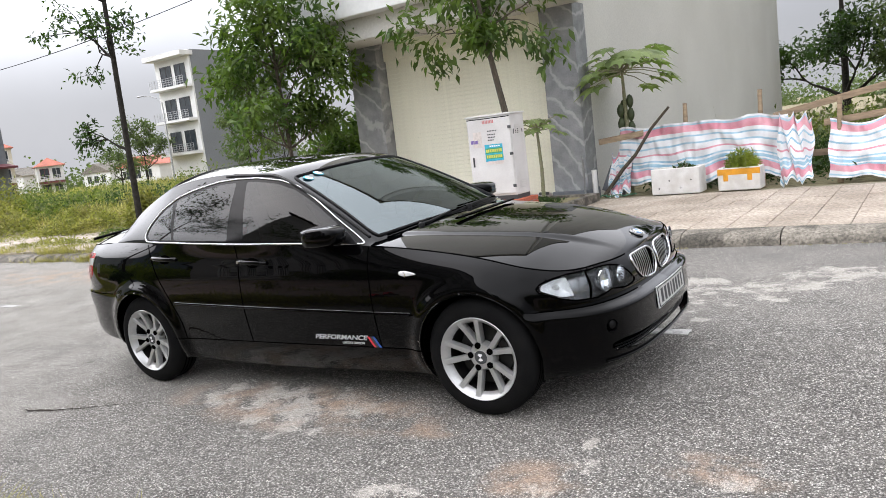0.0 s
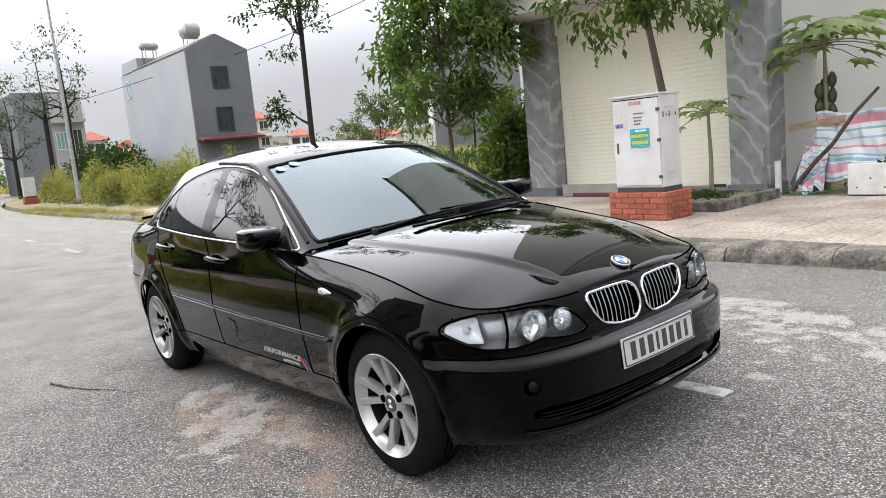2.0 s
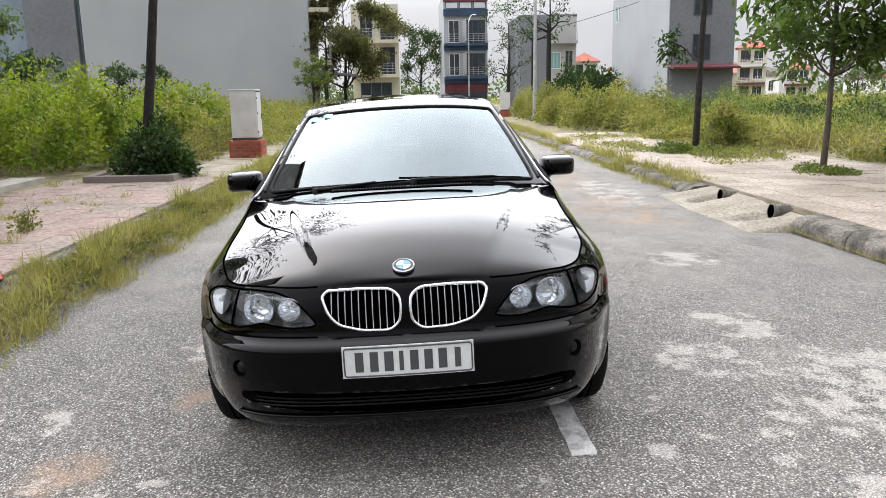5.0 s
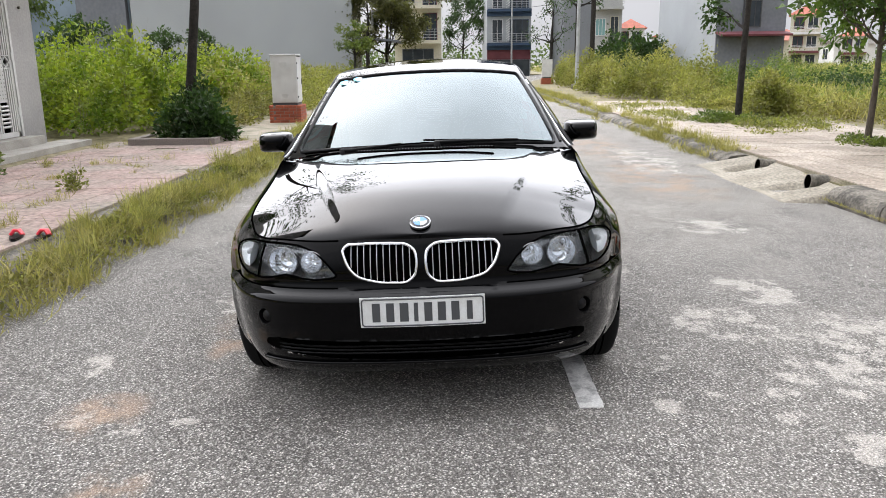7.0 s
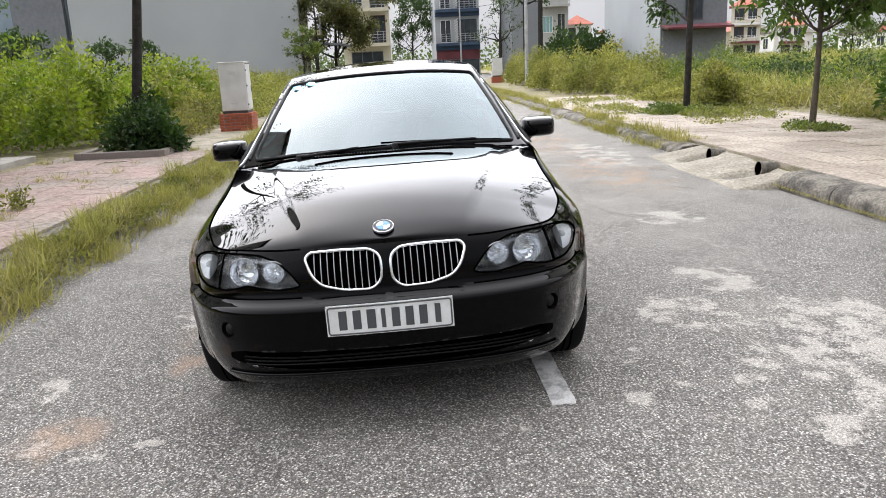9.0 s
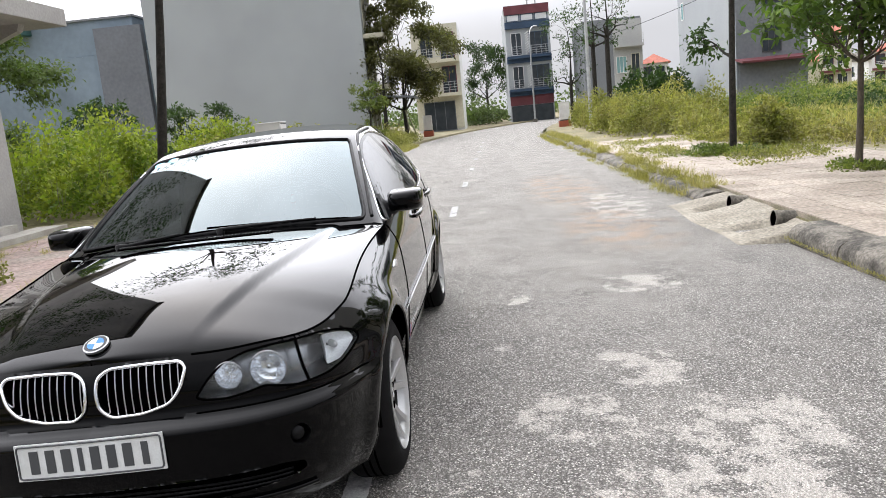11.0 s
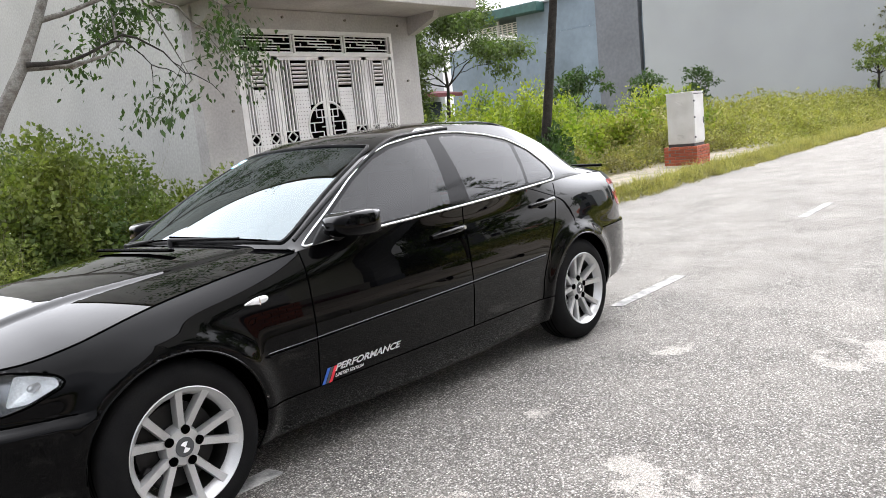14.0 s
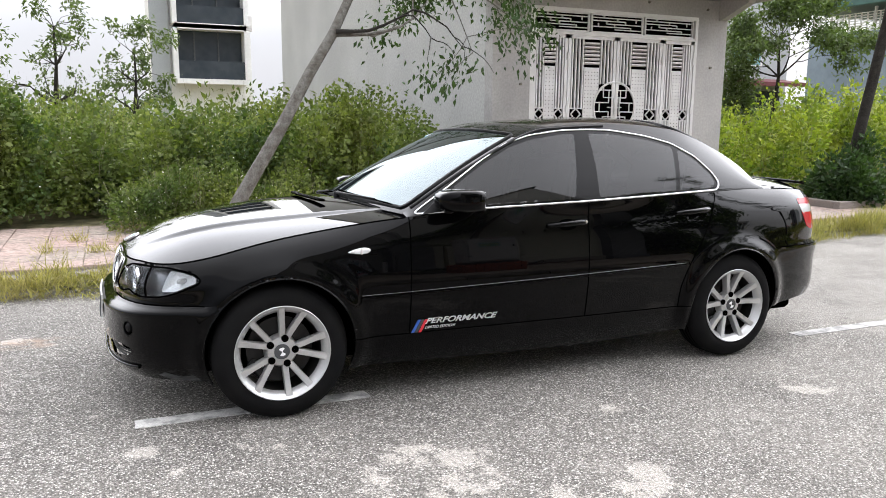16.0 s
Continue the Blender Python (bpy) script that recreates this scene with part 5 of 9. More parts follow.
def road_z(x, y):
    x, y = np.asarray(x, float), np.asarray(y, float)
    near = np.exp(-(np.abs(x) / 6) ** 4)
    return 0.02 + 0.0116 * np.clip(x, -3, 3) * near - np.abs(y - 0.75) * np.where(y > 0.75, 0.018, 0.0304 * near + 0.02 * (1 - near))


def fast_mesh(name, v, f):
    """A mesh from arrays of verts (n x 3) and quads (m x 4)."""
    me = bpy.data.meshes.new(name)
    me.vertices.add(len(v)), me.loops.add(f.size), me.polygons.add(len(f))
    me.vertices.foreach_set("co", np.asarray(v, np.float32).ravel())
    me.loops.foreach_set("vertex_index", np.asarray(f, np.int32).ravel())
    me.polygons.foreach_set("loop_start", np.arange(0, f.size, f.shape[1], dtype=np.int32))
    me.update(calc_edges=True)
    return me


def grid_mesh(name, p):
    a, b = p.shape[:2]
    i = np.arange(a * b).reshape(a, b)
    return fast_mesh(name, p.reshape(-1, 3), np.stack([i[:-1, :-1], i[1:, :-1], i[1:, 1:], i[:-1, 1:]], -1).reshape(-1, 4))


gx = np.concatenate([np.linspace(-92, -20, 60), np.linspace(-19.8, -4.1, 110), np.arange(-4.0, 4.6, 0.035), np.linspace(4.7, 60, 50)])
gy = np.linspace(-3.02, 4.12, 200)
gx, gy = np.meshgrid(gx, gy, indexing="ij")
p = np.stack([gx, gy + bend(gx), road_z(gx, gy)], -1)
me = grid_mesh("road", p)
# crusts of cement (red), pale tone with worn patches (green) and reddish earth (blue) on the road
CRUST = [(1.75, 0.85, 0.08, 0.06), (1.62, 0.83, 0.06, 0.06), (2.17, 0.57, 0.07, 0.06), (2.04, 0.62, 0.05, 0.08), (1.97, 0.98, 0.10, 0.08), (1.45, 1.15, 0.06, 0.09), (1.83, 1.19, 0.09, 0.10), (1.65, 1.32, 0.06, 0.06), (1.08, 1.64, 0.18, 0.26), (0.80, 1.61, 0.16, 0.2), (1.58, 1.72, 0.2, 0.24),
         (1.12, 2.29, 0.45, 0.5), (1.61, 2.14, 0.42, 0.35), (0.3, 2.0, 0.4, 0.3), (2.7, 2.5, 0.5, 0.4), (2.09, 1.47, 0.1, 0.12), (2.27, 1.58, 0.11, 0.2), (2.39, 1.60, 0.09, 0.10), (2.41, 1.20, 0.04, 0.04), (1.86, 1.50, 0.08, 0.1), (1.88, 1.77, 0.12, 0.09),
         (2.3, 2.05, 0.5, 0.3), (1.91, -1.46, 0.13, 0.13), (2.04, -1.22, 0.11, 0.11), (2.00, -1.01, 0.06, 0.08), (1.37, -1.66, 0.12, 0.10), (0.29, -1.36, 0.06, 0.05), (-1.73, 2.38, 0.35, 0.4), (0.86, 1.44, 0.26, 0.16),
         (-0.13, 1.27, 0.16, 0.08), (0.0, -0.90, 0.9, 0.30), (0.25, -1.12, 0.55, 0.2), (2.64, -1.18, 0.13, 0.10), (-1.49, 1.37, 0.3, 0.16), (2.16, 0.49, 0.06, 0.07), (1.56, 1.03, 0.08, 0.10), (-6.5, 3.0, 1.6, 0.5), (1.29, -1.70, 0.13, 0.10)]
EARTH = [(-4.6, 2.7, 1.6, 0.7), (0.1, -0.95, 1.1, 0.35), (-9, 2.5, 3, 0.7), (2.6, -1.1, 0.3, 0.15), (1.08, -1.07, 0.25, 0.1), (1.9, -1.4, 0.25, 0.2)]
st = np.zeros((*gx.shape, 4))
for x, y, a, b in CRUST:
    st[..., 0] = np.maximum(st[..., 0], np.clip(1.25 - ((gx - x) / (1.25 * a)) ** 2 - ((gy - y) / (1.25 * b)) ** 2, 0, 1))
# the pale tone rises towards -x as far as x = -4, and about y = 2
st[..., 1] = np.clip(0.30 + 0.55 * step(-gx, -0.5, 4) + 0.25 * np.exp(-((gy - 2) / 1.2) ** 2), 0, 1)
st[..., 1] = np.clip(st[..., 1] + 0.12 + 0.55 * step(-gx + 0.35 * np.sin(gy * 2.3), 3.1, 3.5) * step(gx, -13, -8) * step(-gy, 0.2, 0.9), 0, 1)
for x, y, a, b in EARTH:
    st[..., 2] = np.maximum(st[..., 2], np.clip(1.2 - ((gx - x) / a) ** 2 - ((gy - y) / b) ** 2, 0, 1))
st[..., 3] = 1
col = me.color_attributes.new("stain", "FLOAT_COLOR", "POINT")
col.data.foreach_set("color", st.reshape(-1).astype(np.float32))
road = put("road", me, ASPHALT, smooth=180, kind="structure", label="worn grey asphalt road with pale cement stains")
# earth to the horizon, with the bed of the road let into it
ys = np.array([-2500, -400, -60, -20, -3.25, -3.2, 4.3, 4.35, 20, 60, 400, 2500.0])
zs = np.array([0.05, 0.05, 0.05, 0.05, 0.03, -0.25, -0.25, 0.07, 0.10, 0.10, 0.05, 0.05])
xs = np.concatenate([[-2500, -500, -150], np.linspace(-90, 60, 76), [200, 2500]])
p = np.stack([np.repeat(xs[:, None], len(ys), 1), ys[None, :] + np.where(np.abs(ys) < 30, 1, 0)[None, :] * bend(xs)[:, None], np.repeat(zs[None, :], len(xs), 0)], -1)
put("ground", grid_mesh("ground", p), SOIL, smooth=30, kind="structure", label="earth and dry grass of the open plots")

# dashes of the centre line
def lump(name, x0, x1, y0, y1, mat, parent, ragged=0.0045, seed=0):
    """A thin flat layer on the road with a ragged outline."""
    r = random.Random(seed)
    q = dense([(x0, y0), (x1, y0), (x1, y1), (x0, y1)], 0.025)
    q = [(x + r.uniform(-ragged, ragged), y + r.uniform(-ragged, ragged) * 0.6) for x, y in q]
    s = Shape()
    n = len(q)
    s.add([(x, y, float(road_z(x, y)) + 0.0045) for x, y in q] + [(x, y, float(road_z(x, y)) - 0.004) for x, y in q],
          [tuple(range(n))] + [(i, n + i, n + (i + 1) % n, (i + 1) % n) for i in range(n)])
    return put(name, s, mat, parent)


for k in range(9):
    x1 = 2.0 - 4.15 * k
    x0 = x1 - (1.1 if k < 4 else 0.9)
    y = (0.66 if k == 0 else 0.635) + 0.016 * max(0, -x1 - 2) - (0.02 if k == 1 else 0)
    # every dash beyond the first has the darker paint
    lump("centre_dash", x0, x1, y - 0.05, y + 0.05, ROADPAINT_DULL if k else ROADPAINT, road, seed=k)

# cracks in the asphalt
CRACK = material("crack_dirt", (0.05, 0.042, 0.036), 0.95, spec=0.1, fine=0.4, fine_scale=60)


def crack(path, widths, seed):
    r = random.Random(seed)
    q = dense(path, 0.03, closed=False)
    w = np.interp(np.linspace(0, 1, len(q)), np.linspace(0, 1, len(widths)), widths)
    v = []
    for (x, y), k in zip(q, w):
        x, y = x + r.uniform(-0.006, 0.006), y + r.uniform(-0.01, 0.01)
        v += [(x, y - k * r.uniform(0.3, 0.7), float(road_z(x, y)) + 0.004), (x, y + k * r.uniform(0.3, 0.7), float(road_z(x, y)) + 0.004)]
    return put("crack", Shape().add(v, [(2 * i, 2 * i + 2, 2 * i + 3, 2 * i + 1) for i in range(len(q) - 1)]), CRACK, road, "dark dirt-filled crack")


crack([(-1.95, -1.50), (-1.68, -1.44), (-1.48, -1.36), (-1.31, -1.27), (-1.05, -1.18)], (0.012, 0.035, 0.016, 0.010, 0.008, 0.002), 1)
crack([(-1.31, -1.26), (-1.31, -1.16), (-1.29, -1.04)], (0.010, 0.008, 0.003), 2)
crack([(-0.16, -1.50), (-0.14, -1.40)], (0.004, 0.01, 0.003), 3)

# kerbs: sloped concrete stones
def kerb_stone(length):
    s = Shape()
    prof = [(0.0, -0.2), (0.004, 0.045), (0.025, 0.095), (0.07, 0.130), (0.15, 0.152), (0.24, 0.157), (0.36, 0.155), (0.36, -0.2)]
    n = len(prof)
    rows = (0.006, 0.02, length / 2, length - 0.02, length - 0.006)
    v = []
    for i, x in enumerate(rows):
        k = 0.985 if i in (0, 4) else 1.0
        v += [(x, y, z * k) for y, z in prof]
    f = [(i * n + k, (i + 1) * n + k, (i + 1) * n + k + 1, i * n + k + 1) for i in range(4) for k in range(n - 1)] + [tuple(range(n)), tuple(4 * n + k for k in range(n))[::-1]]
    return s.add(v, [q[::-1] for q in f]).mesh("kerb_stone")


stone = kerb_stone(1.0)
stone.materials.append(CONCRETE)
stone.polygons.foreach_set("use_smooth", [True] * len(stone.polygons))
stone.set_sharp_from_angle(angle=radians(50))
kerb_r = thing("kerb", "stained concrete kerb along the pavement by the shutter house", "kerb", kind="structure")
kerb_l = thing("kerb", "low concrete kerb overgrown with weeds", "kerb", kind="structure")
R = random.Random(5)
for k in range(46):
    x = -32 + k
    if -6.2 < x < -3.6:
        continue
    ob = new("kerb_stone", stone)
    ob.parent = kerb_r
    ob.matrix_basis = pose(x, 4.03 + float(bend(x)) + R.uniform(-0.008, 0.008), -0.03 + R.uniform(-0.008, 0.006) - (0.05 if x < -6 else 0), R.uniform(-1, 1), R.uniform(-0.4, 0.4), R.uniform(-0.4, 0.4))
for k in range(50):
    x = -36 + k
    ob = new("kerb_stone", stone)
    ob.parent = kerb_l
    ob.matrix_basis = pose(x + 1, -2.93 + float(bend(x)) + R.uniform(-0.01, 0.01), -0.11 + R.uniform(-0.012, 0.008), R.uniform(-1, 1), R.uniform(-0.4, 0.4), 180 + R.uniform(-0.5, 0.5))
# drain mouths in the cement apron of the gap
apron = Shape()
ax, ay = np.meshgrid(np.linspace(-6.08, -2.94, 95), np.linspace(0, 1, 28), indexing="ij")
by = 3.52 + ay * 0.96 + 0.03 * np.sin(ax * 3.1) * (1 - ay)
ends = np.minimum(step(ax, -6.08, -5.9), step(-ax, 2.94, 3.06))
az_ = road_z(ax, 3.6) - 0.006 + (0.155 * ay ** 0.9 + 0.010 * np.sin(ax * 2.2) * ay + 0.006 * np.sin(ax * 9 + ay * 5) * ay) * (0.35 + 0.65 * ends) - 0.12 * (1 - ends)
az_ = az_ - 0.05 * (1 - step(ay, 0.0, 0.08)) - sum(0.12 * np.exp(-((ax - c) / 0.15) ** 4 - ((ay - 0.50) / 0.24) ** 4) for c in (-3.70, -5.13))
put("drain_apron", grid_mesh("apron", np.stack([ax, by, az_], -1)), APRON, smooth=180, kind="structure", label="cement apron with two drain mouths")
for x in (-5.13, -3.70):
    m = Matrix.Translation((x, 4.27, 0.040)) @ Euler((radians(84), 0, 0)).to_matrix().to_4x4()
    pipe = put("drain_pipe", Shape().lathe([(0.080, 0.12), (0.090, 0.12), (0.090, -0.5), (0.080, -0.5), (0.080, 0.12)], 20, m), CONCRETE, label="dark drain pipe opening through the kerb", category="drain pipe", group="drain pipes", smooth=50)
    put("pipe_inside", Shape().lathe([(0.079, 0.118), (0.079, -0.3), (0.0005, -0.3)], 20, m), SEAM, pipe)

# pavements of square pavers, the nearest laid one by one
def paver_mesh(a):
    return Shape().box((0, 0, -0.03), (a - 0.008, a - 0.008, 0.06), None, 0.004).mesh("paver")


def pavement(name, label, x0, x1, y0, y1, a, z, mat, near, rise=0.0, edge_y=None):
    base = put(name, Shape().box(((x0 + x1) / 2, (y0 + y1) / 2, z - 0.075), (x1 - x0, y1 - y0, 0.13)), JOINT, kind="structure", label=label)
    me = paver_mesh(a)
    me.materials.append(mat)
    r = random.Random(int(x0 * 7 + y0 * 13))
    rest = Shape()
    nx, ny = int((x1 - x0) / a), int((y1 - y0) / a)
    count = 0
    for i in range(nx):
        for j in range(ny):
            x, y = x0 + (i + 0.5) * a, y0 + (j + 0.5) * a
            if near[0] < x < near[1] and count < 299:
                ob = new("paver", me)
                ob.parent = base
                ob.matrix_basis = pose(x, y, z + 0.004 + r.uniform(-0.004, 0.003), r.uniform(-0.5, 0.5), r.uniform(-0.5, 0.5), r.uniform(-0.4, 0.4))
                count += 1
            elif r.random() > 0.04:
                rest.box((x, y, z - 0.0275 + r.uniform(-0.002, 0.002)), (a - 0.008, a - 0.008, 0.06))
    ob = put("pavers_beyond", rest, mat, base)
    ob["kind"] = "stuff"
    return base


pavement("pavement_shutter_side", "sandy concrete pavers, stained and uneven", -13.0, 12.2, 4.37, 8.25, 0.40, 0.125, PAVER, (-7.9, 4.2))
pavement("pavement_gate_side", "faded red pavers with weeds in the joints", -9.0, 9.0, -6.0, -3.27, 0.39, 0.075, PAVER_RED, (-7.5, 9.1))
put("pavement_beyond", Shape().box((-23, -3.9, 0.02), (28, 1.25, 0.1)), JOINT, kind="structure", label="dusty pavement strip along the plots")
put("pavement_field_side", Shape().box((-17.0, 5.9, 0.05), (8.0, 3.1, 0.12)), PAVER, kind="structure", label="sandy pavement strip by the grass field")


# ---- houses ----
def house(name, label, x0, x1, y0, y1, z1, mat, roof_mat=None, z0=-0.05, parapet=0.0):
    """A house block: four walls with thickness, a flat roof; returns the empty that holds them."""
    h = thing(name, label, "house")
    t = 0.22
    for nm, a, b, c, d in (("wall", x0, x1, y0, y0 + t), ("wall", x0, x1, y1 - t, y1), ("wall", x0, x0 + t, y0 + t, y1 - t), ("wall", x1 - t, x1, y0 + t, y1 - t)):
        put(nm, Shape().box(((a + b) / 2, (c + d) / 2, (z0 + z1 + parapet) / 2), (b - a, d - c, z1 + parapet - z0)), mat, h)
    put("roof", Shape().box(((x0 + x1) / 2, (y0 + y1) / 2, z1 - 0.1), (x1 - x0 - 2 * t, y1 - y0 - 2 * t, 0.2)), roof_mat or CONCRETE, h)
    return h


def window(h, face, at, u0, u1, z0, z1, frame_mat, pane_mat=None, bars=2, deep=0.06, rows=1):
    """A window on a face ('x' or 'y', with the sign it looks to): recessed pane, frame, sill and glazing bars."""
    ax, sg = face[1], 1 if face[0] == "+" else -1
    def box(u, z, su, sz, off, thick):
        c, s = ((at + sg * off, u, z), (thick, su, sz)) if ax == "x" else ((u, at + sg * off, z), (su, thick, sz))
        return Shape().box(c, s)
    w = put("window", box((u0 + u1) / 2, (z0 + z1) / 2, u1 - u0, z1 - z0, 0.008, 0.012), pane_mat or PANE, h)
    k = 0.06
    for u, z, su, sz in (((u0 + u1) / 2, z0, u1 - u0 + k, k), ((u0 + u1) / 2, z1, u1 - u0 + k, k), (u0, (z0 + z1) / 2, k, z1 - z0), (u1, (z0 + z1) / 2, k, z1 - z0)):
        put("frame", box(u, z, su, sz, deep / 2 + 0.002, deep), frame_mat, w)
    for i in range(1, bars):
        put("glazing_bar", box(u0 + (u1 - u0) * i / bars, (z0 + z1) / 2, k * 0.7, z1 - z0 - k, deep / 2, deep * 0.7), frame_mat, w)
    for i in range(1, rows):
        put("glazing_bar", box((u0 + u1) / 2, z0 + (z1 - z0) * i / rows, u1 - u0 - k, k * 0.7, deep / 2, deep * 0.7), frame_mat, w)
    return w


def balcony(h, face, at, u0, u1, z, depth, slab_mat, rail_mat, high=0.95):
    ax, sg = face[1], 1 if face[0] == "+" else -1
    def place(u, o, zz, su, so, sz):
        return ((at + sg * o, u, zz), (so, su, sz)) if ax == "x" else ((u, at + sg * o, zz), (su, so, sz))
    b = put("balcony", Shape().box(*place((u0 + u1) / 2, depth / 2 + 0.003, z, u1 - u0, depth, 0.28)), slab_mat, h)
    r = Shape()
    for k in (0.25, 0.5, 0.75, 1.0):
        r.box(*place((u0 + u1) / 2, depth - 0.04, z + 0.14 + high * k, u1 - u0, 0.04, 0.035))
    n = max(2, int((u1 - u0) / 0.5))
    for i in range(n + 1):
        r.box(*place(u0 + 0.03 + (u1 - u0 - 0.06) * i / n, depth - 0.04, z + 0.14 + high / 2, 0.035, 0.035, high))
    put("railing", r, rail_mat, b)
    return b


def water_tank(name, label, x, y, z, r=0.6, length=1.6):
    t = thing(name, label, "water tank", at=pose(x, y, z))
    m = Matrix.Translation((0, length / 2, r + 0.9)) @ Euler((radians(90), 0, 0)).to_matrix().to_4x4()
    prof = [(0.01, 0.0), (r * 0.75, 0.08), (r, 0.25), (r, length - 0.25), (r * 0.75, length - 0.08), (0.01, length)]
    put("drum", Shape().lathe(prof, 20, m), GREYSTEEL, t, smooth=40)
    for a in (-0.45, 0.45):
        for b in (-0.45, 0.45):
            put("leg", Shape().tube([(a, b, 0), (a * 0.8, b, 0.9 + r * 0.4)], 0.04, 6), GREYSTEEL, t)
    return t


# the shutter house
FY = 8.25
gh = thing("shutter_house", "pale rendered house with marble pillars and a cream roller shutter", "house")
for x0, x1 in ((-6.62, -5.93), (-2.35, -1.72)):
    pil = put("marble_pillar", Shape().box(((x0 + x1) / 2, FY + 0.25, 1.86), (x1 - x0, 0.5, 3.2), None, 0.008), MARBLE, gh, "grey veined marble pillar")
    put("plinth", Shape().box(((x0 + x1) / 2, FY + 0.22, 0.18), (x1 - x0 + 0.05, 0.56, 0.2), None, 0.01), RENDER_DARK, pil)
shut = put("roller_shutter", Shape().box((-4.14, FY + 0.36, 3.35), (3.58, 0.24, 0.5), None, 0.01), SHUTTER, gh, "closed cream roller shutter")
slat = Shape().box((0, 0, 0), (3.56, 0.03, 0.0755), None, 0.005).mesh("slat")
slat.materials.append(SHUTTER)
for k in range(-2, 36):
    ob = new("slat", slat)
    ob.parent = shut
    ob.location = (-4.14, FY + 0.30, 0.42 + 0.0765 * k)
put("bottom_rail", Shape().box((-4.14, FY + 0.30, 0.21), (3.56, 0.05, 0.07), None, 0.01), SATIN, shut)
for x in (-5.6, -2.7):
    put("shutter_lock", Shape().box((x, FY + 0.275, 0.24), (0.2, 0.03, 0.05), None, 0.005), INK, shut)
put("red_step", Shape().box((-3.9, FY + 0.12, 0.145), (3.1, 0.5, 0.07), None, 0.01), RED_WALL, gh, "dark red step under the shutter")
put("ramp", Shape().prism([(0, 0), (1.0, 0), (0.0, 0.22)], 1.4, pose(-5.75, FY - 0.05, 0.12, 90, 0, 0) @ Matrix.Rotation(math.pi / 2, 4, "Y")), CEMENT, gh)
put("lintel", Shape().box((-4.17, FY + 0.25, 3.66), (4.9, 0.5, 0.42)), RENDER_PALE, gh)
put("canopy_beam", Shape().box((-4.2, FY - 0.45, 3.62), (5.2, 0.9, 0.40), None, 0.01), RENDER_PALE, gh)
put("canopy_slab", Shape().box((-4.25, FY - 0.5, 4.08), (5.75, 1.35, 0.52), None, 0.015), RENDER_WHITE, gh, "thick white canopy slab")
put("side_wall", Shape().box((-1.86, FY + 10.4, 6.95), (0.24, 19.8, 14.1)), RENDER_PALE, gh, "blank pale side wall")
put("side_wall", Shape().box((-6.5, FY + 10.4, 6.95), (0.24, 19.8, 14.1)), RENDER_PALE, gh)
put("back_wall", Shape().box((-4.18, FY + 20.1, 6.95), (4.38, 0.24, 14.1)), RENDER_PALE, gh)
put("upper_wall", Shape().box((-4.18, FY + 0.4, 9.15), (4.38, 0.24, 9.7)), RENDER_PALE, gh)
put("roof", Shape().box((-4.18, FY + 10.2, 14.1), (5.0, 20.2, 0.2)), CONCRETE, gh)

# the gate house
GY = -7.2
gt = thing("gate_house", "grey rendered house with a white steel double gate under a canopy", "house")
X0, X1, GZ0, GZ1 = -8.13, -4.61, 0.28, 2.86
def gbox(x0, x1, z0, z1, y0=GY, y1=GY - 0.28):
    return Shape().box(((x0 + x1) / 2, (y0 + y1) / 2, (z0 + z1) / 2), (x1 - x0, abs(y1 - y0), z1 - z0))


put("front_wall", gbox(-8.86, X0 - 0.03, 0.0, 3.62), RENDER_GATE, gt)
put("front_wall", gbox(X1 + 0.03, -3.87, 0.0, 3.62), RENDER_GATE, gt)
put("front_wall", gbox(X0 - 0.03, X1 + 0.03, 3.30, 3.62), RENDER_GATE, gt)
put("threshold", gbox(X0 - 0.2, X1 + 0.2, 0.0, 0.27, GY + 0.25, GY - 0.4), CEMENT, gt)
put("step", gbox(-9.0, -3.7, 0.0, 0.13, GY + 0.75, GY + 0.2), CEMENT, gt)
put("canopy", Shape().box((-6.4, GY + 0.35, 3.78), (6.1, 1.6, 0.30), None, 0.01), RENDER_GATE, gt, "concrete canopy over the gate")
for x in (-8.72, -4.0):
    put("bracket", Shape().prism([(0, 0), (0.75, 0), (0.7, -0.12), (0.12, -0.34), (0, -0.36)], 0.16, pose(x + 0.08, GY, 3.63, 90, 0, 90) @ Matrix.Rotation(math.pi, 4, "Y") @ Matrix.Diagonal((-1, 1, 1, 1))), RENDER_GATE, gt)
put("upper_wall", gbox(-8.86, -3.87, 3.93, 13.2), RENDER_GATE, gt)
put("side_wall", Shape().box((-4.03, GY - 8.4, 6.6), (0.24, 16.2, 13.2)), CEMENT_WALL, gt, "blank grey side wall")
put("side_wall", Shape().box((-8.74, GY - 8.4, 6.6), (0.24, 16.2, 13.2)), CEMENT_WALL, gt)
put("back_wall", Shape().box((-6.38, GY - 16.4, 6.6), (4.46, 0.24, 13.2)), RENDER_GREY, gt)
put("roof", Shape().box((-6.38, GY - 8.2, 13.28), (5.2, 16.9, 0.16)), CONCRETE, gt)
for x, z in ((-8.35, 3.45), (-7.0, 3.5), (-5.6, 3.5), (-4.4, 2.0), (-4.25, 1.2), (-8.5, 2.4)):
    put("wall_anchor", Shape().lathe([(0.022, 0), (0.022, 0.03), (0.0005, 0.03)], 10, pose(x, GY, z, -90)), CONCRETE, gt)

gate = thing("steel_gate", "white painted steel gate with bars, fretwork and a round ornament", "gate")
# black sheet put in as the shade behind the gate's bars
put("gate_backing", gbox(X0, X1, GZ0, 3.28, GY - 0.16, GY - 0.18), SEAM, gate)


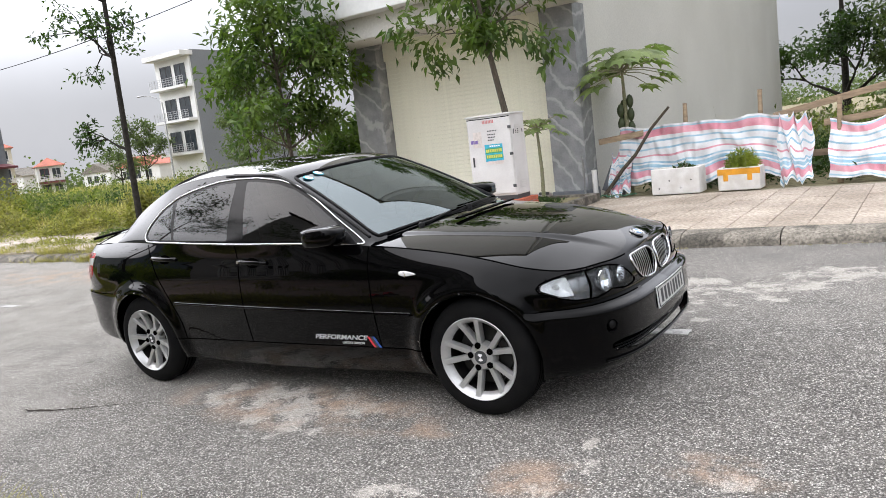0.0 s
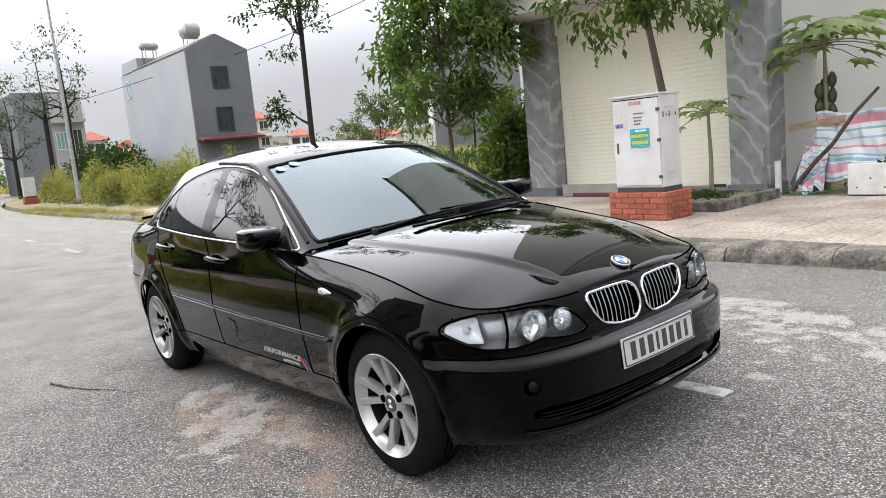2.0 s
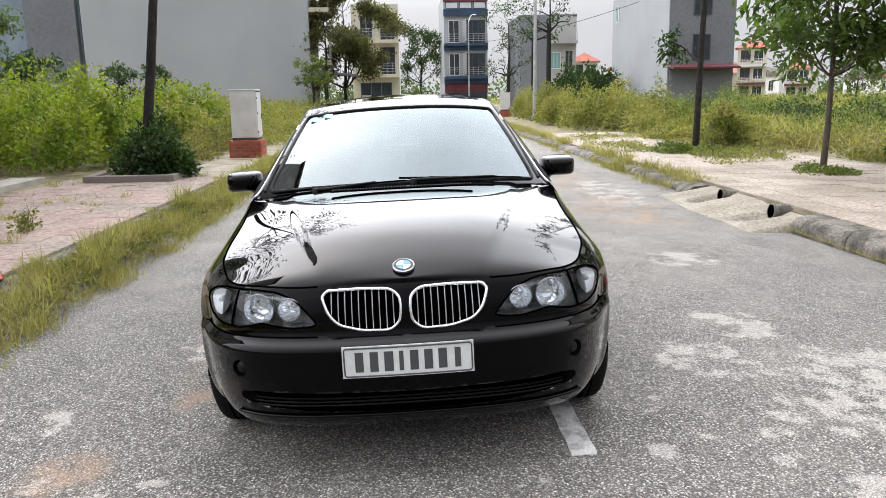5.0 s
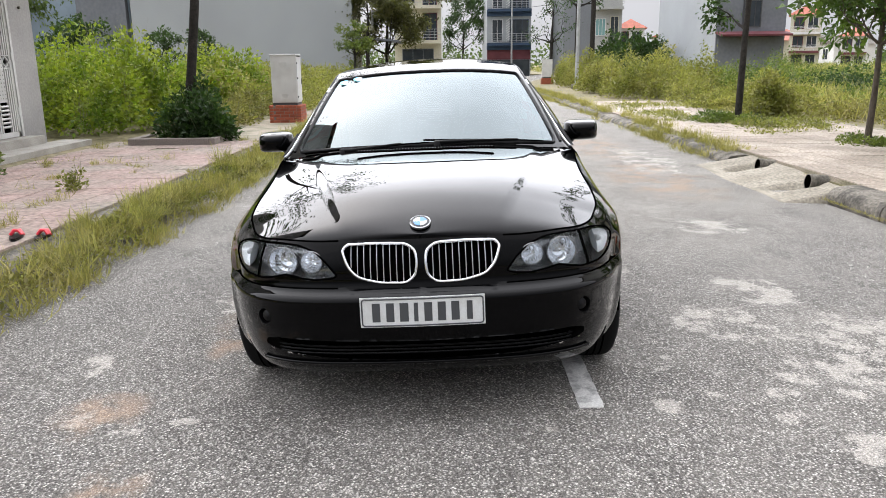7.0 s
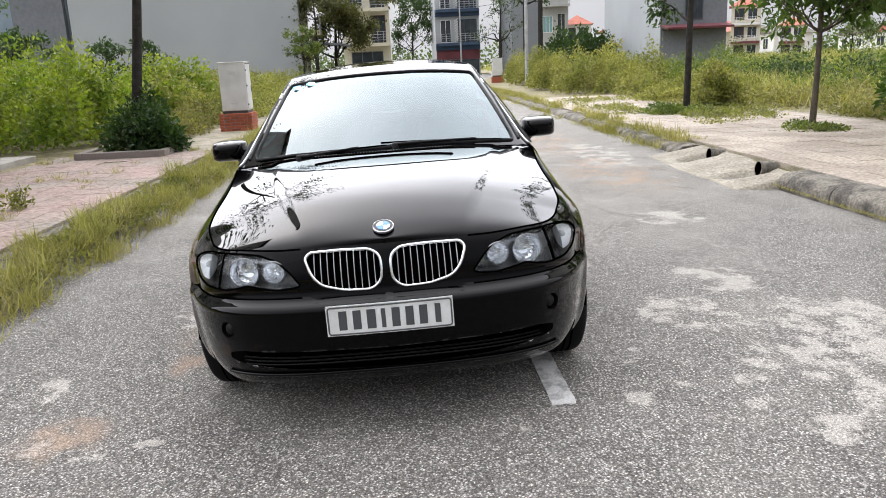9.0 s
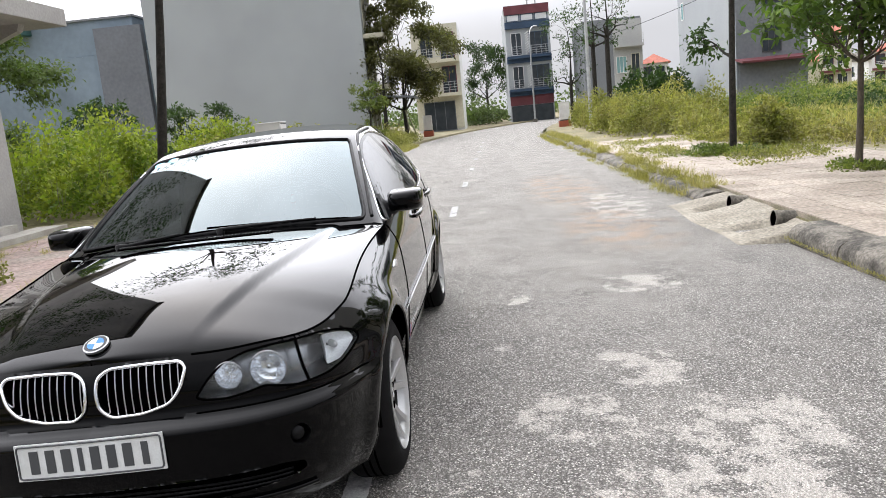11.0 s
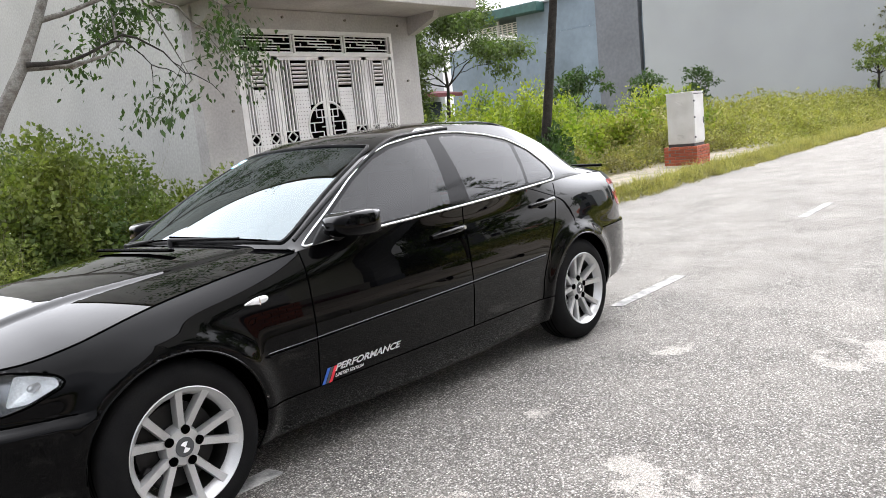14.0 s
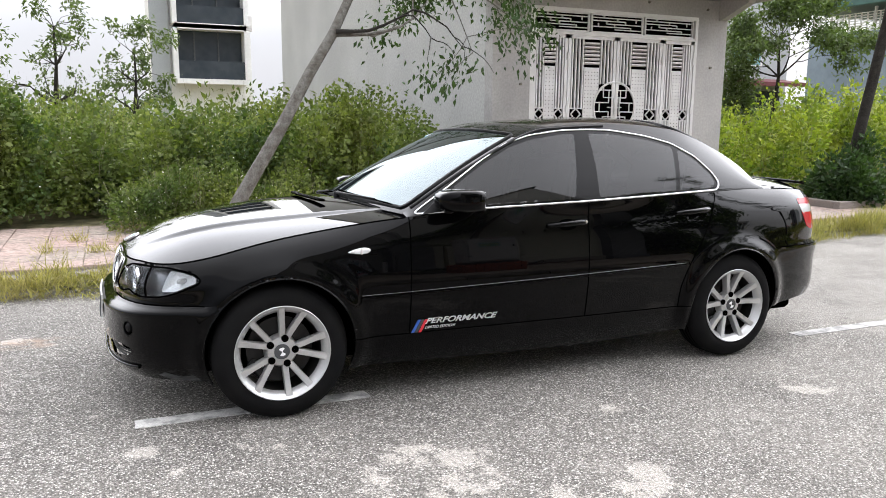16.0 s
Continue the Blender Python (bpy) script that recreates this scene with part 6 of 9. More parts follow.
def bar(x0, x1, z0, z1, d0=0.06, d1=0.02):
    return gbox(x0, x1, z0, z1, GY - d1, GY - d0)


frame_ = Shape()
for a in ((X0 - 0.03, X0 + 0.03, GZ0, 3.30), (X1 - 0.03, X1 + 0.03, GZ0, 3.30), (X0 + 0.03, X1 - 0.03, GZ1, GZ1 + 0.06), (X0 + 0.03, X1 - 0.03, 3.24, 3.30)):
    frame_.box(((a[0] + a[1]) / 2, GY - 0.05, (a[2] + a[3]) / 2), (a[1] - a[0], 0.11, a[3] - a[2]))
put("gate_frame", frame_, WHITESTEEL, gate)
W3 = (X1 - X0 - 0.06) / 3
for k in range(3):
    a = X0 + 0.03 + k * W3
    s = Shape()
    for z in (2.935, 3.23):
        s.box((a + W3 / 2, GY - 0.05, z), (W3 - 0.05, 0.03, 0.02))
    for x in (a + 0.03, a + W3 - 0.03):
        s.box((x, GY - 0.05, 3.08), (0.03, 0.03, 0.29))
    for z, f0, f1 in ((2.99, 0.0, 0.55), (3.03, 0.25, 1.0), (3.08, 0.0, 0.7), (3.13, 0.35, 1.0), (3.18, 0.0, 1.0)):
        s.box((a + 0.05 + (W3 - 0.1) * (f0 + f1) / 2, GY - 0.05, z), ((W3 - 0.1) * (f1 - f0), 0.02, 0.016))
    for f, z in ((0.25, 3.01), (0.55, 3.05), (0.35, 3.105), (0.7, 3.1), (0.15, 3.15), (0.85, 3.06), (0.5, 3.16), (0.75, 3.2)):
        s.box((a + W3 * f, GY - 0.05, z), (0.016, 0.02, 0.055))
    put("transom_fretwork", s, WHITESTEEL, gate, "white fretwork panel")
leaves = [(X0 + 0.03, 0.72, 0), (X0 + 0.75, 1.02, 1), (X0 + 1.77, 1.02, -1), (X0 + 2.79, 0.70, 0)]
for x0, w, kind_ in leaves:
    leaf = thing("gate_leaf", "", "")
    leaf.parent = gate
    x1 = x0 + w - 0.006
    x0 += 0.006
    put("leaf_frame", Shape().box(((x0 + x1) / 2, GY - 0.04, GZ1 - 0.03), (x1 - x0, 0.05, 0.06)).box(((x0 + x1) / 2, GY - 0.04, GZ0 + 0.04), (x1 - x0, 0.05, 0.08))
        .box((x0 + 0.03, GY - 0.04, (GZ0 + GZ1) / 2), (0.06, 0.05, GZ1 - GZ0)).box((x1 - 0.03, GY - 0.04, (GZ0 + GZ1) / 2), (0.06, 0.05, GZ1 - GZ0)), WHITESTEEL, leaf)
    c0, c1 = x0 + w * 0.34, x1 - w * 0.34
    for a, b in ((x0 + 0.06, c0), (c1, x1 - 0.06)):
        n = 4 if w > 0.9 else 3
        ornament = (kind_ == 1 and a > c0) or (kind_ == -1 and a < c0)
        for i in range(n):
            x = a + (b - a) * (i + 0.5) / n
            for z0, z1 in ((GZ0 + 0.08, 1.40), (1.62, GZ1 - 0.06)):
                if ornament:
                    z0, z1 = (z0, 1.24) if z0 < 1 else (2.04, z1)
                put("bar", bar(x - 0.013, x + 0.013, z0, z1), WHITESTEEL, leaf)
        if not ornament:
            d = Shape()
            cx_, cz_, h_ = (a + b) / 2, 1.51, min(0.1, (b - a) / 2)
            for u in (-1, 1):
                for o in (-1, 1):
                    d.box((cx_ + u * 0.5 * h_, GY - 0.04, cz_ + o * 0.5 * h_), (0.016, 0.03, 1.41 * h_), Euler((0, radians(-45 * u * o), 0)).to_matrix())
            for z in (1.41, 1.61):
                d.box((cx_, GY - 0.04, z), (b - a, 0.03, 0.02))
            put("diamond", d, WHITESTEEL, leaf)
    put("pierced_panel", bar(c0, c1, 0.86, 2.32, 0.05, 0.03), WHITESTEEL, leaf, "pierced sheet panel")
    # black squares on the sheet, painted as the shade in its holes
    dots = Shape()
    for i in range(3 if w < 0.9 else 5):
        for j in range(22):
            xx, zz = c0 + (c1 - c0) * (i + 0.5) / (3 if w < 0.9 else 5), 0.92 + j * 0.063
            dots.box((xx, GY - 0.0285, zz), (0.014, 0.002, 0.014))
    ob = put("pierced_dot_field", dots, SEAM, leaf)
    ob["kind"] = "stuff"
    for z0, z1 in ((2.36, 2.76), (0.42, 0.82)):
        n = 6
        for i in range(n):
            z = z0 + (z1 - z0) * (i + 0.5) / n
            put("louvre", Shape().box(((c0 + c1) / 2, GY - 0.045, z), (c1 - c0, 0.05, 0.028), Euler((radians(25), 0, 0)).to_matrix()), WHITESTEEL, leaf)
    if kind_:
        cx_ = x1 if kind_ > 0 else x0
        half = [(t if kind_ > 0 else -t) for t in np.linspace(math.pi / 2, math.pi * 1.5, 22)]
        pts = [(cx_ + 0.44 * math.cos(t) if kind_ > 0 else cx_ - 0.44 * math.cos(t), GY - 0.025, 1.64 + 0.44 * math.sin(t)) for t in np.linspace(math.pi / 2, 1.5 * math.pi, 22)]
        # black half disc put in as the shade behind the ornament
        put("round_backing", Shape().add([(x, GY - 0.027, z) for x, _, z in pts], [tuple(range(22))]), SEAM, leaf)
        f = Shape().tube(pts, 0.02, 8)
        sgx = -1 if kind_ > 0 else 1
        for z, a, b in ((1.34, 0.06, 0.30), (1.47, 0.0, 0.24), (1.56, 0.12, 0.42), (1.64, 0.0, 0.15), (1.72, 0.12, 0.42), (1.81, 0.0, 0.24), (1.94, 0.06, 0.30)):
            f.box((cx_ + sgx * (a + b) / 2, GY - 0.03, z), (b - a, 0.02, 0.018))
        for a, z0, z1 in ((0.12, 1.34, 1.56), (0.12, 1.72, 1.94), (0.24, 1.27, 1.47), (0.24, 1.81, 2.01), (0.32, 1.56, 1.72), (0.06, 1.94, 2.07), (0.06, 1.21, 1.34)):
            f.box((cx_ + sgx * a, GY - 0.03, (z0 + z1) / 2), (0.018, 0.02, z1 - z0))
        put("round_ornament", f, WHITESTEEL, leaf, "half of a round fretwork ornament", smooth=40)
        put("pull_handle", Shape().tube([(cx_ + sgx * 0.05, GY + 0.035, 1.5), (cx_ + sgx * 0.05, GY + 0.05, 1.64), (cx_ + sgx * 0.05, GY + 0.035, 1.8)], 0.012, 8), SATIN, leaf, smooth=50)
    for z in (0.7, 1.6, 2.5):
        put("hinge", Shape().lathe([(0.016, -0.06), (0.016, 0.06)], 8, pose(x0 + 0.005 if kind_ >= 0 else x1 - 0.005, GY - 0.005, z)), WHITESTEEL, leaf)

# the row behind the plots of the gate side
h = house("row_house", "tall grey house with a blank side wall and cream balconies", -51.0, -46.0, -20.45, -6.15, 11.5, RENDER_GREY)
for z in (3.7, 7.0, 10.2):
    balcony(h, "+y", -6.15, -50.8, -46.1, z, 1.3, RENDER_CREAM, GREYSTEEL)
for z in (0.3, 4.1, 7.4):
    window(h, "+y", -6.15, -50.2, -48.8, z + 0.1, z + 2.4, RENDER_CREAM, bars=2)
    window(h, "+y", -6.15, -48.0, -46.8, z + 0.1, z + 2.4, RENDER_CREAM, bars=2)
put("awning", Shape().box((-48.5, -4.6, 3.0), (5.2, 2.8, 0.12), Euler((radians(-6), 0, 0)).to_matrix()), RENDER_DARK, h, "grey sheet awning")
h = house("blue_grey_house", "unfinished blue-grey house with a lattice storey and a green roof sheet", -58.0, -46.5, -38.0, -20.7, 7.6, RENDER_BLUE)
put("dark_bay", Shape().box((-46.3, -22.4, 4.6), (0.5, 3.2, 9.3)), RENDER_DARK, h)
lat = Shape()
for k in range(28):
    lat.box((-46.7, -24.4 - 0.48 * k, 8.25), (0.12, 0.06, 1.3))
for k in range(8):
    lat.box((-46.7, -31, 7.7 + 0.17 * k), (0.12, 14, 0.05))
put("lattice", lat, RENDER_WHITE, h, "pale brick lattice")
put("upper_storey", Shape().box((-52.2, -26.3, 8.75), (11.2, 9.6, 2.25)), RENDER_BLUE, h, "blue-grey upper storey")
put("upper_coping", Shape().box((-52.2, -26.3, 9.93), (11.5, 9.9, 0.12)), RENDER_MID, h)
put("green_roof_sheet", Shape().box((-51, -33.5, 9.6), (11, 10, 0.7), None, 0.05), material("green_sheet", (0.035, 0.10, 0.09), 0.6, var=0.5, scale=2), h, "dark green roof sheet")
for y in (-28.8, -33, -38):
    put("roof_post", Shape().box((-46.8, y, 8.5), (0.15, 0.15, 1.9)), RENDER_WHITE, h)
h = house("white_corner_house", "narrow cream and white house of three storeys with balconies", -76.0, -66.0, -4.8, -0.55, 9.6, RENDER_WHITE)
put("front_face", Shape().box((-65.96, -2.68, 4.9), (0.1, 4.2, 9.3)), RENDER_CREAM, h)
for z in (3.3, 6.3):
    balcony(h, "+x", -65.9, -4.75, -0.6, z, 1.0, RENDER_CREAM, GREYSTEEL)
    window(h, "+x", -65.9, -4.0, -2.9, z + 0.35, z + 2.3, RENDER_CREAM, bars=2)
    window(h, "+x", -65.9, -2.2, -0.95, z + 0.15, z + 2.5, RED_WALL, bars=2)
window(h, "+x", -65.9, -4.1, -1.3, 0.1, 2.7, RENDER_DARK, bars=3)
for y in (-3.6, -2.8, -2.0):
    window(h, "+x", -65.9, y, y + 0.4, 8.75, 9.2, RENDER_CREAM, bars=1)
h = house("blue_banded_house", "narrow white house with navy bands and red ground floor", -92.0, -80.0, 4.25, 9.0, 12.3, RENDER_GREY)
put("red_ground_floor", Shape().box((-79.95, 6.62, 2.25), (0.12, 4.7, 1.0)), RED_WALL, h)
put("shop_front", Shape().box((-79.93, 6.62, 0.85), (0.12, 4.5, 1.75)), PANE, h, "dark open shop front")
put("red_parapet", Shape().box((-79.95, 6.62, 11.8), (0.2, 4.8, 0.9)), RED_WALL, h)
for z in (3.1, 6.6, 10.2):
    put("navy_band", Shape().box((-79.9, 6.62, z), (0.5, 4.8, 0.7)), NAVY_WALL, h)
for z in (3.5, 7.0):
    window(h, "+x", -79.98, 4.8, 5.9, z + 0.1, z + 2.4, RENDER_WHITE, bars=2)
    window(h, "+x", -79.98, 6.7, 8.7, z + 0.1, z + 2.4, NAVY_WALL, bars=3)
    balcony(h, "+x", -79.95, 4.3, 8.95, z - 0.15, 0.8, NAVY_WALL, GREYSTEEL)
    sl = Shape()
    for k in range(9):
        sl.box((-79.75, 6.5, z + 0.3 + 0.26 * k), (0.05, 0.5, 0.09), Euler((radians(35), 0, 0)).to_matrix())
    put("slanted_louvres", sl, RENDER_WHITE, h)
for k in range(3):
    window(h, "+x", -79.98, 4.5 + 1.5 * k, 5.8 + 1.5 * k, 10.65, 11.3, NAVY_WALL, RENDER_WHITE, bars=1)
water_tank("water_tank", "round steel water tank on a roof stand", -84.0, 7.5, 12.3, 0.75)
h = house("grey_flat_house", "plain grey house with a flat roof and white windows", -84.0, -75.0, 11.8, 17.6, 9.4, RENDER_MID)
put("side_face", Shape().box((-74.95, 16.2, 4.6), (0.12, 2.9, 9.2)), CEMENT_WALL, h)
window(h, "+x", -74.88, 15.0, 16.0, 4.0, 5.6, RENDER_WHITE, PANE_PALE, bars=3)
window(h, "+x", -74.88, 16.5, 17.3, 3.4, 5.8, RENDER_CREAM, bars=2)
balcony(h, "+x", -74.9, 14.8, 17.6, 6.6, 1.0, CEMENT_WALL, CEMENT_WALL)
# the grey gabled house
h = thing("gabled_house", "grey three-storey house with a dark gable end", "house")
put("long_wall", Shape().box((-58.6, 19.2, 4.75), (15.2, 0.25, 9.7)), RENDER_GREY, h, "pale grey long wall")
put("long_wall", Shape().box((-58.6, 23.8, 4.75), (15.2, 0.25, 9.7)), RENDER_GREY, h)
put("gable_end", Shape().prism([(19.08, -0.1), (23.92, -0.1), (23.92, 9.7), (21.5, 10.85), (19.08, 9.65)], 0.25, Matrix(((0, 0, 1, -51.1), (1, 0, 0, 0), (0, 1, 0, 0), (0, 0, 0, 1)))), RENDER_DARK, h, "dark grey gable end")
put("back_end", Shape().box((-66.1, 21.5, 5.0), (0.25, 4.6, 10.3)), RENDER_GREY, h)
for sg in (-1, 1):
    put("roof", Shape().box((-57, 21.5 + sg * 1.2, 10.25), (11.5, 2.75, 0.14), Euler((radians(-25 * sg), 0, 0)).to_matrix()), CONCRETE, h)
put("roof_terrace", Shape().box((-64, 21.5, 10.2), (4, 4.6, 0.9)), RENDER_GREY, h)
for z0, z1 in ((6.85, 8.45), (3.7, 5.45)):
    window(h, "+x", -50.84, 20.85, 22.1, z0, z1, INK, bars=3)
window(h, "-y", 19.07, -65.0, -64.2, 7.6, 9.0, RENDER_WHITE, PANE_PALE, bars=1)
put("red_awning", Shape().box((-50.3, 21.5, 3.2), (1.5, 4.9, 0.14), Euler((0, radians(10), 0)).to_matrix()), RED_WALL, h, "red sheet awning")
put("ground_floor_front", Shape().box((-50.8, 21.5, 1.5), (0.1, 4.6, 2.9)), RENDER_DARK, h)
water_tank("water_tank", "round steel water tank on a roof stand", -57.5, 22.3, 10.6, 0.7)
water_tank("water_tank", "low steel water heater on a roof stand", -61.5, 20.2, 10.3, 0.35)

# white modern house behind the bushes
h = house("white_modern_house", "white modern house with boxed balconies and dark glazing", -5.3, -0.6, -48.0, -38.0, 13.0, RENDER_WHITE)
put("grey_flank", Shape().box((-0.72, -37.9, 6.5), (0.9, 0.25, 13.0)), RENDER_GREY, h)
for z in (3.3, 6.0, 9.2):
    fr = Shape()
    for a, b, c, d in ((-1.4, -4.9, z + 2.5, z + 2.75), (-1.4, -4.9, z - 0.25, z)):
        fr.box(((a + b) / 2, -37.4, (c + d) / 2), (abs(b - a), 1.1, d - c))
    for x in (-1.4, -4.9):
        fr.box((x, -37.4, z + 1.25), (0.22, 1.1, 2.5))
    bx = put("balcony_box", fr, RENDER_WHITE, h, "white boxed balcony")
    put("glazing", Shape().box((-3.15, -37.95, z + 1.25), (3.3, 0.06, 2.5)), PANE, bx)
    put("glass_rail", Shape().box((-3.15, -36.95, z + 0.45), (3.3, 0.03, 0.9)), PANE, bx)
    for x in (-2.4, -3.6):
        put("glazing_bar", Shape().box((x, -37.9, z + 1.25), (0.07, 0.1, 2.5)), INK, bx)
put("air_conditioner", Shape().box((-5.0, -37.2, 6.2), (0.5, 0.3, 0.8), None, 0.03), WHITESTEEL, h)
# grey house with an awning
h = house("grey_window_house", "light grey house with a white window and a dark red awning", -26.8, -20.0, -31.0, -22.0, 10.5, RENDER_GREY)
window(h, "+y", -22.0, -25.15, -23.45, 3.85, 5.15, RENDER_WHITE, PANE_PALE, bars=3)
window(h, "+y", -22.0, -25.15, -23.45, 6.7, 8.0, RENDER_WHITE, PANE_PALE, bars=3)
put("red_awning", Shape().box((-24.4, -21.3, 3.1), (4.2, 1.5, 0.18), Euler((radians(-8), 0, 0)).to_matrix()), RED_WALL, h, "dark red awning")
put("shop_front", Shape().box((-24.4, -21.98, 1.4), (4.0, 0.1, 2.7)), PANE, h)
put("air_conditioner", Shape().box((-23.6, -21.8, 2.45), (0.8, 0.3, 0.55), None, 0.03), WHITESTEEL, h)

# house of four storeys across the field, and low houses along it
h = house("balcony_house", "four-storey house with white balconies and a long grey side", -73.8, -67.5, 55.0, 70.0, 15.0, RENDER_MID)
put("white_front", Shape().box((-70.65, 54.9, 7.5), (6.2, 0.25, 15.0)), RENDER_WHITE, h)
for z in (3.4, 7.2, 11.0):
    balcony(h, "-y", 54.75, -73.7, -67.6, z, 1.2, RENDER_WHITE, GREYSTEEL)
    window(h, "-y", 54.75, -72.8, -70.9, z + 0.3, z + 2.6, INK, bars=2)
    window(h, "-y", 54.75, -70.2, -68.4, z + 0.3, z + 2.6, INK, bars=2)
put("roof_band", Shape().box((-70.65, 54.3, 14.6), (6.8, 1.8, 0.5)), RENDER_WHITE, h)


def low_house(label, x, y, w, d, z, wall, roof, turn=0.0):
    h = thing("low_house", label, "house", group="low houses across the field", at=pose(x, y, 0, 0, 0, turn))
    put("wall_block", Shape().box((0, 0, z / 2), (w, d, z)), wall, h)
    put("roof", Shape().prism([(-w / 2 - 0.4, 0), (w / 2 + 0.4, 0), (0, 0.2 * w)], d + 0.8, pose(0, d / 2 + 0.4, z, 90)), roof, h)
    for k in range(3):
        window(h, "-y", -d / 2, -w * 0.36 + k * w * 0.26, -w * 0.36 + k * w * 0.26 + w * 0.16, z * 0.35, z * 0.8, RENDER_WHITE, bars=2)
    return h


for x, y, w, d, z, a, b, t, lab in ((-97, 62, 9, 8, 5, RENDER_WHITE, ROOF_TILE, 20, "white house under a red tiled roof"), (-84, 62, 7, 8, 6.5, RENDER_CREAM, ROOF_TILE, -10, "cream house under a red tiled roof"),
                               (-112, 52, 8, 8, 6, RENDER_WHITE, CONCRETE, 15, "white house with a grey roof"), (-100, 38, 10, 8, 6.5, RENDER_CREAM, ROOF_TILE, 30, "cream house under a red tiled roof"),
                               (-108, 30, 7, 7, 8, RENDER_WHITE, ROOF_TILE, 40, "white house under a red tiled roof"), (-120, 70, 10, 8, 5, RENDER_WHITE, CONCRETE, 0, "white house with a grey roof"),
                               (-60, 66, 14, 6, 3.5, RENDER_DARK, CONCRETE, 35, "long dark shed with a grey roof")):
    low_house(lab, x * 1.12, y * 1.25, w * 0.9, d, z * 0.62, a, b, t)


def villa(label, x, y, w, z, wall, turn, storeys=2):
    """A narrow house with balconies to the front under a hipped tile roof."""
    v = thing("villa", label, "house", group="houses across the field", at=pose(x, y, 0, 0, 0, turn))
    d = w * 1.5
    put("wall_block", Shape().box((-d / 2, 0, z / 2), (d, w, z)), wall, v)
    e = 0.35
    put("roof", Shape().add([(e, -w / 2 - e, z), (e, w / 2 + e, z), (-d - e, w / 2 + e, z), (-d - e, -w / 2 - e, z), (-d * 0.35, 0, z + 0.36 * w), (-d * 0.65, 0, z + 0.36 * w)],
                            [(0, 1, 4), (1, 2, 5, 4), (2, 3, 5), (3, 0, 4, 5), (3, 2, 1, 0)]), ROOF_TILE, v, "red tiled hipped roof")
    for k in range(storeys + 1):
        z0 = z * k / (storeys + 1)
        dz = z / (storeys + 1)
        if k:
            balcony(v, "+x", 0.0, -w * 0.48, w * 0.48, z0, 0.8, RED_WALL if k == 1 else RENDER_WHITE, RENDER_WHITE, 0.7)
        window(v, "+x", 0.0, -w * 0.38, -w * 0.06, z0 + 0.25 * dz, z0 + 0.85 * dz, RED_WALL, bars=2)
        window(v, "+x", 0.0, w * 0.06, w * 0.38, z0 + 0.25 * dz, z0 + 0.85 * dz, RENDER_WHITE, bars=2)
    return v


villa("narrow cream house with red balconies under a red tiled roof", -95.0, 45.4, 3.6, 6.9, RENDER_CREAM, -24)
villa("small white house under a red tiled roof", -88.0, 21.6, 3.2, 5.2, RENDER_WHITE, -12, 1)
villa("low white house with a flat front", -88.5, 48.3, 3.0, 4.0, RENDER_WHITE, -26, 1)
h = house("dark_modern_house", "dark modern house behind trees", 3.6, 12.0, 42.0, 52.0, 10.0, RENDER_DARK)
for z in (1.0, 4.2, 7.4):
    window(h, "-y", 42.0, 4.2, 6.0, z, z + 2, INK, bars=2)
    window(h, "-y", 42.0, 7.0, 9.5, z, z + 2, RENDER_WHITE, bars=3)


# ---- cabinets, tarps, tubs, poles ----
brick_me = Shape().box((0, 0, 0), (0.205, 0.10, 0.06), None, 0.006).mesh("brick")
brick_me.materials.append(BRICK)
half_me = Shape().box((0, 0, 0), (0.10, 0.10, 0.06), None, 0.006).mesh("brick")
half_me.materials.append(BRICK)


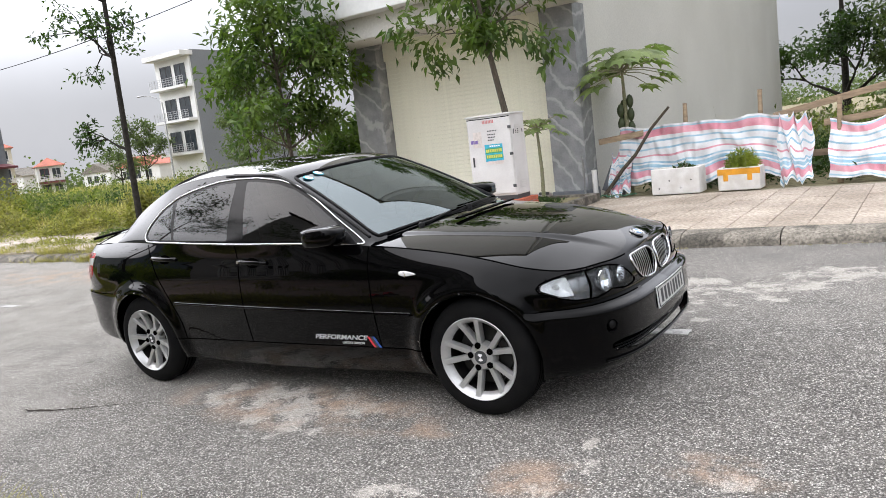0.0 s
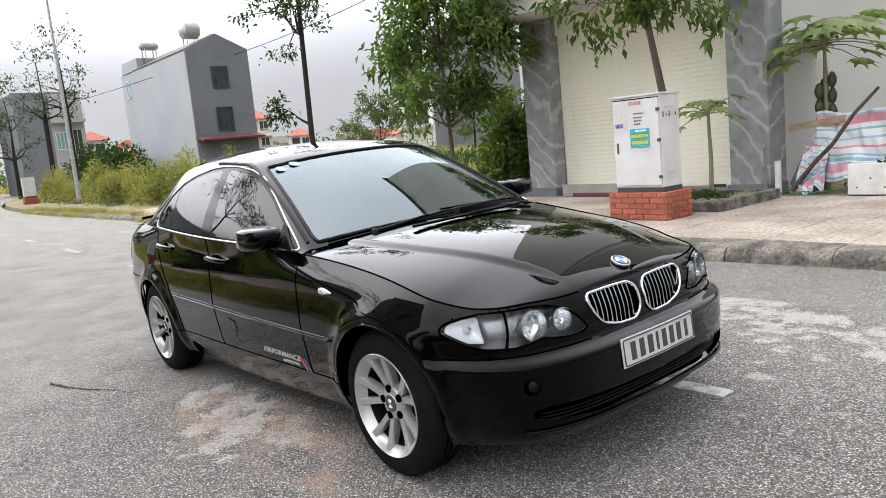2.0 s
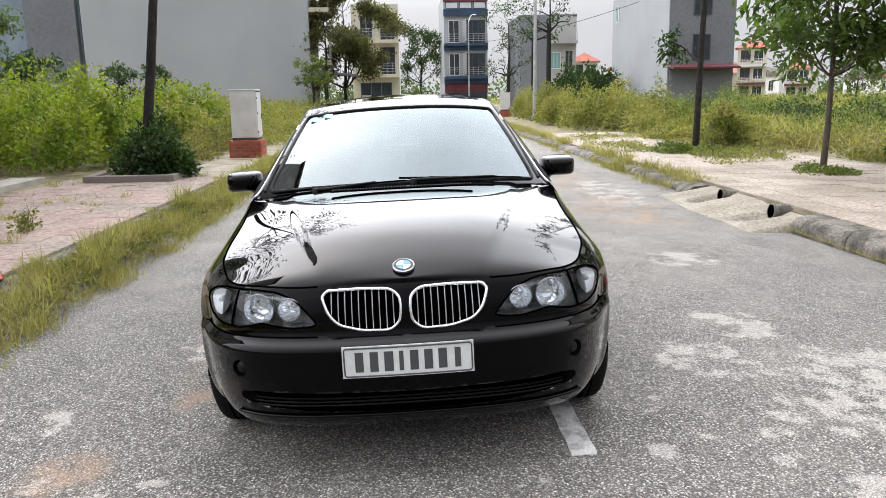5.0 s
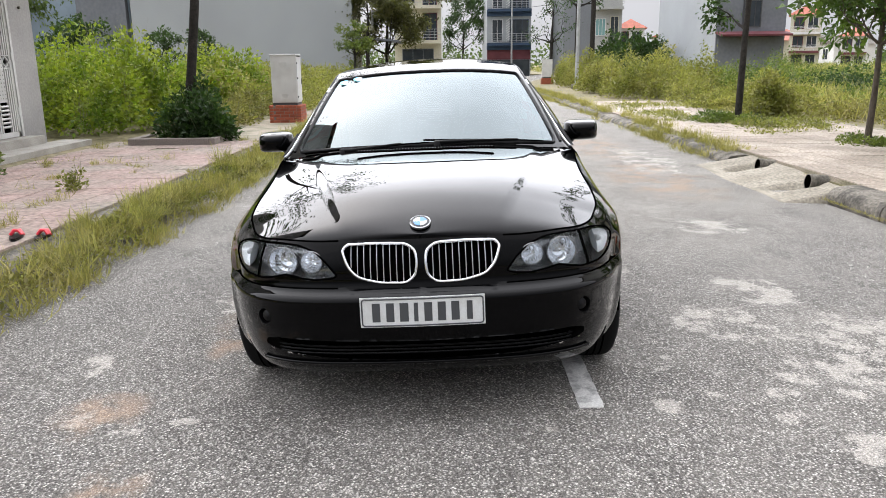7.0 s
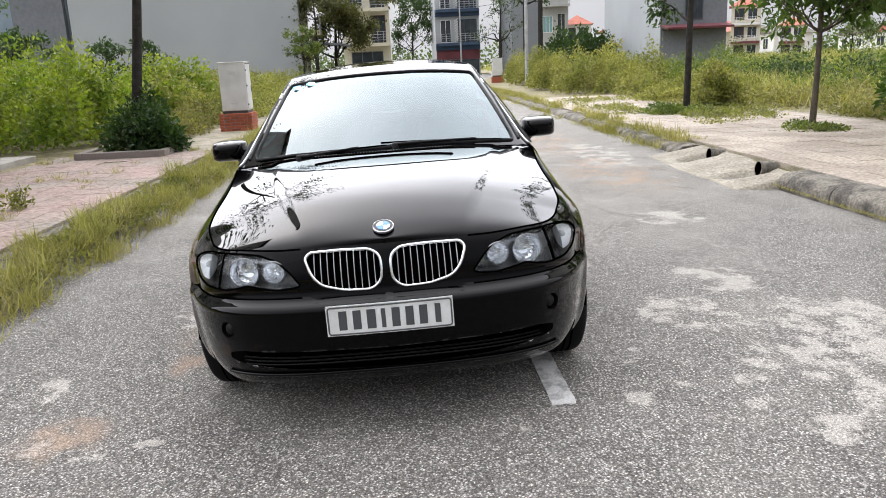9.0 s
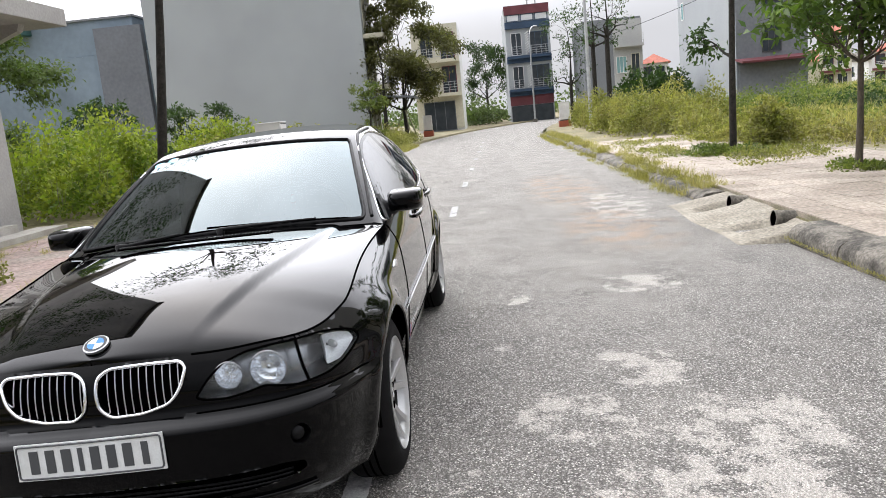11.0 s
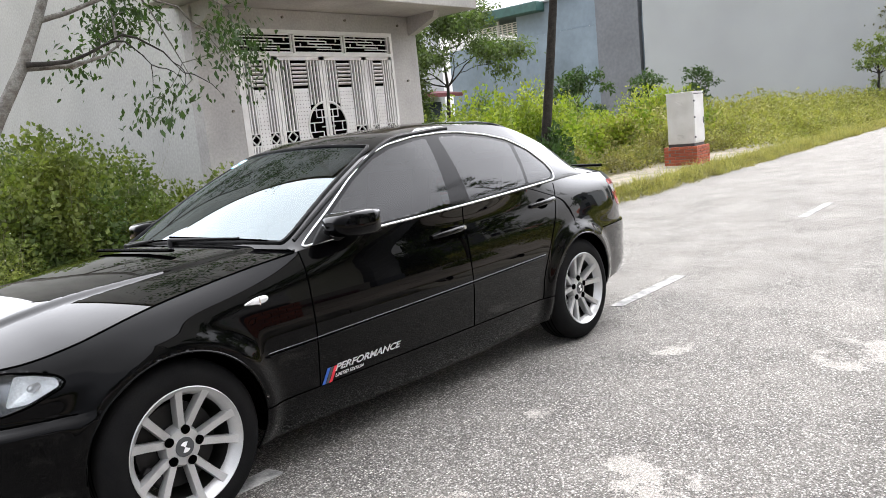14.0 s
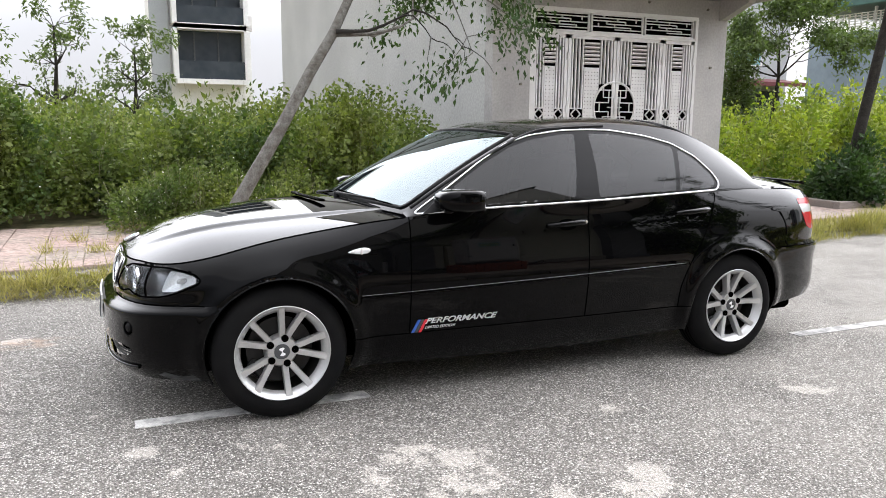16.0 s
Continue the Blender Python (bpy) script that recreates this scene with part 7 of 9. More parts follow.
def cabinet(name, label, x0, x1, y0, y1, z0, zb, z1, face, papers=False, far=False):
    """A steel cabinet on a brick foot; face: the side with the door, '-y' or '+y'."""
    c = thing(name, label, "cabinet", group="electrical cabinets by the road")
    b = 0.08
    foot = put("brick_foot", Shape().box(((x0 + x1) / 2, (y0 + y1) / 2, (z0 + zb) / 2 - 0.02), (x1 - x0 + 2 * b - 0.03, y1 - y0 + 2 * b - 0.03, zb - z0 + 0.02)), MORTAR if not far else BRICK, c, "red brick foot")
    if not far:
        n = round((zb - z0) / 0.07)
        X0, X1_, Y0, Y1 = x0 - b, x1 + b, y0 - b, y1 + b
        r = random.Random(3)
        for k in range(n):
            z = z0 + 0.035 + k * 0.07
            for yy in (Y0 + 0.05, Y1 - 0.05):
                x = X0 + (0.0 if k % 2 else -0.105)
                while x < X1_ - 0.02:
                    a, e = max(x, X0), min(x + 0.205, X1_)
                    if e - a > 0.015:
                        me = brick_me if e - a > 0.15 else half_me
                        ob = new("brick", me)
                        ob.parent = foot
                        ob.matrix_basis = Matrix.Translation(((a + e) / 2 + r.uniform(-0.002, 0.002), yy + r.uniform(-0.003, 0.003), z)) @ Matrix.Diagonal(((e - a - 0.004) / (0.205 if me is brick_me else 0.10), 1, 1, 1))
                    x += 0.213
            for xx in (X0 + 0.05, X1_ - 0.05):
                y = Y0 + 0.104 + (0.05 if k % 2 else -0.05)
                while y < Y1 - 0.11:
                    a, e = max(y, Y0 + 0.104), min(y + 0.205, Y1 - 0.104)
                    if e - a > 0.015:
                        me = brick_me if e - a > 0.15 else half_me
                        ob = new("brick", me)
                        ob.parent = foot
                        ob.matrix_basis = Matrix.Translation((xx + r.uniform(-0.003, 0.003), (a + e) / 2, z)) @ Matrix.Rotation(math.pi / 2, 4, "Z") @ Matrix.Diagonal(((e - a - 0.004) / (0.205 if me is brick_me else 0.10), 1, 1, 1))
                    y += 0.213
    put("plinth", Shape().box(((x0 + x1) / 2, (y0 + y1) / 2, zb + 0.03), (x1 - x0 - 0.01, y1 - y0 - 0.01, 0.07)), INK, c, "dark steel plinth")
    put("body", Shape().box(((x0 + x1) / 2, (y0 + y1) / 2, (zb + 0.065 + z1) / 2), (x1 - x0, y1 - y0, z1 - zb - 0.065), None, 0.008), WHITESTEEL, c)
    put("cap", Shape().box(((x0 + x1) / 2, (y0 + y1) / 2, z1 + 0.01), (x1 - x0 + 0.03, y1 - y0 + 0.03, 0.025), None, 0.006), WHITESTEEL, c)
    sg = 1 if face[0] == "+" else -1
    yf = y1 if sg > 0 else y0
    door = put("door", Shape().box(((x0 + x1) / 2, yf + sg * 0.009, (zb + 0.09 + z1 - 0.03) / 2), (x1 - x0 - 0.03, 0.016, z1 - zb - 0.13), None, 0.004), WHITESTEEL, c, "white steel door")
    put("door_gap", Shape().box(((x0 + x1) / 2, yf + sg * 0.012, z1 - 0.03), (x1 - x0 - 0.03, 0.01, 0.012)), SEAM, c)
    for z in (zb + 0.2, (zb + z1) / 2 + 0.05, z1 - 0.18):
        put("hinge", Shape().box((x1 - 0.02, yf + sg * 0.022, z), (0.05, 0.02, 0.04), None, 0.004), INK, door)
    put("lock_handle", Shape().box((x0 + 0.075, yf + sg * 0.024, (zb + z1) / 2 - 0.03), (0.022, 0.018, 0.14), None, 0.005), INK, door, "dark lock handle")
    for zc in (z1 - 0.16, zb + 0.26):
        for k in range(5):
            put("vent_slot", Shape().tube([(x1 + 0.003, (y0 + y1) / 2 - 0.1, zc - 0.025 * k), (x1 + 0.003, (y0 + y1) / 2 + 0.08, zc - 0.025 * k)], 0.007, 6, flat=0.5), WHITESTEEL, c)
    return c, door, yf, sg


c, door, yf, sg = cabinet("electrical_cabinet", "white steel cabinet with pasted notices on a red brick foot", -2.37, -1.65, 5.50, 5.90, 0.13, 0.47, 1.68, "-y")
YP = yf - 0.0195
GREEN_P, CYAN_P, PURPLE_P, PALE_P, YELLOW_P, PINK_P = (material(n, b, 0.6, var=0.4, scale=30) for n, b in (("poster_green", (0.05, 0.33, 0.16)), ("poster_cyan", (0.04, 0.42, 0.60)), ("print_purple", (0.20, 0.13, 0.42)), ("paper_pale", (0.66, 0.60, 0.56)), ("print_yellow", (0.72, 0.66, 0.10)), ("print_pink", (0.66, 0.27, 0.27))))


def slip(name, x, z, w, h, mat, label="", lift=0.0, parent=None):
    return put(name, Shape().box((x, YP - 0.001 - lift, z), (w, 0.0015, h)), mat, parent or door, label)


poster = slip("poster", -1.95, 1.16, 0.29, 0.24, CYAN_P, "blue and green pasted poster with torn edges")
slip("poster_field", -1.95, 1.19, 0.27, 0.075, GREEN_P, "", 0.0015, poster)
slip("poster_field", -1.95, 1.105, 0.27, 0.06, GREEN_P, "", 0.0015, poster)
for z in (1.19, 1.107):
    for k in range(9):
        slip("print_bar", -2.065 + k * 0.029, z, 0.018, 0.042, YELLOW_P, "", 0.003, poster)
for k in range(5):
    slip("print_bar", -2.0 + k * 0.035, 1.255, 0.024, 0.02, WHITE, "", 0.003, poster)
slip("torn_paper", -1.93, 1.02, 0.24, 0.05, PALE_P)
note = slip("pasted_note", -2.2, 1.36, 0.14, 0.22, PALE_P, "faded pale note")
for k in range(6):
    slip("print_bar", -2.305 + k * 0.021, 1.33 + 0.03 * (0), 0.015, 0.05, PURPLE_P, "", 0.003, note)
for k in range(8):
    slip("print_bar", -2.09 + k * 0.024, 1.60, 0.016, 0.045, PINK_P, "", 0.0)
for z, n in ((1.47, 6), (1.42, 5), (1.38, 5), (1.34, 4)):
    for k in range(n):
        slip("print_bar", -2.02 + k * 0.026, z, 0.018, 0.016, INK)
for k, (y, h) in enumerate(((5.56, 0.07), (5.625, 0.05), (5.69, 0.07), (5.82, 0.05))):
    put("stencil_bar", Shape().box((-1.649, y, 1.43), (0.0015, 0.022, h)), INK, c)
cabinet("electrical_cabinet", "white steel cabinet on a red brick foot among weeds", -14.0, -13.45, -4.12, -3.52, 0.06, 0.47, 1.63, "+y")
cabinet("electrical_cabinet", "small white cabinet far along the road", -43.6, -43.2, 5.9, 6.5, 0.0, 0.45, 1.55, "-y", far=True)
cabinet("electrical_cabinet", "small white cabinet far along the road", -52.0, -51.6, -3.2, -2.6, 0.0, 0.45, 1.55, "+y", far=True)

# planter by the cabinet
pl = thing("planter_bed", "low square bed of old bricks with soil", "planter")
for a, b, c2, d in ((-2.75, -1.35, 6.25, 6.37), (-2.75, -1.35, 7.7, 7.82), (-2.75, -2.63, 6.37, 7.7), (-1.47, -1.35, 6.37, 7.7)):
    put("bed_edge", Shape().box(((a + b) / 2, (c2 + d) / 2, 0.19), (b - a, d - c2, 0.14), None, 0.01), CONCRETE, pl)
put("soil", Shape().box((-2.05, 7.03, 0.17), (1.16, 1.33, 0.1)), SOIL, pl)
pl = thing("planter_bed", "low square bed of old bricks with soil round a dark shrub", "planter")
for a, b, c2, d in ((-9.9, -8.3, -4.1, -3.98), (-9.9, -8.3, -5.5, -5.38), (-9.9, -9.78, -5.38, -4.1), (-8.42, -8.3, -5.38, -4.1)):
    put("bed_edge", Shape().box(((a + b) / 2, (c2 + d) / 2, 0.12), (b - a, d - c2, 0.14), None, 0.01), MORTAR, pl)
put("soil", Shape().box((-9.1, -4.74, 0.1), (1.36, 1.28, 0.1)), SOIL, pl)

# the striped tarps and what holds them
def tarp(name, label, x0, x1, y, z0, z1, lean, seed, sag=0.05, slope=0.0):
    n, rows = 110, 34
    r = np.random.RandomState(seed)
    ph = r.uniform(0, 6, 6)
    u, v = np.meshgrid(np.linspace(0, 1, n), np.linspace(0, 1, rows + 1), indexing="ij")
    x = x0 + (x1 - x0) * u
    top = z1 + slope * (u - 0.5) - sag * np.abs(np.sin(u * 9 + ph[0])) - 0.02 * np.sin(u * 23 + ph[1])
    bot = z0 + 0.04 * np.sin(u * 11 + ph[2]) + 0.03 * np.sin(u * 29 + ph[3])
    z = bot + (top - bot) * v + 0.035 * np.sin(u * (x1 - x0) * 3.1 + ph[3] + 2.5 * v) * np.sin(np.pi * v) + 0.06 * (u - 0.5) * (1 - v)
    yy = y + lean * (v - 0.5) + 0.05 * np.sin(u * (x1 - x0) * 7 + ph[4] + v * 2) * (1.1 - v) + 0.03 * np.sin(u * (x1 - x0) * 19 + ph[5] - 5 * v) + 0.018 * np.sin(v * 14 + u * 30) + 0.015 * np.sin(u * (x1 - x0) * 41 + 6 * v + ph[1])
    me = grid_mesh(name, np.stack([x + 0.02 * np.sin(v * 9 + u * 15), yy, z], -1))
    for m in (TARP_WHITE, TARP_BLUE, TARP_PINK):
        me.materials.append(m)
    order = (1, 0, 2, 2, 0, 1, 1, 0, 2, 0, 1, 0)
    i = np.arange((n - 1) * rows) % rows
    me.polygons.foreach_set("material_index", np.array([order[k // 2 % len(order) if k % 4 else (k // 2 + 1) % len(order)] for k in i], dtype=np.int32))
    ob = put(name, me, None, label=label, category="tarpaulin", group="striped tarps of the fence", smooth=180)
    return ob


tarp("tarpaulin", "blue, pink and white striped tarpaulin hung along a low fence", -1.25, 1.45, 8.62, 0.28, 1.26, 0.12, 1, 0.04, -0.02)
tarp("tarpaulin", "striped tarpaulin flap hanging to the ground", 1.30, 1.78, 8.52, 0.18, 1.22, 0.25, 2, 0.10, -0.1)
tarp("tarpaulin", "striped tarpaulin wrapped round a timber fence", 1.98, 5.2, 8.65, 0.2, 1.25, 0.3, 3, 0.16, 0.35)
tarp("tarpaulin", "striped tarpaulin end bunched at a stick", -1.42, -1.05, 8.55, 0.15, 0.95, 0.3, 4, 0.10, 0.2)


def stick(name, label, pts, r, mat, cat="stick", group=""):
    return put(name, Shape().tube(pts, r, 8), mat, label=label, category=cat, group=group, smooth=50)


stick("leaning_stick", "dark stick leaning against the tarp", [(-1.5, 8.4, 0.13), (-1.15, 8.43, 0.56), (-0.9, 8.42, 0.80), (-0.62, 8.46, 1.20), (-0.30, 8.45, 1.52)], [0.036, 0.031, 0.028, 0.025, 0.02], BARK)
for x, h, y in ((-0.15, 1.55, 8.75), (1.0, 1.62, 8.8), (2.1, 1.35, 8.8), (2.9, 1.4, 8.8), (4.2, 1.7, 8.8)):
    stick("fence_post", "rough timber fence post", [(x, y, 0.08), (x + 0.03, y, h)], [0.045, 0.035], TIMBER, "fence post", "fence posts")
for a, b in (((1.2, 8.85, 1.18), (5.4, 8.85, 1.95)), ((1.9, 8.9, 1.0), (5.4, 8.9, 1.3)), ((1.6, 8.9, 0.55), (3.4, 8.85, 0.6)), ((-1.6, 8.6, 1.06), (-0.8, 8.65, 1.14))):
    d = Vector(b) - Vector(a)
    put("plank", Shape().box(tuple((Vector(a) + Vector(b)) / 2), (d.length, 0.03, 0.10), Matrix.Rotation(-math.atan2(d.z, d.x), 3, "Y"), 0.004), TIMBER, label="weathered timber plank of the fence", category="plank", group="fence planks")


def tub(name, label, x0, x1, y0, y1, z0, z1, tape=False):
    t = thing(name, label, "planter", group="polystyrene planters")
    s = Shape()
    w = 0.045
    for a, b, c2, d in ((x0, x1, y0, y0 + w), (x0, x1, y1 - w, y1), (x0, x0 + w, y0 + w, y1 - w), (x1 - w, x1, y0 + w, y1 - w)):
        s.box(((a + b) / 2, (c2 + d) / 2, (z0 + z1) / 2), (b - a, d - c2, z1 - z0), None, 0.01)
    put("foam_box", s, FOAM, t)
    put("soil", Shape().box(((x0 + x1) / 2, (y0 + y1) / 2, z1 - 0.08), (x1 - x0 - 2 * w, y1 - y0 - 2 * w, 0.1)), SOIL, t)
    if tape:
        put("tape_band", Shape().box(((x0 + x1) / 2, y0 - 0.001, z1 - 0.06), (x1 - x0, 0.004, 0.09)), ORANGE, t, "orange tape round the rim")
        for x in (x0 + 0.12, x1 - 0.15):
            put("tape_strip", Shape().box((x, y0 - 0.002, z1 - 0.14), (0.07, 0.004, 0.12)), ORANGE, t)
    else:
        for k in range(4):
            put("drain_hole", Shape().lathe([(0.012, 0), (0.012, 0.002), (0.0005, 0.002)], 10, pose(x0 + 0.12 + 0.17 * k, y0, z0 + 0.1 + 0.12 * (k % 2), 90)), SEAM, t)
    return t


tub("foam_planter", "white polystyrene box planter with a small seedling", -0.54, 0.22, 8.02, 8.44, 0.135, 0.55)
tub("foam_planter", "white polystyrene planter taped orange with a bushy herb", 0.48, 1.10, 8.08, 8.46, 0.135, 0.48, True)
hose = [(-2.2 + 0.02 * k, 8.05 + 0.12 * math.sin(k * 0.5), 0.15 + (0.02 if k % 3 else 0.03)) for k in range(70)]
put("garden_hose", Shape().tube(hose, 0.011, 6), material("hose_green", (0.05, 0.16, 0.09), 0.5), label="green garden hose lying on the pavement", category="hose", smooth=60)
put("stand_pipe", Shape().tube([(-1.55, 8.15, 0.1), (-1.55, 8.15, 0.62)], 0.045, 10), WHITESTEEL, label="short white stand pipe by the pillar", category="pipe", smooth=50)
put("tap_pipe", Shape().tube([(-1.75, 8.18, 0.1), (-1.75, 8.18, 0.8), (-1.72, 8.12, 0.86), (-1.68, 8.02, 0.82)], 0.016, 8), GREYSTEEL, label="thin grey tap pipe", category="pipe", smooth=50)
put("slate_piece", Shape().box((-1.35, 8.7, 0.36), (0.42, 0.05, 0.46), Euler((radians(-15), radians(20), 0)).to_matrix(), 0.005), RENDER_DARK, label="grey slab leaning at the wall foot", category="slab")

# pair of slippers
for y, t in ((-3.38, 18), (-3.17, 6)):
    sl = thing("slipper", "red and black rubber slipper lying on the pavement", "slipper", "slippers", at=pose(-1.03, y, 0.083, 0, 0, 90 + t))
    q = [(0.045 * math.cos(a) * (1 + 0.15 * math.sin(a)), 0.125 * math.sin(a)) for a in np.linspace(0, 2 * math.pi, 24, endpoint=False)]
    put("sole", Shape().prism(q, 0.022), TRIM, sl)
    put("strap", Shape().tube([(-0.045, 0.03, 0.02), (-0.02, 0.045, 0.055), (0.02, 0.045, 0.055), (0.045, 0.03, 0.02)], 0.016, 8, flat=2.2, up=(0, 1, 0)), RED, sl, "red strap", smooth=50)

# street lamps and cables
def street_lamp(x, y, h, arm, turn, label):
    l = thing("street_lamp", label, "street lamp", "street lamps", at=pose(x, y, 0, 0, 0, turn))
    put("pole", Shape().tube([(0, 0, 0), (0, 0, h * 0.6), (0, 0, h)], [0.1, 0.075, 0.055], 12), GREYSTEEL, l, smooth=50)
    put("arm", Shape().tube([(0, 0, h - 0.05), (arm * 0.25, 0, h + 0.45), (arm * 0.6, 0, h + 0.75), (arm, 0, h + 0.85)], 0.04, 10), GREYSTEEL, l, smooth=50)
    put("lamp_head", Shape().box((arm + 0.3, 0, h + 0.86), (0.75, 0.26, 0.12), None, 0.05), GREYSTEEL, l)
    put("foot", Shape().box((0, 0, 0.15), (0.4, 0.4, 0.3), None, 0.02), CONCRETE, l)
    return l


street_lamp(-34.6, 6.6, 9.6, 2.2, 200, "slender grey street lamp standing in the weeds")
street_lamp(-71.0, 6.2, 8.4, 2.0, 160, "slender grey street lamp before the far houses")
street_lamp(-62.0, 46.0, 8.5, 2.0, 200, "slender grey street lamp across the field")


def cable(name, a, b, sag, r=0.02):
    a, b = Vector(a), Vector(b)
    put(name, Shape().tube([a.lerp(b, t) - Vector((0, 0, sag * 4 * t * (1 - t))) for t in np.linspace(0, 1, 24)], r, 5), SEAM, label="thin black overhead cable", category="cable", group="overhead cables")


cable("overhead_cable", (-56.0, 23.5, 9.6), (-8.0, 17.5, 9.4), 0.7)
cable("overhead_cable", (-56.0, 23.6, 9.2), (-100.0, 32.0, 9.0), 0.9)
cable("overhead_cable", (-58.0, 19.0, 8.6), (-95.0, 8.0, 8.0), 0.6)


# ---- plants ----
def quads(base, way, side, length, width, fold=0.12):
    """Leaves as folded four-point blades: arrays of bases, directions, sideways and sizes."""
    n = len(base)
    up = np.cross(side, way)
    mid = base + way * (0.45 * length)[:, None]
    tip = base + way * length[:, None] - up * (fold * length)[:, None]
    l, r = mid - side * (width / 2)[:, None] + up * (0.08 * length)[:, None], mid + side * (width / 2)[:, None] + up * (0.08 * length)[:, None]
    v = np.stack([base, r, tip, l], 1).reshape(-1, 3)
    return v, np.arange(4 * n).reshape(n, 4)


def unit(v):
    return v / np.maximum(np.linalg.norm(v, axis=-1, keepdims=True), 1e-9)


def leaf_mesh(name, pts, size, rng, droop=0.3, ratio=0.45, outward=None, spread=1.0, tumble=0.5):
    n = len(pts)
    way = rng.normal(size=(n, 3)) * spread
    if outward is not None:
        way = way * 0.6 + outward
    way[:, 2] -= droop
    way = unit(way)
    side = unit(np.cross(way, rng.normal(size=(n, 3)) * tumble + (0, 0, 1.0)))
    L = size * rng.uniform(0.65, 1.35, n)
    v, f = quads(pts, way, side, L, L * ratio)
    return fast_mesh(name, v, f)


def branches(shape, start, way, length, radius, rng, depth, tips, bend_=0.35, kids=3, droop=0.0):
    """Grow a limb and its children into a shape; tips gathers the twig ends."""
    n = 5
    pts, d = [Vector(start)], Vector(way).normalized()
    for i in range(n):
        d = (d + Vector(rng.normal(size=3)) * bend_ * 0.35 + Vector((0, 0, -droop if depth < 2 else 0.03))).normalized()
        pts.append(pts[-1] + d * (length / n))
    shape.tube(pts, [radius * (1 - 0.65 * i / n) for i in range(n + 1)], 6 if radius < 0.03 else 9)
    if depth == 0:
        tips.extend((tuple(p), tuple(d)) for p in pts[2:])
        return
    for k in range(kids):
        i = int(rng.integers(2, n + 1)) if k else n
        a = Vector(rng.normal(size=3))
        side = (a - d * a.dot(d)).normalized()
        branches(shape, pts[i], d * 0.75 + side * rng.uniform(0.6, 1.1) + Vector((0, 0, 0.15)), length * rng.uniform(0.55, 0.8), radius * 0.5, rng, depth - 1, tips, bend_, kids, droop)


def tree(name, label, trunk, radii, limbs, leaf, leaf_mat, bark, seed, group="", per_tip=14, cloud=0.28, depth=2, kids=3, droop=0.3, ratio=0.45, category="tree"):
    """A tree: a trunk along points, limbs (start index, way, length), leaves round the twig ends."""
    rng = np.random.default_rng(seed)
    t = thing(name, label, category, group)
    s = Shape().tube(trunk, radii, 12)
    tips = []
    for i, way, length in limbs:
        branches(s, trunk[i], way, length, radii[i] * 0.6, rng, depth, tips, kids=kids)
    put("trunk", s, bark, t, smooth=60)
    base = np.repeat(np.array([p for p, d in tips]), per_tip, 0)
    out = np.repeat(np.array([d for p, d in tips]), per_tip, 0)
    base = base + rng.normal(size=base.shape) * cloud * np.array((1, 1, 0.75))
    put("crown", leaf_mesh("crown", base, leaf, rng, droop, ratio, out * 0.5), leaf_mat, t, "leafy crown")
    return t


def ring_limbs(i, n, length, up, rng):
    return [(i, (math.cos(2 * math.pi * (k + rng.uniform(-0.2, 0.2)) / n), math.sin(2 * math.pi * (k + rng.uniform(-0.2, 0.2)) / n), up + rng.uniform(-0.2, 0.3)), length * rng.uniform(0.8, 1.2)) for k in range(n)]


rg = np.random.default_rng(11)
# street tree with a round crown
tree("street_tree", "young broad-leaved street tree with a dense green crown", [(-6.93, 6.54, 0.05), (-6.90, 6.55, 0.9), (-6.96, 6.58, 1.6), (-7.0, 6.6, 2.3), (-7.05, 6.6, 3.1), (-7.05, 6.6, 4.2)], [0.055, 0.043, 0.039, 0.035, 0.03, 0.018],
     ring_limbs(2, 4, 0.75, 0.7, rg) + ring_limbs(3, 6, 0.95, 0.6, rg) + ring_limbs(4, 6, 0.9, 0.55, rg) + ring_limbs(5, 5, 0.8, 0.8, rg), 0.165, LEAF, BARK, 21, per_tip=11, cloud=0.16, ratio=0.38)
# tree behind the cabinet, spread before the shutter
tree("street_tree", "slim street tree with a wide flat crown before the shutter", [(-2.0, 6.35, 0.1), (-2.02, 6.3, 1.0), (-2.12, 6.25, 1.75), (-2.24, 6.22, 2.5), (-2.3, 6.2, 2.95), (-2.35, 6.2, 3.5)], [0.065, 0.055, 0.05, 0.042, 0.035, 0.02],
     [(4, (-1, 0.4, 0.45), 0.95), (4, (1, -0.3, 0.45), 0.9), (4, (0.2, -1, 0.5), 0.8), (4, (0.1, 1, 0.5), 0.8), (5, (-0.9, -0.4, 0.35), 0.95), (5, (0.9, 0.5, 0.35), 0.9), (5, (0.3, -0.8, 0.6), 0.75), (3, (-0.3, -0.6, 0.6), 0.3)], 0.17, LEAF, BARK, 22, per_tip=9, cloud=0.13, ratio=0.38, droop=0.5)
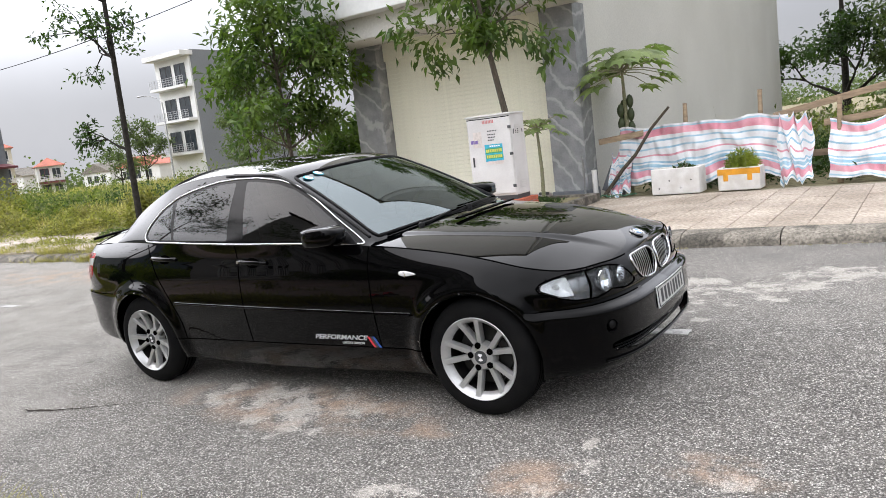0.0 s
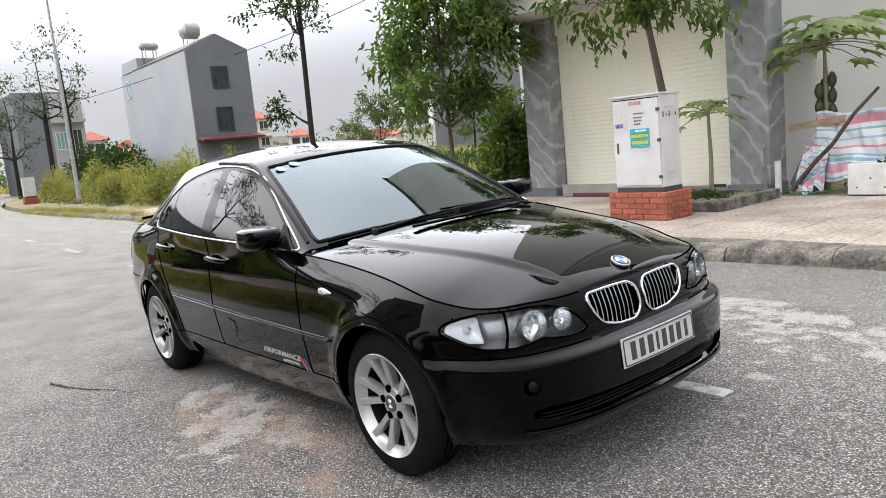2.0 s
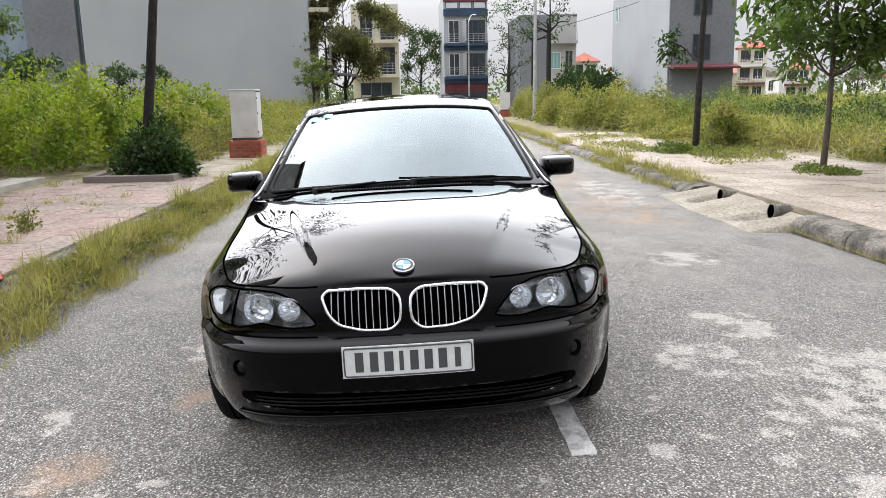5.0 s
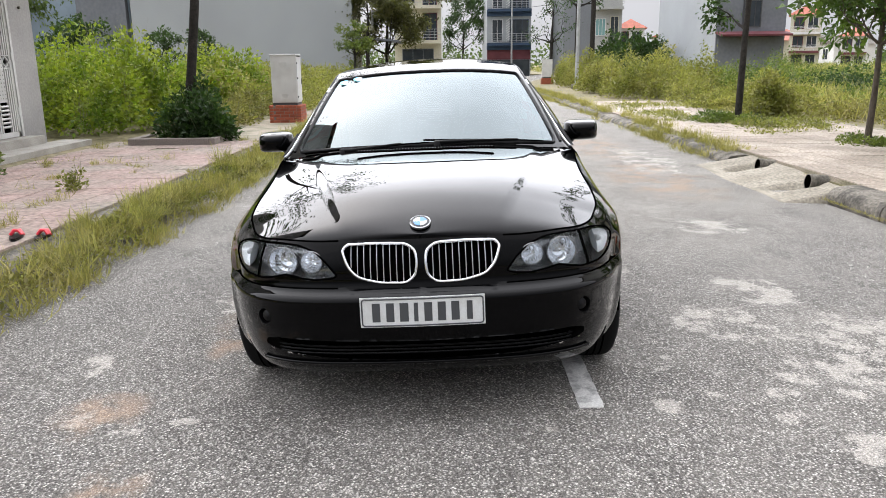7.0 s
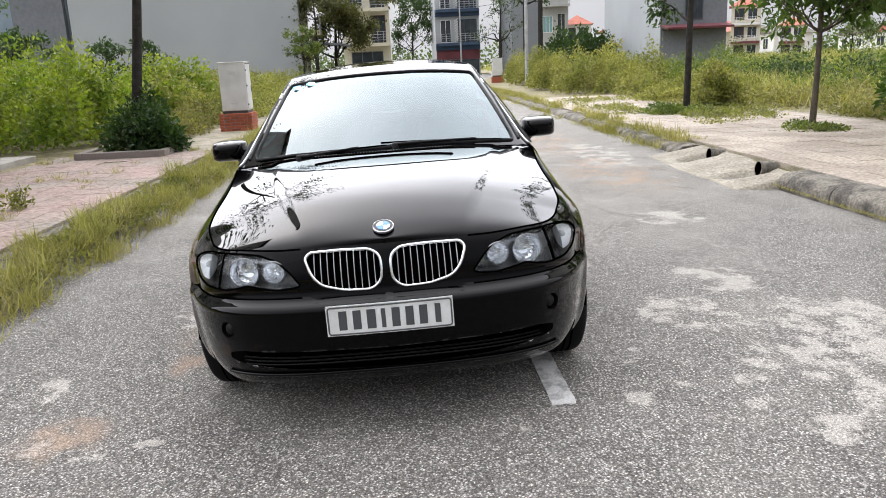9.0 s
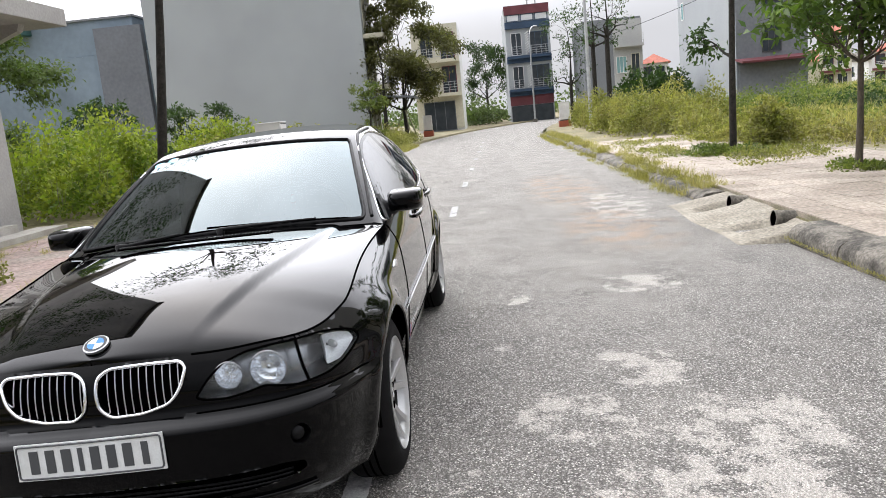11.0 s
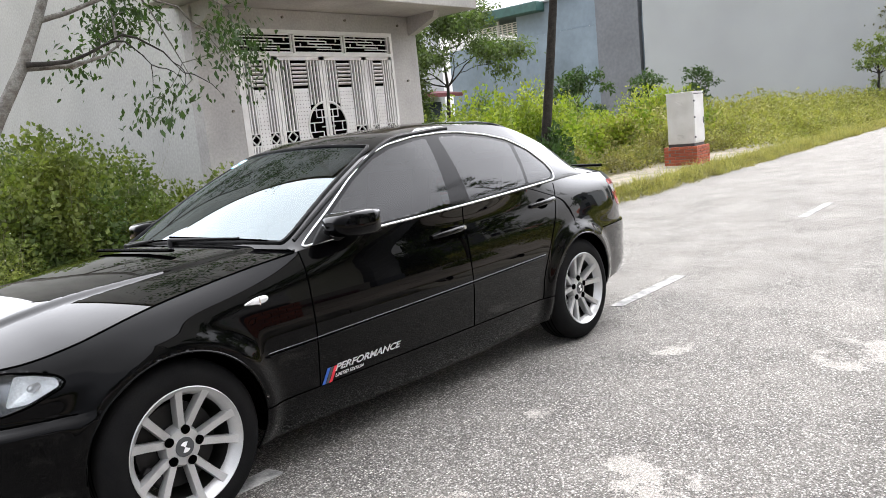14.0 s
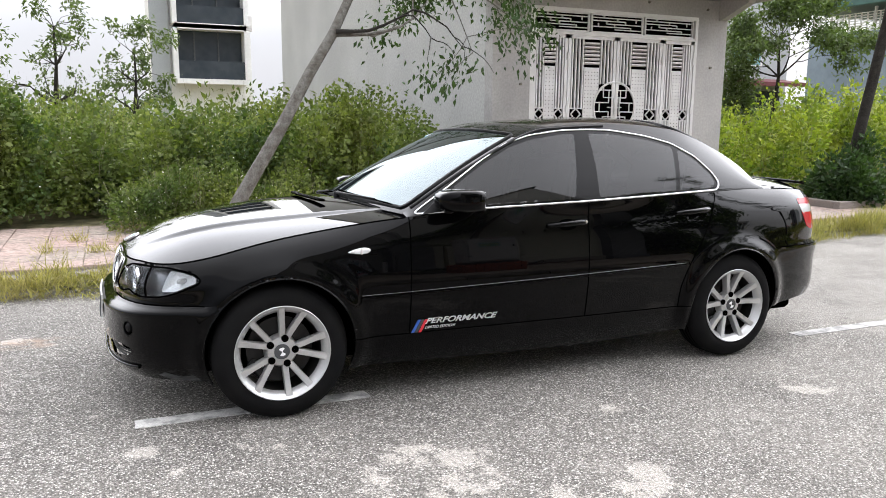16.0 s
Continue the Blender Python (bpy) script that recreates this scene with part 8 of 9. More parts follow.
# tall thin tree at the field's edge
tree("tall_thin_tree", "tall thin tree with a bare dark trunk and sparse leaves", [(-11.45, 6.22, 0.05), (-11.47, 6.25, 2.0), (-11.5, 6.3, 4.0), (-11.55, 6.35, 5.2), (-11.6, 6.4, 6.6), (-11.65, 6.4, 8.2)], [0.075, 0.062, 0.054, 0.046, 0.036, 0.018],
     [(1, (-0.8, -0.5, 0.7), 0.55), (2, (-0.8, 0.3, 0.5), 0.8), (2, (0.5, -0.6, 0.8), 0.7), (2, (-0.7, -0.5, 0.6), 0.9), (3, (0.2, -0.8, 0.6), 0.8), (3, (0.7, 0.4, 0.7), 0.9), (3, (-0.8, 0.1, 0.5), 1.2), (4, (-0.7, -0.4, 0.6), 1.0), (4, (0.6, -0.5, 0.7), 1.0), (4, (0.2, 0.8, 0.6), 1.0), (5, (-0.5, -0.4, 0.9), 1.1), (5, (0.5, 0.3, 0.9), 1.1), (5, (0.1, -0.6, 1.0), 1.2)], 0.13, LEAF_DARK, BARK_DARK, 23, per_tip=6, cloud=0.12)
# leaning tree on the gate side
tree("leaning_tree", "leaning pale-barked tree with bare twigs and sparse drooping leaves", [(0.88, -5.0, 0.0), (0.60, -5.0, 0.5), (0.12, -5.02, 1.28), (-0.26, -5.05, 1.95), (-0.56, -5.08, 2.42), (-0.80, -5.1, 2.9), (-1.1, -5.1, 3.6), (-1.3, -5.1, 4.4)], [0.098, 0.085, 0.074, 0.067, 0.06, 0.052, 0.044, 0.03],
     [(4, (-1.0, 0.1, 0.15), 1.1), (5, (-1.0, 0.2, 0.1), 1.5), (6, (-1.0, 0.35, 0.1), 1.6), (6, (-1.0, -0.3, 0.0), 1.7), (7, (-0.8, 0.3, 0.5), 1.4), (7, (-0.6, -0.6, 0.4), 1.3)], 0.088, LEAF_DARK, BARK_PALE, 24, per_tip=20, cloud=0.17, droop=0.8, kids=3)
bare = Shape()
nn_ = []
rb = np.random.default_rng(31)
branches(bare, (-0.58, -5.0, 2.45), (-1.0, 0.2, -0.12), 1.0, 0.028, rb, 2, nn_, 0.5, 2, 0.25)
put("bare_branch", bare, BARK_DARK, bpy.data.objects["leaning_tree"], "bare dead branch", smooth=60)
# dark straight tree by the planter
tree("dark_trunk_tree", "tall straight dark trunk with its crown high above", [(-9.45, -4.80, 0.0), (-9.48, -4.72, 1.0), (-9.55, -4.60, 2.0), (-9.65, -4.45, 3.4), (-9.75, -4.3, 5.0), (-9.8, -4.25, 6.5)], [0.10, 0.09, 0.085, 0.075, 0.06, 0.03],
     ring_limbs(4, 5, 1.4, 0.4, rg) + ring_limbs(5, 5, 1.3, 0.6, rg), 0.15, LEAF_DARK, BARK_DARK, 25, per_tip=6, cloud=0.22)


# papayas
def papaya(name, label, x, y, h, r, n, seed, fruit, z0=0.1):
    rng = np.random.default_rng(seed)
    t = thing(name, label, "tree", "papaya trees")
    put("trunk", Shape().tube([(x, y, z0), (x + 0.02, y, h * 0.5), (x, y, h)], [0.04 * r + 0.01, 0.034 * r + 0.008, 0.02], 10), STEM, t, smooth=60)
    for k in range(n):
        a = 2.4 * k + rng.uniform(-0.2, 0.2)
        up = rng.uniform(0.1, 0.75) if k % 4 else rng.uniform(-0.25, 0.0)
        L = r * rng.uniform(0.4, 0.8)
        d = Vector((math.cos(a), math.sin(a), up)).normalized()
        c = Vector((x, y, h - 0.02 * (k % 5)))
        e = c + d * L + Vector((0, 0, -0.12 * L))
        lf = put("leaf", Shape().tube([c, c.lerp(e, 0.5) + Vector((0, 0, 0.04)), e], [0.011, 0.009, 0.006], 5), STEM, t)
        # a lobed blade: seven fingers with side points
        s = Shape()
        nrm = Vector((d.x * 0.35, d.y * 0.35, 1.0)).normalized()
        u = (d - nrm * d.dot(nrm)).normalized()
        w = nrm.cross(u)
        R = r * 0.31 * rng.uniform(0.8, 1.2)
        for j, ang in enumerate((-150, -105, -58, -20, 20, 58, 105, 150)):
            q = math.radians(ang)
            f = R * (1.0 if abs(ang) < 70 else 0.75 if abs(ang) < 120 else 0.5)
            fd = u * math.cos(q) + w * math.sin(q)
            fs = nrm.cross(fd)
            k0 = len(s.v)
            dip = Vector((0, 0, -0.25 * f))
            p = [e, e + fd * f * 0.4 + fs * f * 0.13, e + fd * f * 0.55 + fs * f * 0.30 + dip * 0.3, e + fd * f * 0.65 + fs * f * 0.1 + dip * 0.4, e + fd * f + dip, e + fd * f * 0.65 - fs * f * 0.1 + dip * 0.4, e + fd * f * 0.55 - fs * f * 0.30 + dip * 0.3, e + fd * f * 0.4 - fs * f * 0.13]
            s.add(p, [(0, 1, 7), (1, 2, 3), (1, 3, 5, 7), (3, 4, 5), (7, 5, 6)])
        put("blade", s, PAPAYA, lf)
    for k in range(fruit):
        a = 2.1 * k
        m = Matrix.Translation((x + 0.10 * math.cos(a), y + 0.10 * math.sin(a), h - 0.55 - 0.075 * k)) 
        put("fruit", Shape().lathe([(0.005, 0.11), (0.035, 0.09), (0.062, 0.02), (0.058, -0.05), (0.03, -0.11), (0.003, -0.13)], 12, m), FRUIT, t, "green papaya fruit", smooth=60)
    return t


papaya("papaya_tree", "papaya tree with lobed leaves and hanging green fruit", -1.17, 8.85, 2.26, 1.15, 32, 5, 12)
papaya("papaya_tree", "young papaya plant with lobed leaves", -2.2, 7.45, 1.45, 0.66, 12, 6, 0)


# bushes and weeds: many leaves over an uneven outline
def bush(name, label, x0, x1, y0, y1, h, n, leaf, mat, seed, base=0.05, rough=0.45, fscale=0.7, flowers=0, stems=True, ratio=0.5, curve=None, kind="stuff", category="bushes", clump=0.45, face=0, gaps=0.0):
    """Plants as domes of leaves side by side; face: the y side that is looked at (1 or -1), which gets more leaves."""
    rng = np.random.default_rng(seed)
    clump = min(clump, 0.45 * (x1 - x0), 0.45 * (y1 - y0))
    m = max(1, int((x1 - x0) * (y1 - y0) / (clump * clump * 1.1)))
    cx_, cy_ = rng.uniform(x0 + clump * 0.6, x1 - clump * 0.6, m), rng.uniform(y0 + clump * 0.6, y1 - clump * 0.6, m)
    hh = np.array([h * (1 + rough * noise.noise((a * fscale + seed, b * fscale, seed * 1.7))) for a, b in zip(cx_, cy_)]) * rng.uniform(0.62, 1.12, m)
    rr = clump * rng.uniform(0.6, 1.25, m)
    back = (y1 - cy_) if face > 0 else (cy_ - y0)
    wt = (np.exp(-back / 2.2) + 0.22) if face else np.ones(m)
    edge = np.minimum.reduce([cx_ - x0, x1 - cx_, cy_ - y0, y1 - cy_])
    if gaps:
        bare = np.array([noise.noise((a * 0.45, b * 0.6, seed * 2.3)) for a, b in zip(cx_, cy_)])
        wt = wt * np.where(bare < gaps - 0.5, 0.02, 1.0)
        hh = hh * np.clip(0.5 + (bare - gaps + 0.5) * 2.2, 0.25, 1.25)
    hh = hh * np.clip(0.55 + edge / 1.2, 0.4, 1)
    k = rng.choice(m, n, p=wt * rr * hh / (wt * rr * hh).sum())
    d = unit(rng.normal(size=(n, 3)))
    d[:, 2] = np.abs(d[:, 2])
    q = rng.uniform(0.35, 1.0, n) ** 0.5
    # a third of the leaves sit on upright shoots that break the dome
    shoot = rng.uniform(size=n) < 0.16
    sx_ = rng.normal(size=(m, 6, 2)) * 0.45
    pick = rng.integers(0, 6, n)
    pos = np.stack([cx_[k] + rr[k] * d[:, 0] * q, cy_[k] + rr[k] * d[:, 1] * q, base + hh[k] * (0.12 + 0.88 * d[:, 2]) * q], -1)
    sz = rng.uniform(0.25, 1.08, n)
    up = np.stack([cx_[k] + rr[k] * sx_[k, pick, 0] * (0.5 + 0.6 * sz) + rng.normal(size=n) * leaf * 0.35, cy_[k] + rr[k] * sx_[k, pick, 1] * (0.5 + 0.6 * sz) + rng.normal(size=n) * leaf * 0.35, base + hh[k] * sz * (1 - 0.25 * np.abs(sx_[k, pick]).sum(-1))], -1)
    pts = np.where(shoot[:, None], up, pos)
    pts[:, 2] = np.maximum(pts[:, 2], base + 0.01)
    if curve:
        pts[:, 1] += bend(pts[:, 0])
    ob = put(name, leaf_mesh(name, pts, leaf, rng, 0.15, ratio, d * 0.9, tumble=1.6), mat, label=label, category=category)
    ob["kind"] = kind
    if flowers:
        f = pts[rng.choice(n, flowers)] + (0, 0, 0.02)
        v, q = quads(f, unit(rng.normal(size=(flowers, 3)) + (0, 0, 1)), unit(rng.normal(size=(flowers, 3))), np.full(flowers, 0.022), np.full(flowers, 0.022))
        put("flower_heads", fast_mesh("flowers", v, q), FLOWER, ob)["kind"] = "stuff"
    if stems:
        j = rng.choice(m, min(m * 5, 4000))
        w = rng.integers(0, 6, len(j))
        foot = np.stack([cx_[j], cy_[j] + (bend(cx_[j]) if curve else 0), np.full(len(j), base)], -1)
        tip = foot + np.stack([rr[j] * sx_[j, w, 0], rr[j] * sx_[j, w, 1], hh[j] * 1.1], -1)
        g = tip - foot
        v, q = quads(foot, unit(g), unit(rng.normal(size=(len(j), 3)) * (1, 1, 0)), np.linalg.norm(g, axis=1), np.full(len(j), 0.008), 0.02)
        put("stalks", fast_mesh("stalks", v, q), STEM, ob)["kind"] = "stuff"
    return ob


def grass(name, label, x0, x1, y0, y1, h, n, mat, seed, base=0.0, width=0.008, curve=False, patchy=0.0, lean=0.35, at_z=None, tufts=0, spread=0.07):
    rng = np.random.default_rng(seed)
    x, y = rng.uniform(x0, x1, n), rng.uniform(y0, y1, n)
    tall = np.ones(n)
    if tufts:
        k = (rng.uniform(size=n) ** 1.5 * tufts).astype(int)
        tx_, ty_, th = rng.uniform(x0, x1, tufts), rng.uniform(y0, y1, tufts), rng.uniform(0.4, 1.8, tufts)
        x, y, tall = tx_[k] + rng.normal(size=n) * spread, np.clip(ty_[k] + rng.normal(size=n) * spread, y0 - 0.1, y1 + 0.1), th[k]
    if patchy:
        keep = np.array([noise.noise((a * 0.8, b * 1.6, seed)) > patchy - 0.5 for a, b in zip(x, y)])
        x, y, tall = x[keep], y[keep], tall[keep]
    n = len(x)
    p = np.stack([x, y + (bend(x) if curve else 0), np.full(n, base) if at_z is None else at_z(x, y)], -1)
    way = unit(np.stack([rng.normal(size=n) * lean, rng.normal(size=n) * lean, np.ones(n)], -1))
    side = unit(np.stack([rng.normal(size=n), rng.normal(size=n), np.zeros(n)], -1))
    L = h * tall * rng.uniform(0.4, 1.25, n)
    v, f = quads(p, way, side, L, np.full(n, width), 0.35)
    ob = put(name, fast_mesh(name, v, f), mat, label=label, category="grass")
    ob["kind"] = "stuff"
    return ob


# gate side: hedge of weeds by the leaning tree, plots beyond the gate house
bush("weed_thicket", "tall green weed thicket with tiny white flowers", -3.75, 6.5, -13.5, -5.75, 1.56, 160000, 0.068, LEAF_BUSH, 41, flowers=2600, rough=0.5, face=1, clump=0.6, ratio=0.7)
bush("weed_thicket", "low green weeds at the pavement's edge", -0.6, 2.1, -6.4, -4.9, 0.8, 18000, 0.045, LEAF_BUSH, 42, ratio=0.6, flowers=350, clump=0.35)
bush("weed_thicket", "low dark weeds before the gate house wall", -4.6, -1.9, -6.9, -5.4, 0.95, 13000, 0.075, LEAF_BUSH, 43, flowers=150, clump=0.4)
bush("weed_thicket", "bright green weed thicket beyond the gate house", -22.0, -9.4, -16.0, -5.6, 1.6, 80000, 0.10, LEAF_BRIGHT, 44, rough=0.8, face=1, clump=0.55, ratio=0.65)
bush("weed_thicket", "low yellowing weeds along the plots", -46.0, -14.5, -12.0, -4.6, 1.25, 50000, 0.13, LEAF_FIELD, 45, rough=0.45, curve=True, face=1, clump=0.8)
bush("weed_thicket", "yellow-green weeds grown over the far pavement", -41.0, -17.0, -5.4, -2.95, 0.62, 34000, 0.085, LEAF_FIELD, 154, rough=0.9, curve=True, face=1, clump=0.6, gaps=0.12)
bush("weed_thicket", "dry straw-coloured weeds at the plots' edge", -20.0, -10.2, -5.8, -4.5, 0.7, 9000, 0.08, LEAF_DRY, 46)
bush("dark_shrub", "dense dark shrub at the foot of the dark trunk", -9.9, -8.5, -5.2, -3.85, 0.95, 5500, 0.09, LEAF_DARK, 47, kind="", category="shrub", rough=0.9, clump=0.36, fscale=1.6, ratio=0.6)
bush("weed_thicket", "far green thicket behind the weeds", -30.0, 8.0, -30.0, -14.0, 2.1, 26000, 0.2, LEAF_BUSH, 48, rough=0.6, face=1, clump=1.2)
# shutter side: weeds and field
bush("weed_thicket", "green weeds between road and field", -44.0, -18.5, 5.6, 9.8, 1.3, 48000, 0.11, LEAF_FIELD, 49, rough=0.9, curve=True, face=-1, clump=0.7, gaps=0.35)
bush("weed_thicket", "ragged green weeds at the pavement's end", -18.6, -12.2, 6.6, 9.9, 0.7, 12000, 0.09, LEAF_FIELD, 151, rough=0.9, face=-1, clump=0.55, gaps=0.42)
bush("weed_thicket", "mixed shrubs scattered over the field", -58, -14, 9.5, 30, 1.0, 40000, 0.12, LEAF_BUSH, 149, rough=1.2, face=-1, clump=1.1, gaps=0.5)
bush("weed_thicket", "dry brown weeds on the field edge", -40, -9.5, 8.3, 14, 0.4, 14000, 0.08, LEAF_DRY, 150, rough=0.8, face=-1, clump=0.5, gaps=0.5)
bush("weed_thicket", "low weeds creeping over the pavement", -19.0, -8.5, 4.6, 8.5, 0.16, 9000, 0.05, LEAF_FIELD, 152, base=0.11, rough=0.9, clump=0.25, gaps=0.62)
bush("weed_thicket", "dry low weeds and litter by the shutter house", -10.0, -6.9, 8.3, 12.0, 0.30, 9000, 0.07, LEAF_DRY, 50)
bush("dark_shrub", "tall leafy shrub beside the marble pillar", -8.8, -6.8, 8.3, 10.6, 3.1, 9000, 0.17, LEAF, 51, kind="", category="shrub", rough=0.9, clump=0.75, ratio=0.36)
bush("weed_thicket", "weeds round the tall thin tree", -12.4, -10.5, 5.5, 6.9, 0.38, 3500, 0.07, LEAF_BUSH, 52)
bush("weed_thicket", "weeds round the foot of the street tree", -7.6, -6.3, 6.1, 7.0, 0.20, 1800, 0.055, LEAF_BUSH, 53)
bush("weed_thicket", "green herbs in the bed by the cabinet", -2.6, -1.5, 6.4, 7.6, 0.25, 3500, 0.06, LEAF_DARK, 54)
bush("herb_plant", "bushy yellow-green herb in the taped planter", 0.5, 1.08, 8.1, 8.44, 0.42, 3500, 0.05, LEAF_BRIGHT, 55, base=0.42, kind="", category="plant", ratio=0.22)
bush("seedling", "small dark seedling in the white planter", -0.2, 0.02, 8.15, 8.3, 0.22, 60, 0.09, LEAF_DARK, 56, base=0.47, kind="", category="plant")
bush("weed_thicket", "dark growth behind the striped tarps", -1.5, 7.0, 8.95, 12.5, 0.7, 16000, 0.09, LEAF_DARK, 57)
bush("weed_thicket", "green growth on the plot behind the fence", -1.5, 14.0, 12.5, 30.0, 0.9, 16000, 0.16, LEAF_BUSH, 58)
grass("field_grass", "tall straw-coloured grass of the open field", -60, -8, 10.5, 45, 0.6, 46000, GRASS_DRY, 61, 0.09, 0.03, patchy=0.3, curve=False)
grass("field_grass", "green grass of the open field", -60, -7, 8.4, 45, 0.38, 52000, GRASS, 62, 0.09, 0.03)
grass("field_grass", "pale far grass across the field", -110, -60, 12, 60, 0.9, 16000, GRASS_DRY, 63, 0.08, 0.08)
bush("weed_thicket", "dark green reeds in the field", -30, -14, 14, 17, 0.9, 9000, 0.14, LEAF_DARK, 64)
grass("verge_grass", "tufts of grass and weeds over the kerb", -36, 10, -3.05, -2.42, 0.14, 42000, GRASS, 65, width=0.008, tufts=800, curve=True, at_z=lambda x, y: np.where(y < -2.62, 0.02, road_z(x, y)), lean=0.6)
grass("verge_grass", "dry grass tufts along the road edge", -36, 10, -3.15, -2.46, 0.18, 34000, GRASS_DRY, 66, width=0.009, tufts=480, curve=True, at_z=lambda x, y: np.where(y < -2.62, 0.02, road_z(x, y)), lean=0.7, patchy=0.4)
grass("verge_grass", "grass tufts over the kerb by the field", -34, -6.3, 3.85, 4.5, 0.14, 20000, GRASS, 67, width=0.008, tufts=420, curve=True, at_z=lambda x, y: np.where(y > 4.1, 0.09, road_z(x, y)), lean=0.6, patchy=0.25)
grass("pavement_grass", "grass in the joints of the red pavers", -9, 8, -5.9, -3.2, 0.11, 14000, GRASS, 68, 0.07, 0.006, patchy=0.6, lean=0.7, tufts=260, spread=0.05)
grass("pavement_grass", "thin moss and grass along the kerb foot", -3.2, 10, 3.98, 4.1, 0.035, 9000, GRASS, 69, -0.03, 0.005, lean=0.8, patchy=0.3)
bush("weed_thicket", "upright weed tuft on the pavement", -3.58, -3.3, -4.2, -3.92, 0.5, 260, 0.045, LEAF_FIELD, 70, rough=0.2)

bush("verge_weeds", "low olive weeds spilling over the kerb", -36, 10, -3.12, -2.48, 0.13, 40000, 0.042, LEAF_DRY, 71, base=-0.02, curve=True, clump=0.16, rough=0.8, category="weeds")
bush("verge_weeds", "low green weeds spilling over the kerb", -36, 10, -3.2, -2.6, 0.15, 26000, 0.042, LEAF_FIELD, 72, base=-0.01, curve=True, clump=0.14, rough=0.9, category="weeds")
bush("weed_thicket", "green growth at the far end of the road", -86.0, -78.5, -7.0, 4.0, 2.0, 5000, 0.35, LEAF_FAR, 153, rough=0.9, clump=1.2, face=0)
# trees farther off
def simple_tree(label, x, y, h, r, seed, mat=LEAF_FAR, bark=BARK_DARK, leaf=0.28, n=6, group="far trees", lift=0.35):
    rng = np.random.default_rng(seed)
    tr = [(x, y, 0), (x + 0.1, y, h * lift), (x, y + 0.1, h * 0.6), (x, y, h * 0.85)]
    return tree("roadside_tree", label, tr, [0.03 * h ** 0.7 + 0.02, 0.025 * h ** 0.7 + 0.02, 0.05, 0.03], ring_limbs(1, 4, r * 0.75, 0.5, rng) + ring_limbs(2, 5, r * 0.8, 0.5, rng) + ring_limbs(3, 4, r * 0.6, 0.7, rng), leaf, mat, bark, seed, group, per_tip=int(n * 2.6), cloud=0.2 * r / 1.5, depth=2, kids=2)


simple_tree("thin bare tree before the cream house", -46.0, -5.2, 7.4, 0.9, 81, n=1, leaf=0.16, mat=LEAF_BROWN)
simple_tree("bushy brownish tree held by wooden props", -47.6, -4.06, 8.2, 2.5, 82, mat=LEAF_BROWN, leaf=0.24, n=32, lift=0.25)
for a in (0.4, 2.4, 4.6):
    stick("tree_prop", "pale wooden prop holding the young tree", [(-47.6 + 1.0 * math.cos(a), -4.06 + 1.0 * math.sin(a), 0.02), (-47.55 + 0.12 * math.cos(a), -4.06 + 0.12 * math.sin(a), 2.1)], [0.05, 0.045], STEM, "prop", "tree props")
simple_tree("round dark tree behind the far houses", -88.0, 1.8, 8.4, 2.6, 83, leaf=0.30, n=9, mat=LEAF_DARK)
simple_tree("thin tree before the blue house", -60.0, 8.6, 8.5, 1.7, 84, n=2, leaf=0.22, mat=LEAF_DARK)
simple_tree("thin tall tree beside the road", -52.0, 9.4, 10.5, 1.5, 85, n=1, leaf=0.22, mat=LEAF_DARK, lift=0.5)
simple_tree("thin tall tree beside the road", -47.0, 9.6, 10.8, 1.5, 86, n=1, leaf=0.22, mat=LEAF_DARK, lift=0.5)
bush("dark_shrub", "dark round shrub by the grey house", -64.0, -56.0, 12.5, 18.5, 3.3, 9000, 0.32, LEAF_DARK, 87, kind="", category="shrub", rough=0.7, clump=1.5)
simple_tree("green tree by the gable house", -62.0, 40.0, 3.6, 1.5, 88, leaf=0.25, n=3)
simple_tree("green tree on the field", -62.0, 62.0, 4.0, 1.5, 89, leaf=0.25, n=2)
simple_tree("green tree on the field", -55.0, 50.0, 5.5, 2.4, 90, leaf=0.35)
simple_tree("green tree on the field", -72.0, 50.0, 6.0, 2.4, 91, leaf=0.35)
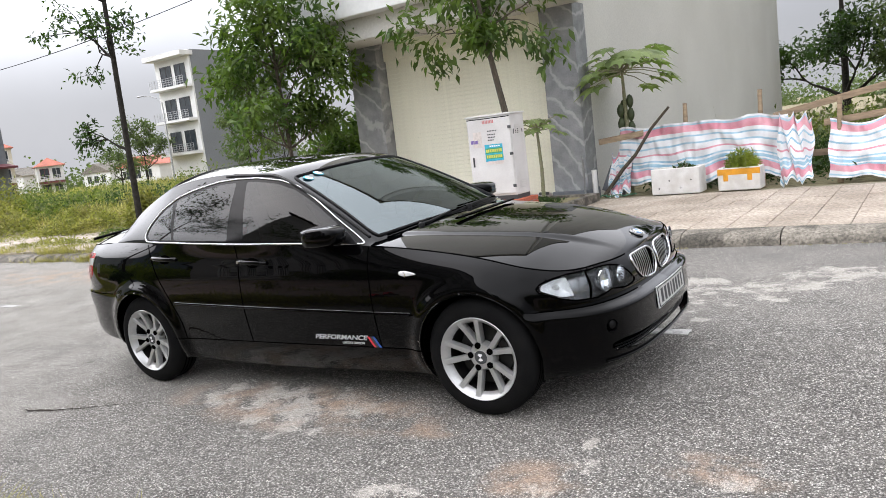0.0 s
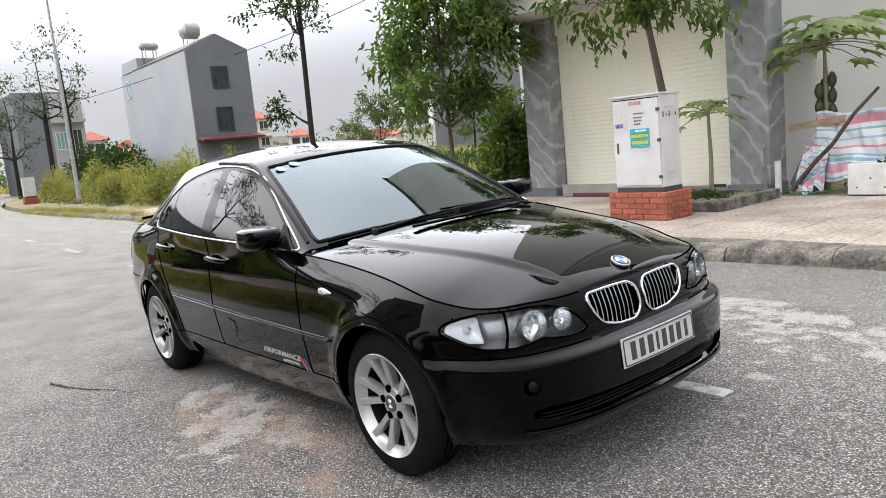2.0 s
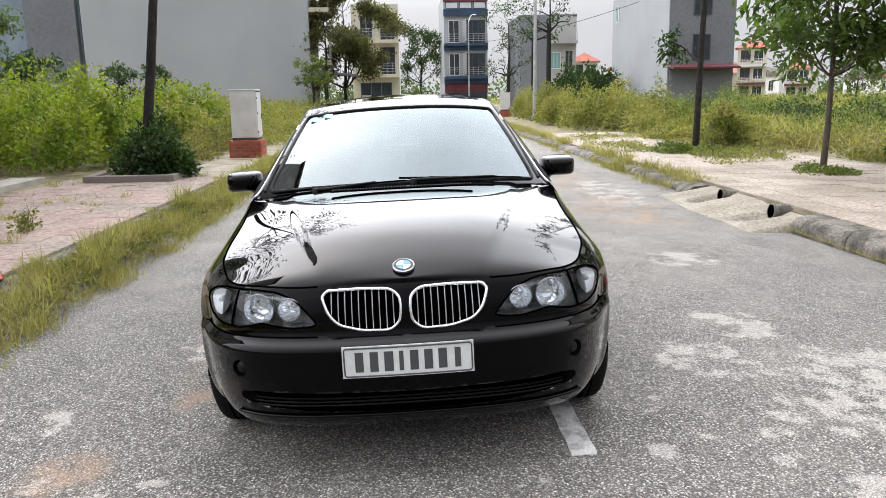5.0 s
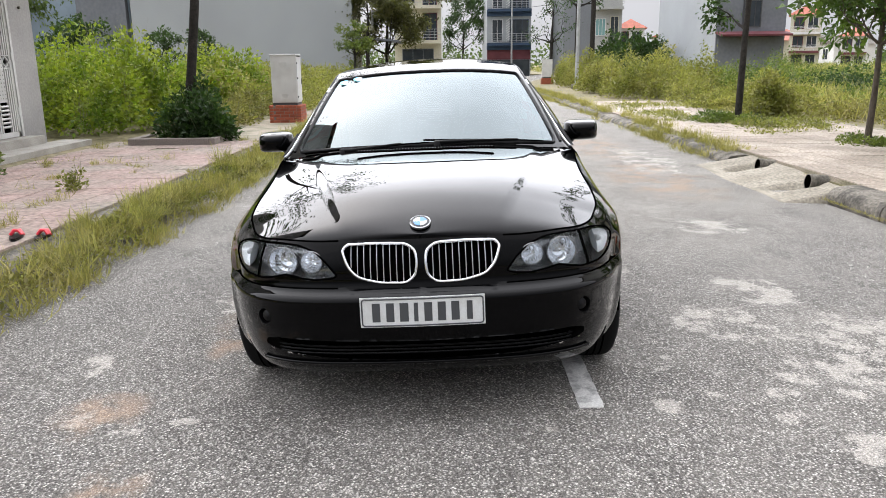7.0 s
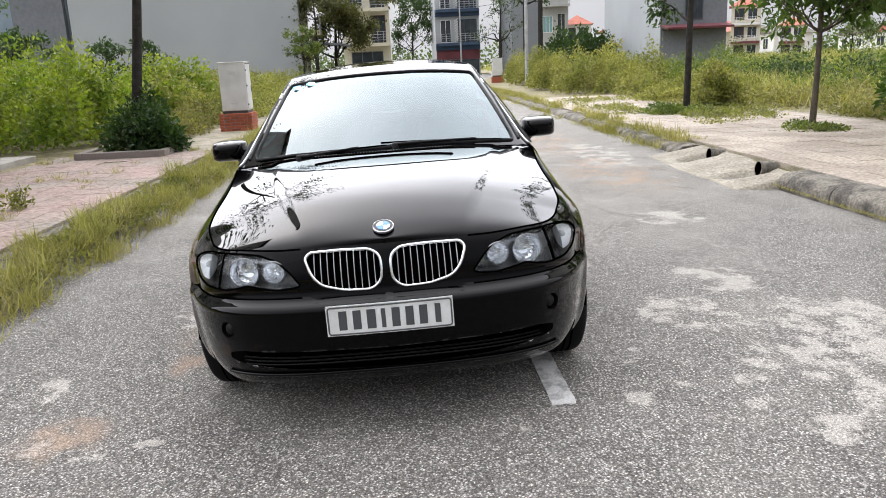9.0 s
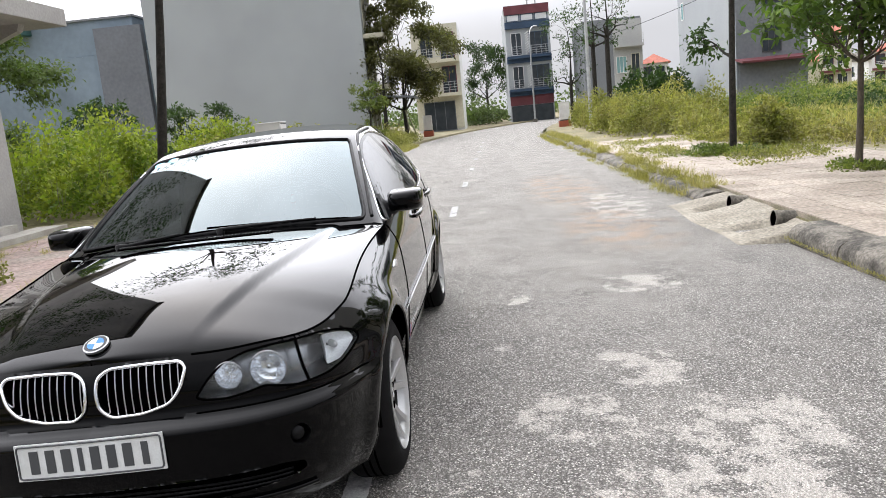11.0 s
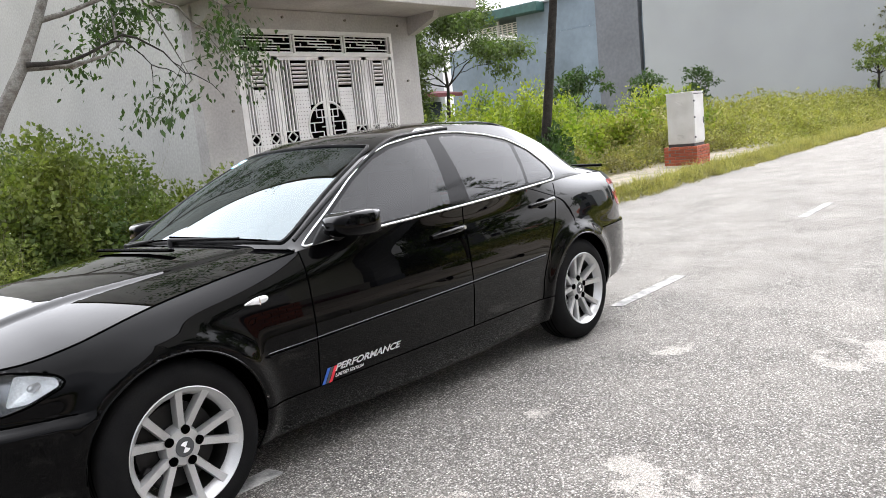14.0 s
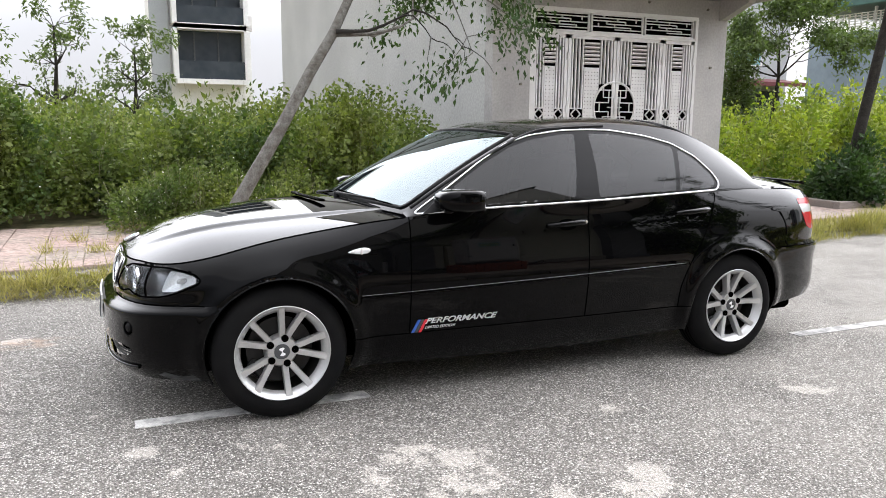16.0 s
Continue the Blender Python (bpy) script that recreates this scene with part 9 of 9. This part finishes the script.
simple_tree("green tree behind the blue-grey wall", -17.0, -13.5, 4.6, 1.7, 92, mat=LEAF_FAR, leaf=0.15, n=26, lift=0.12)
simple_tree("small dark tree at the grey wall", -30.0, -12.6, 2.7, 0.7, 93, mat=LEAF_DARK, leaf=0.16, n=3)
simple_tree("small dark tree at the grey wall", -38.0, -13.5, 2.8, 0.8, 94, mat=LEAF_DARK, leaf=0.18, n=3)
simple_tree("small dark tree at the blue-grey wall", -32.0, -17.5, 3.0, 1.2, 95, mat=LEAF_DARK, leaf=0.22, n=4)
simple_tree("slender tree beside the white house", -8.5, -33.0, 10.0, 1.4, 96, leaf=0.25, n=2)
simple_tree("young tree behind the thicket", 3.5, -26.0, 5.2, 1.1, 97, leaf=0.18, n=2)
simple_tree("young tree behind the thicket", 6.5, -24.0, 5.2, 1.2, 98, leaf=0.18, n=2)
simple_tree("dark bushy tree behind the thicket", 0.8, -30.0, 4.6, 1.2, 99, mat=LEAF_FAR, leaf=0.22, n=3)
simple_tree("tall dark tree behind the pale wall", 0.2, 31.0, 11.0, 2.8, 100, mat=LEAF_DARK, leaf=0.25, n=24, lift=0.10)
simple_tree("green tree before the dark house", 4.0, 27.0, 6.0, 2.4, 101, leaf=0.22, n=16, lift=0.15)
simple_tree("green tree before the dark house", 7.0, 25.0, 5.5, 2.6, 102, leaf=0.22, n=16, lift=0.15)
simple_tree("small leafy tree at the roadside", -40.0, -5.4, 3.2, 0.9, 103, mat=LEAF_BUSH, leaf=0.15, n=5, lift=0.1)
rng_ = np.random.default_rng(7)
a = np.linspace(0, 2 * math.pi, 900)
far = np.stack([170 * np.cos(a) + rng_.normal(size=900) * 6, 170 * np.sin(a) + rng_.normal(size=900) * 6, np.zeros(900)], -1)
far = np.repeat(far, 70, 0)
far += rng_.normal(size=far.shape) * (2.5, 2.5, 0)
far[:, 2] = np.abs(rng_.normal(size=len(far))) * 2.4
put("far_tree_belt", leaf_mesh("belt", far, 0.8, rng_, 0.1, 0.7, tumble=1.6), LEAF_FAR, label="hazy belt of trees on the horizon", category="woods")["kind"] = "stuff"
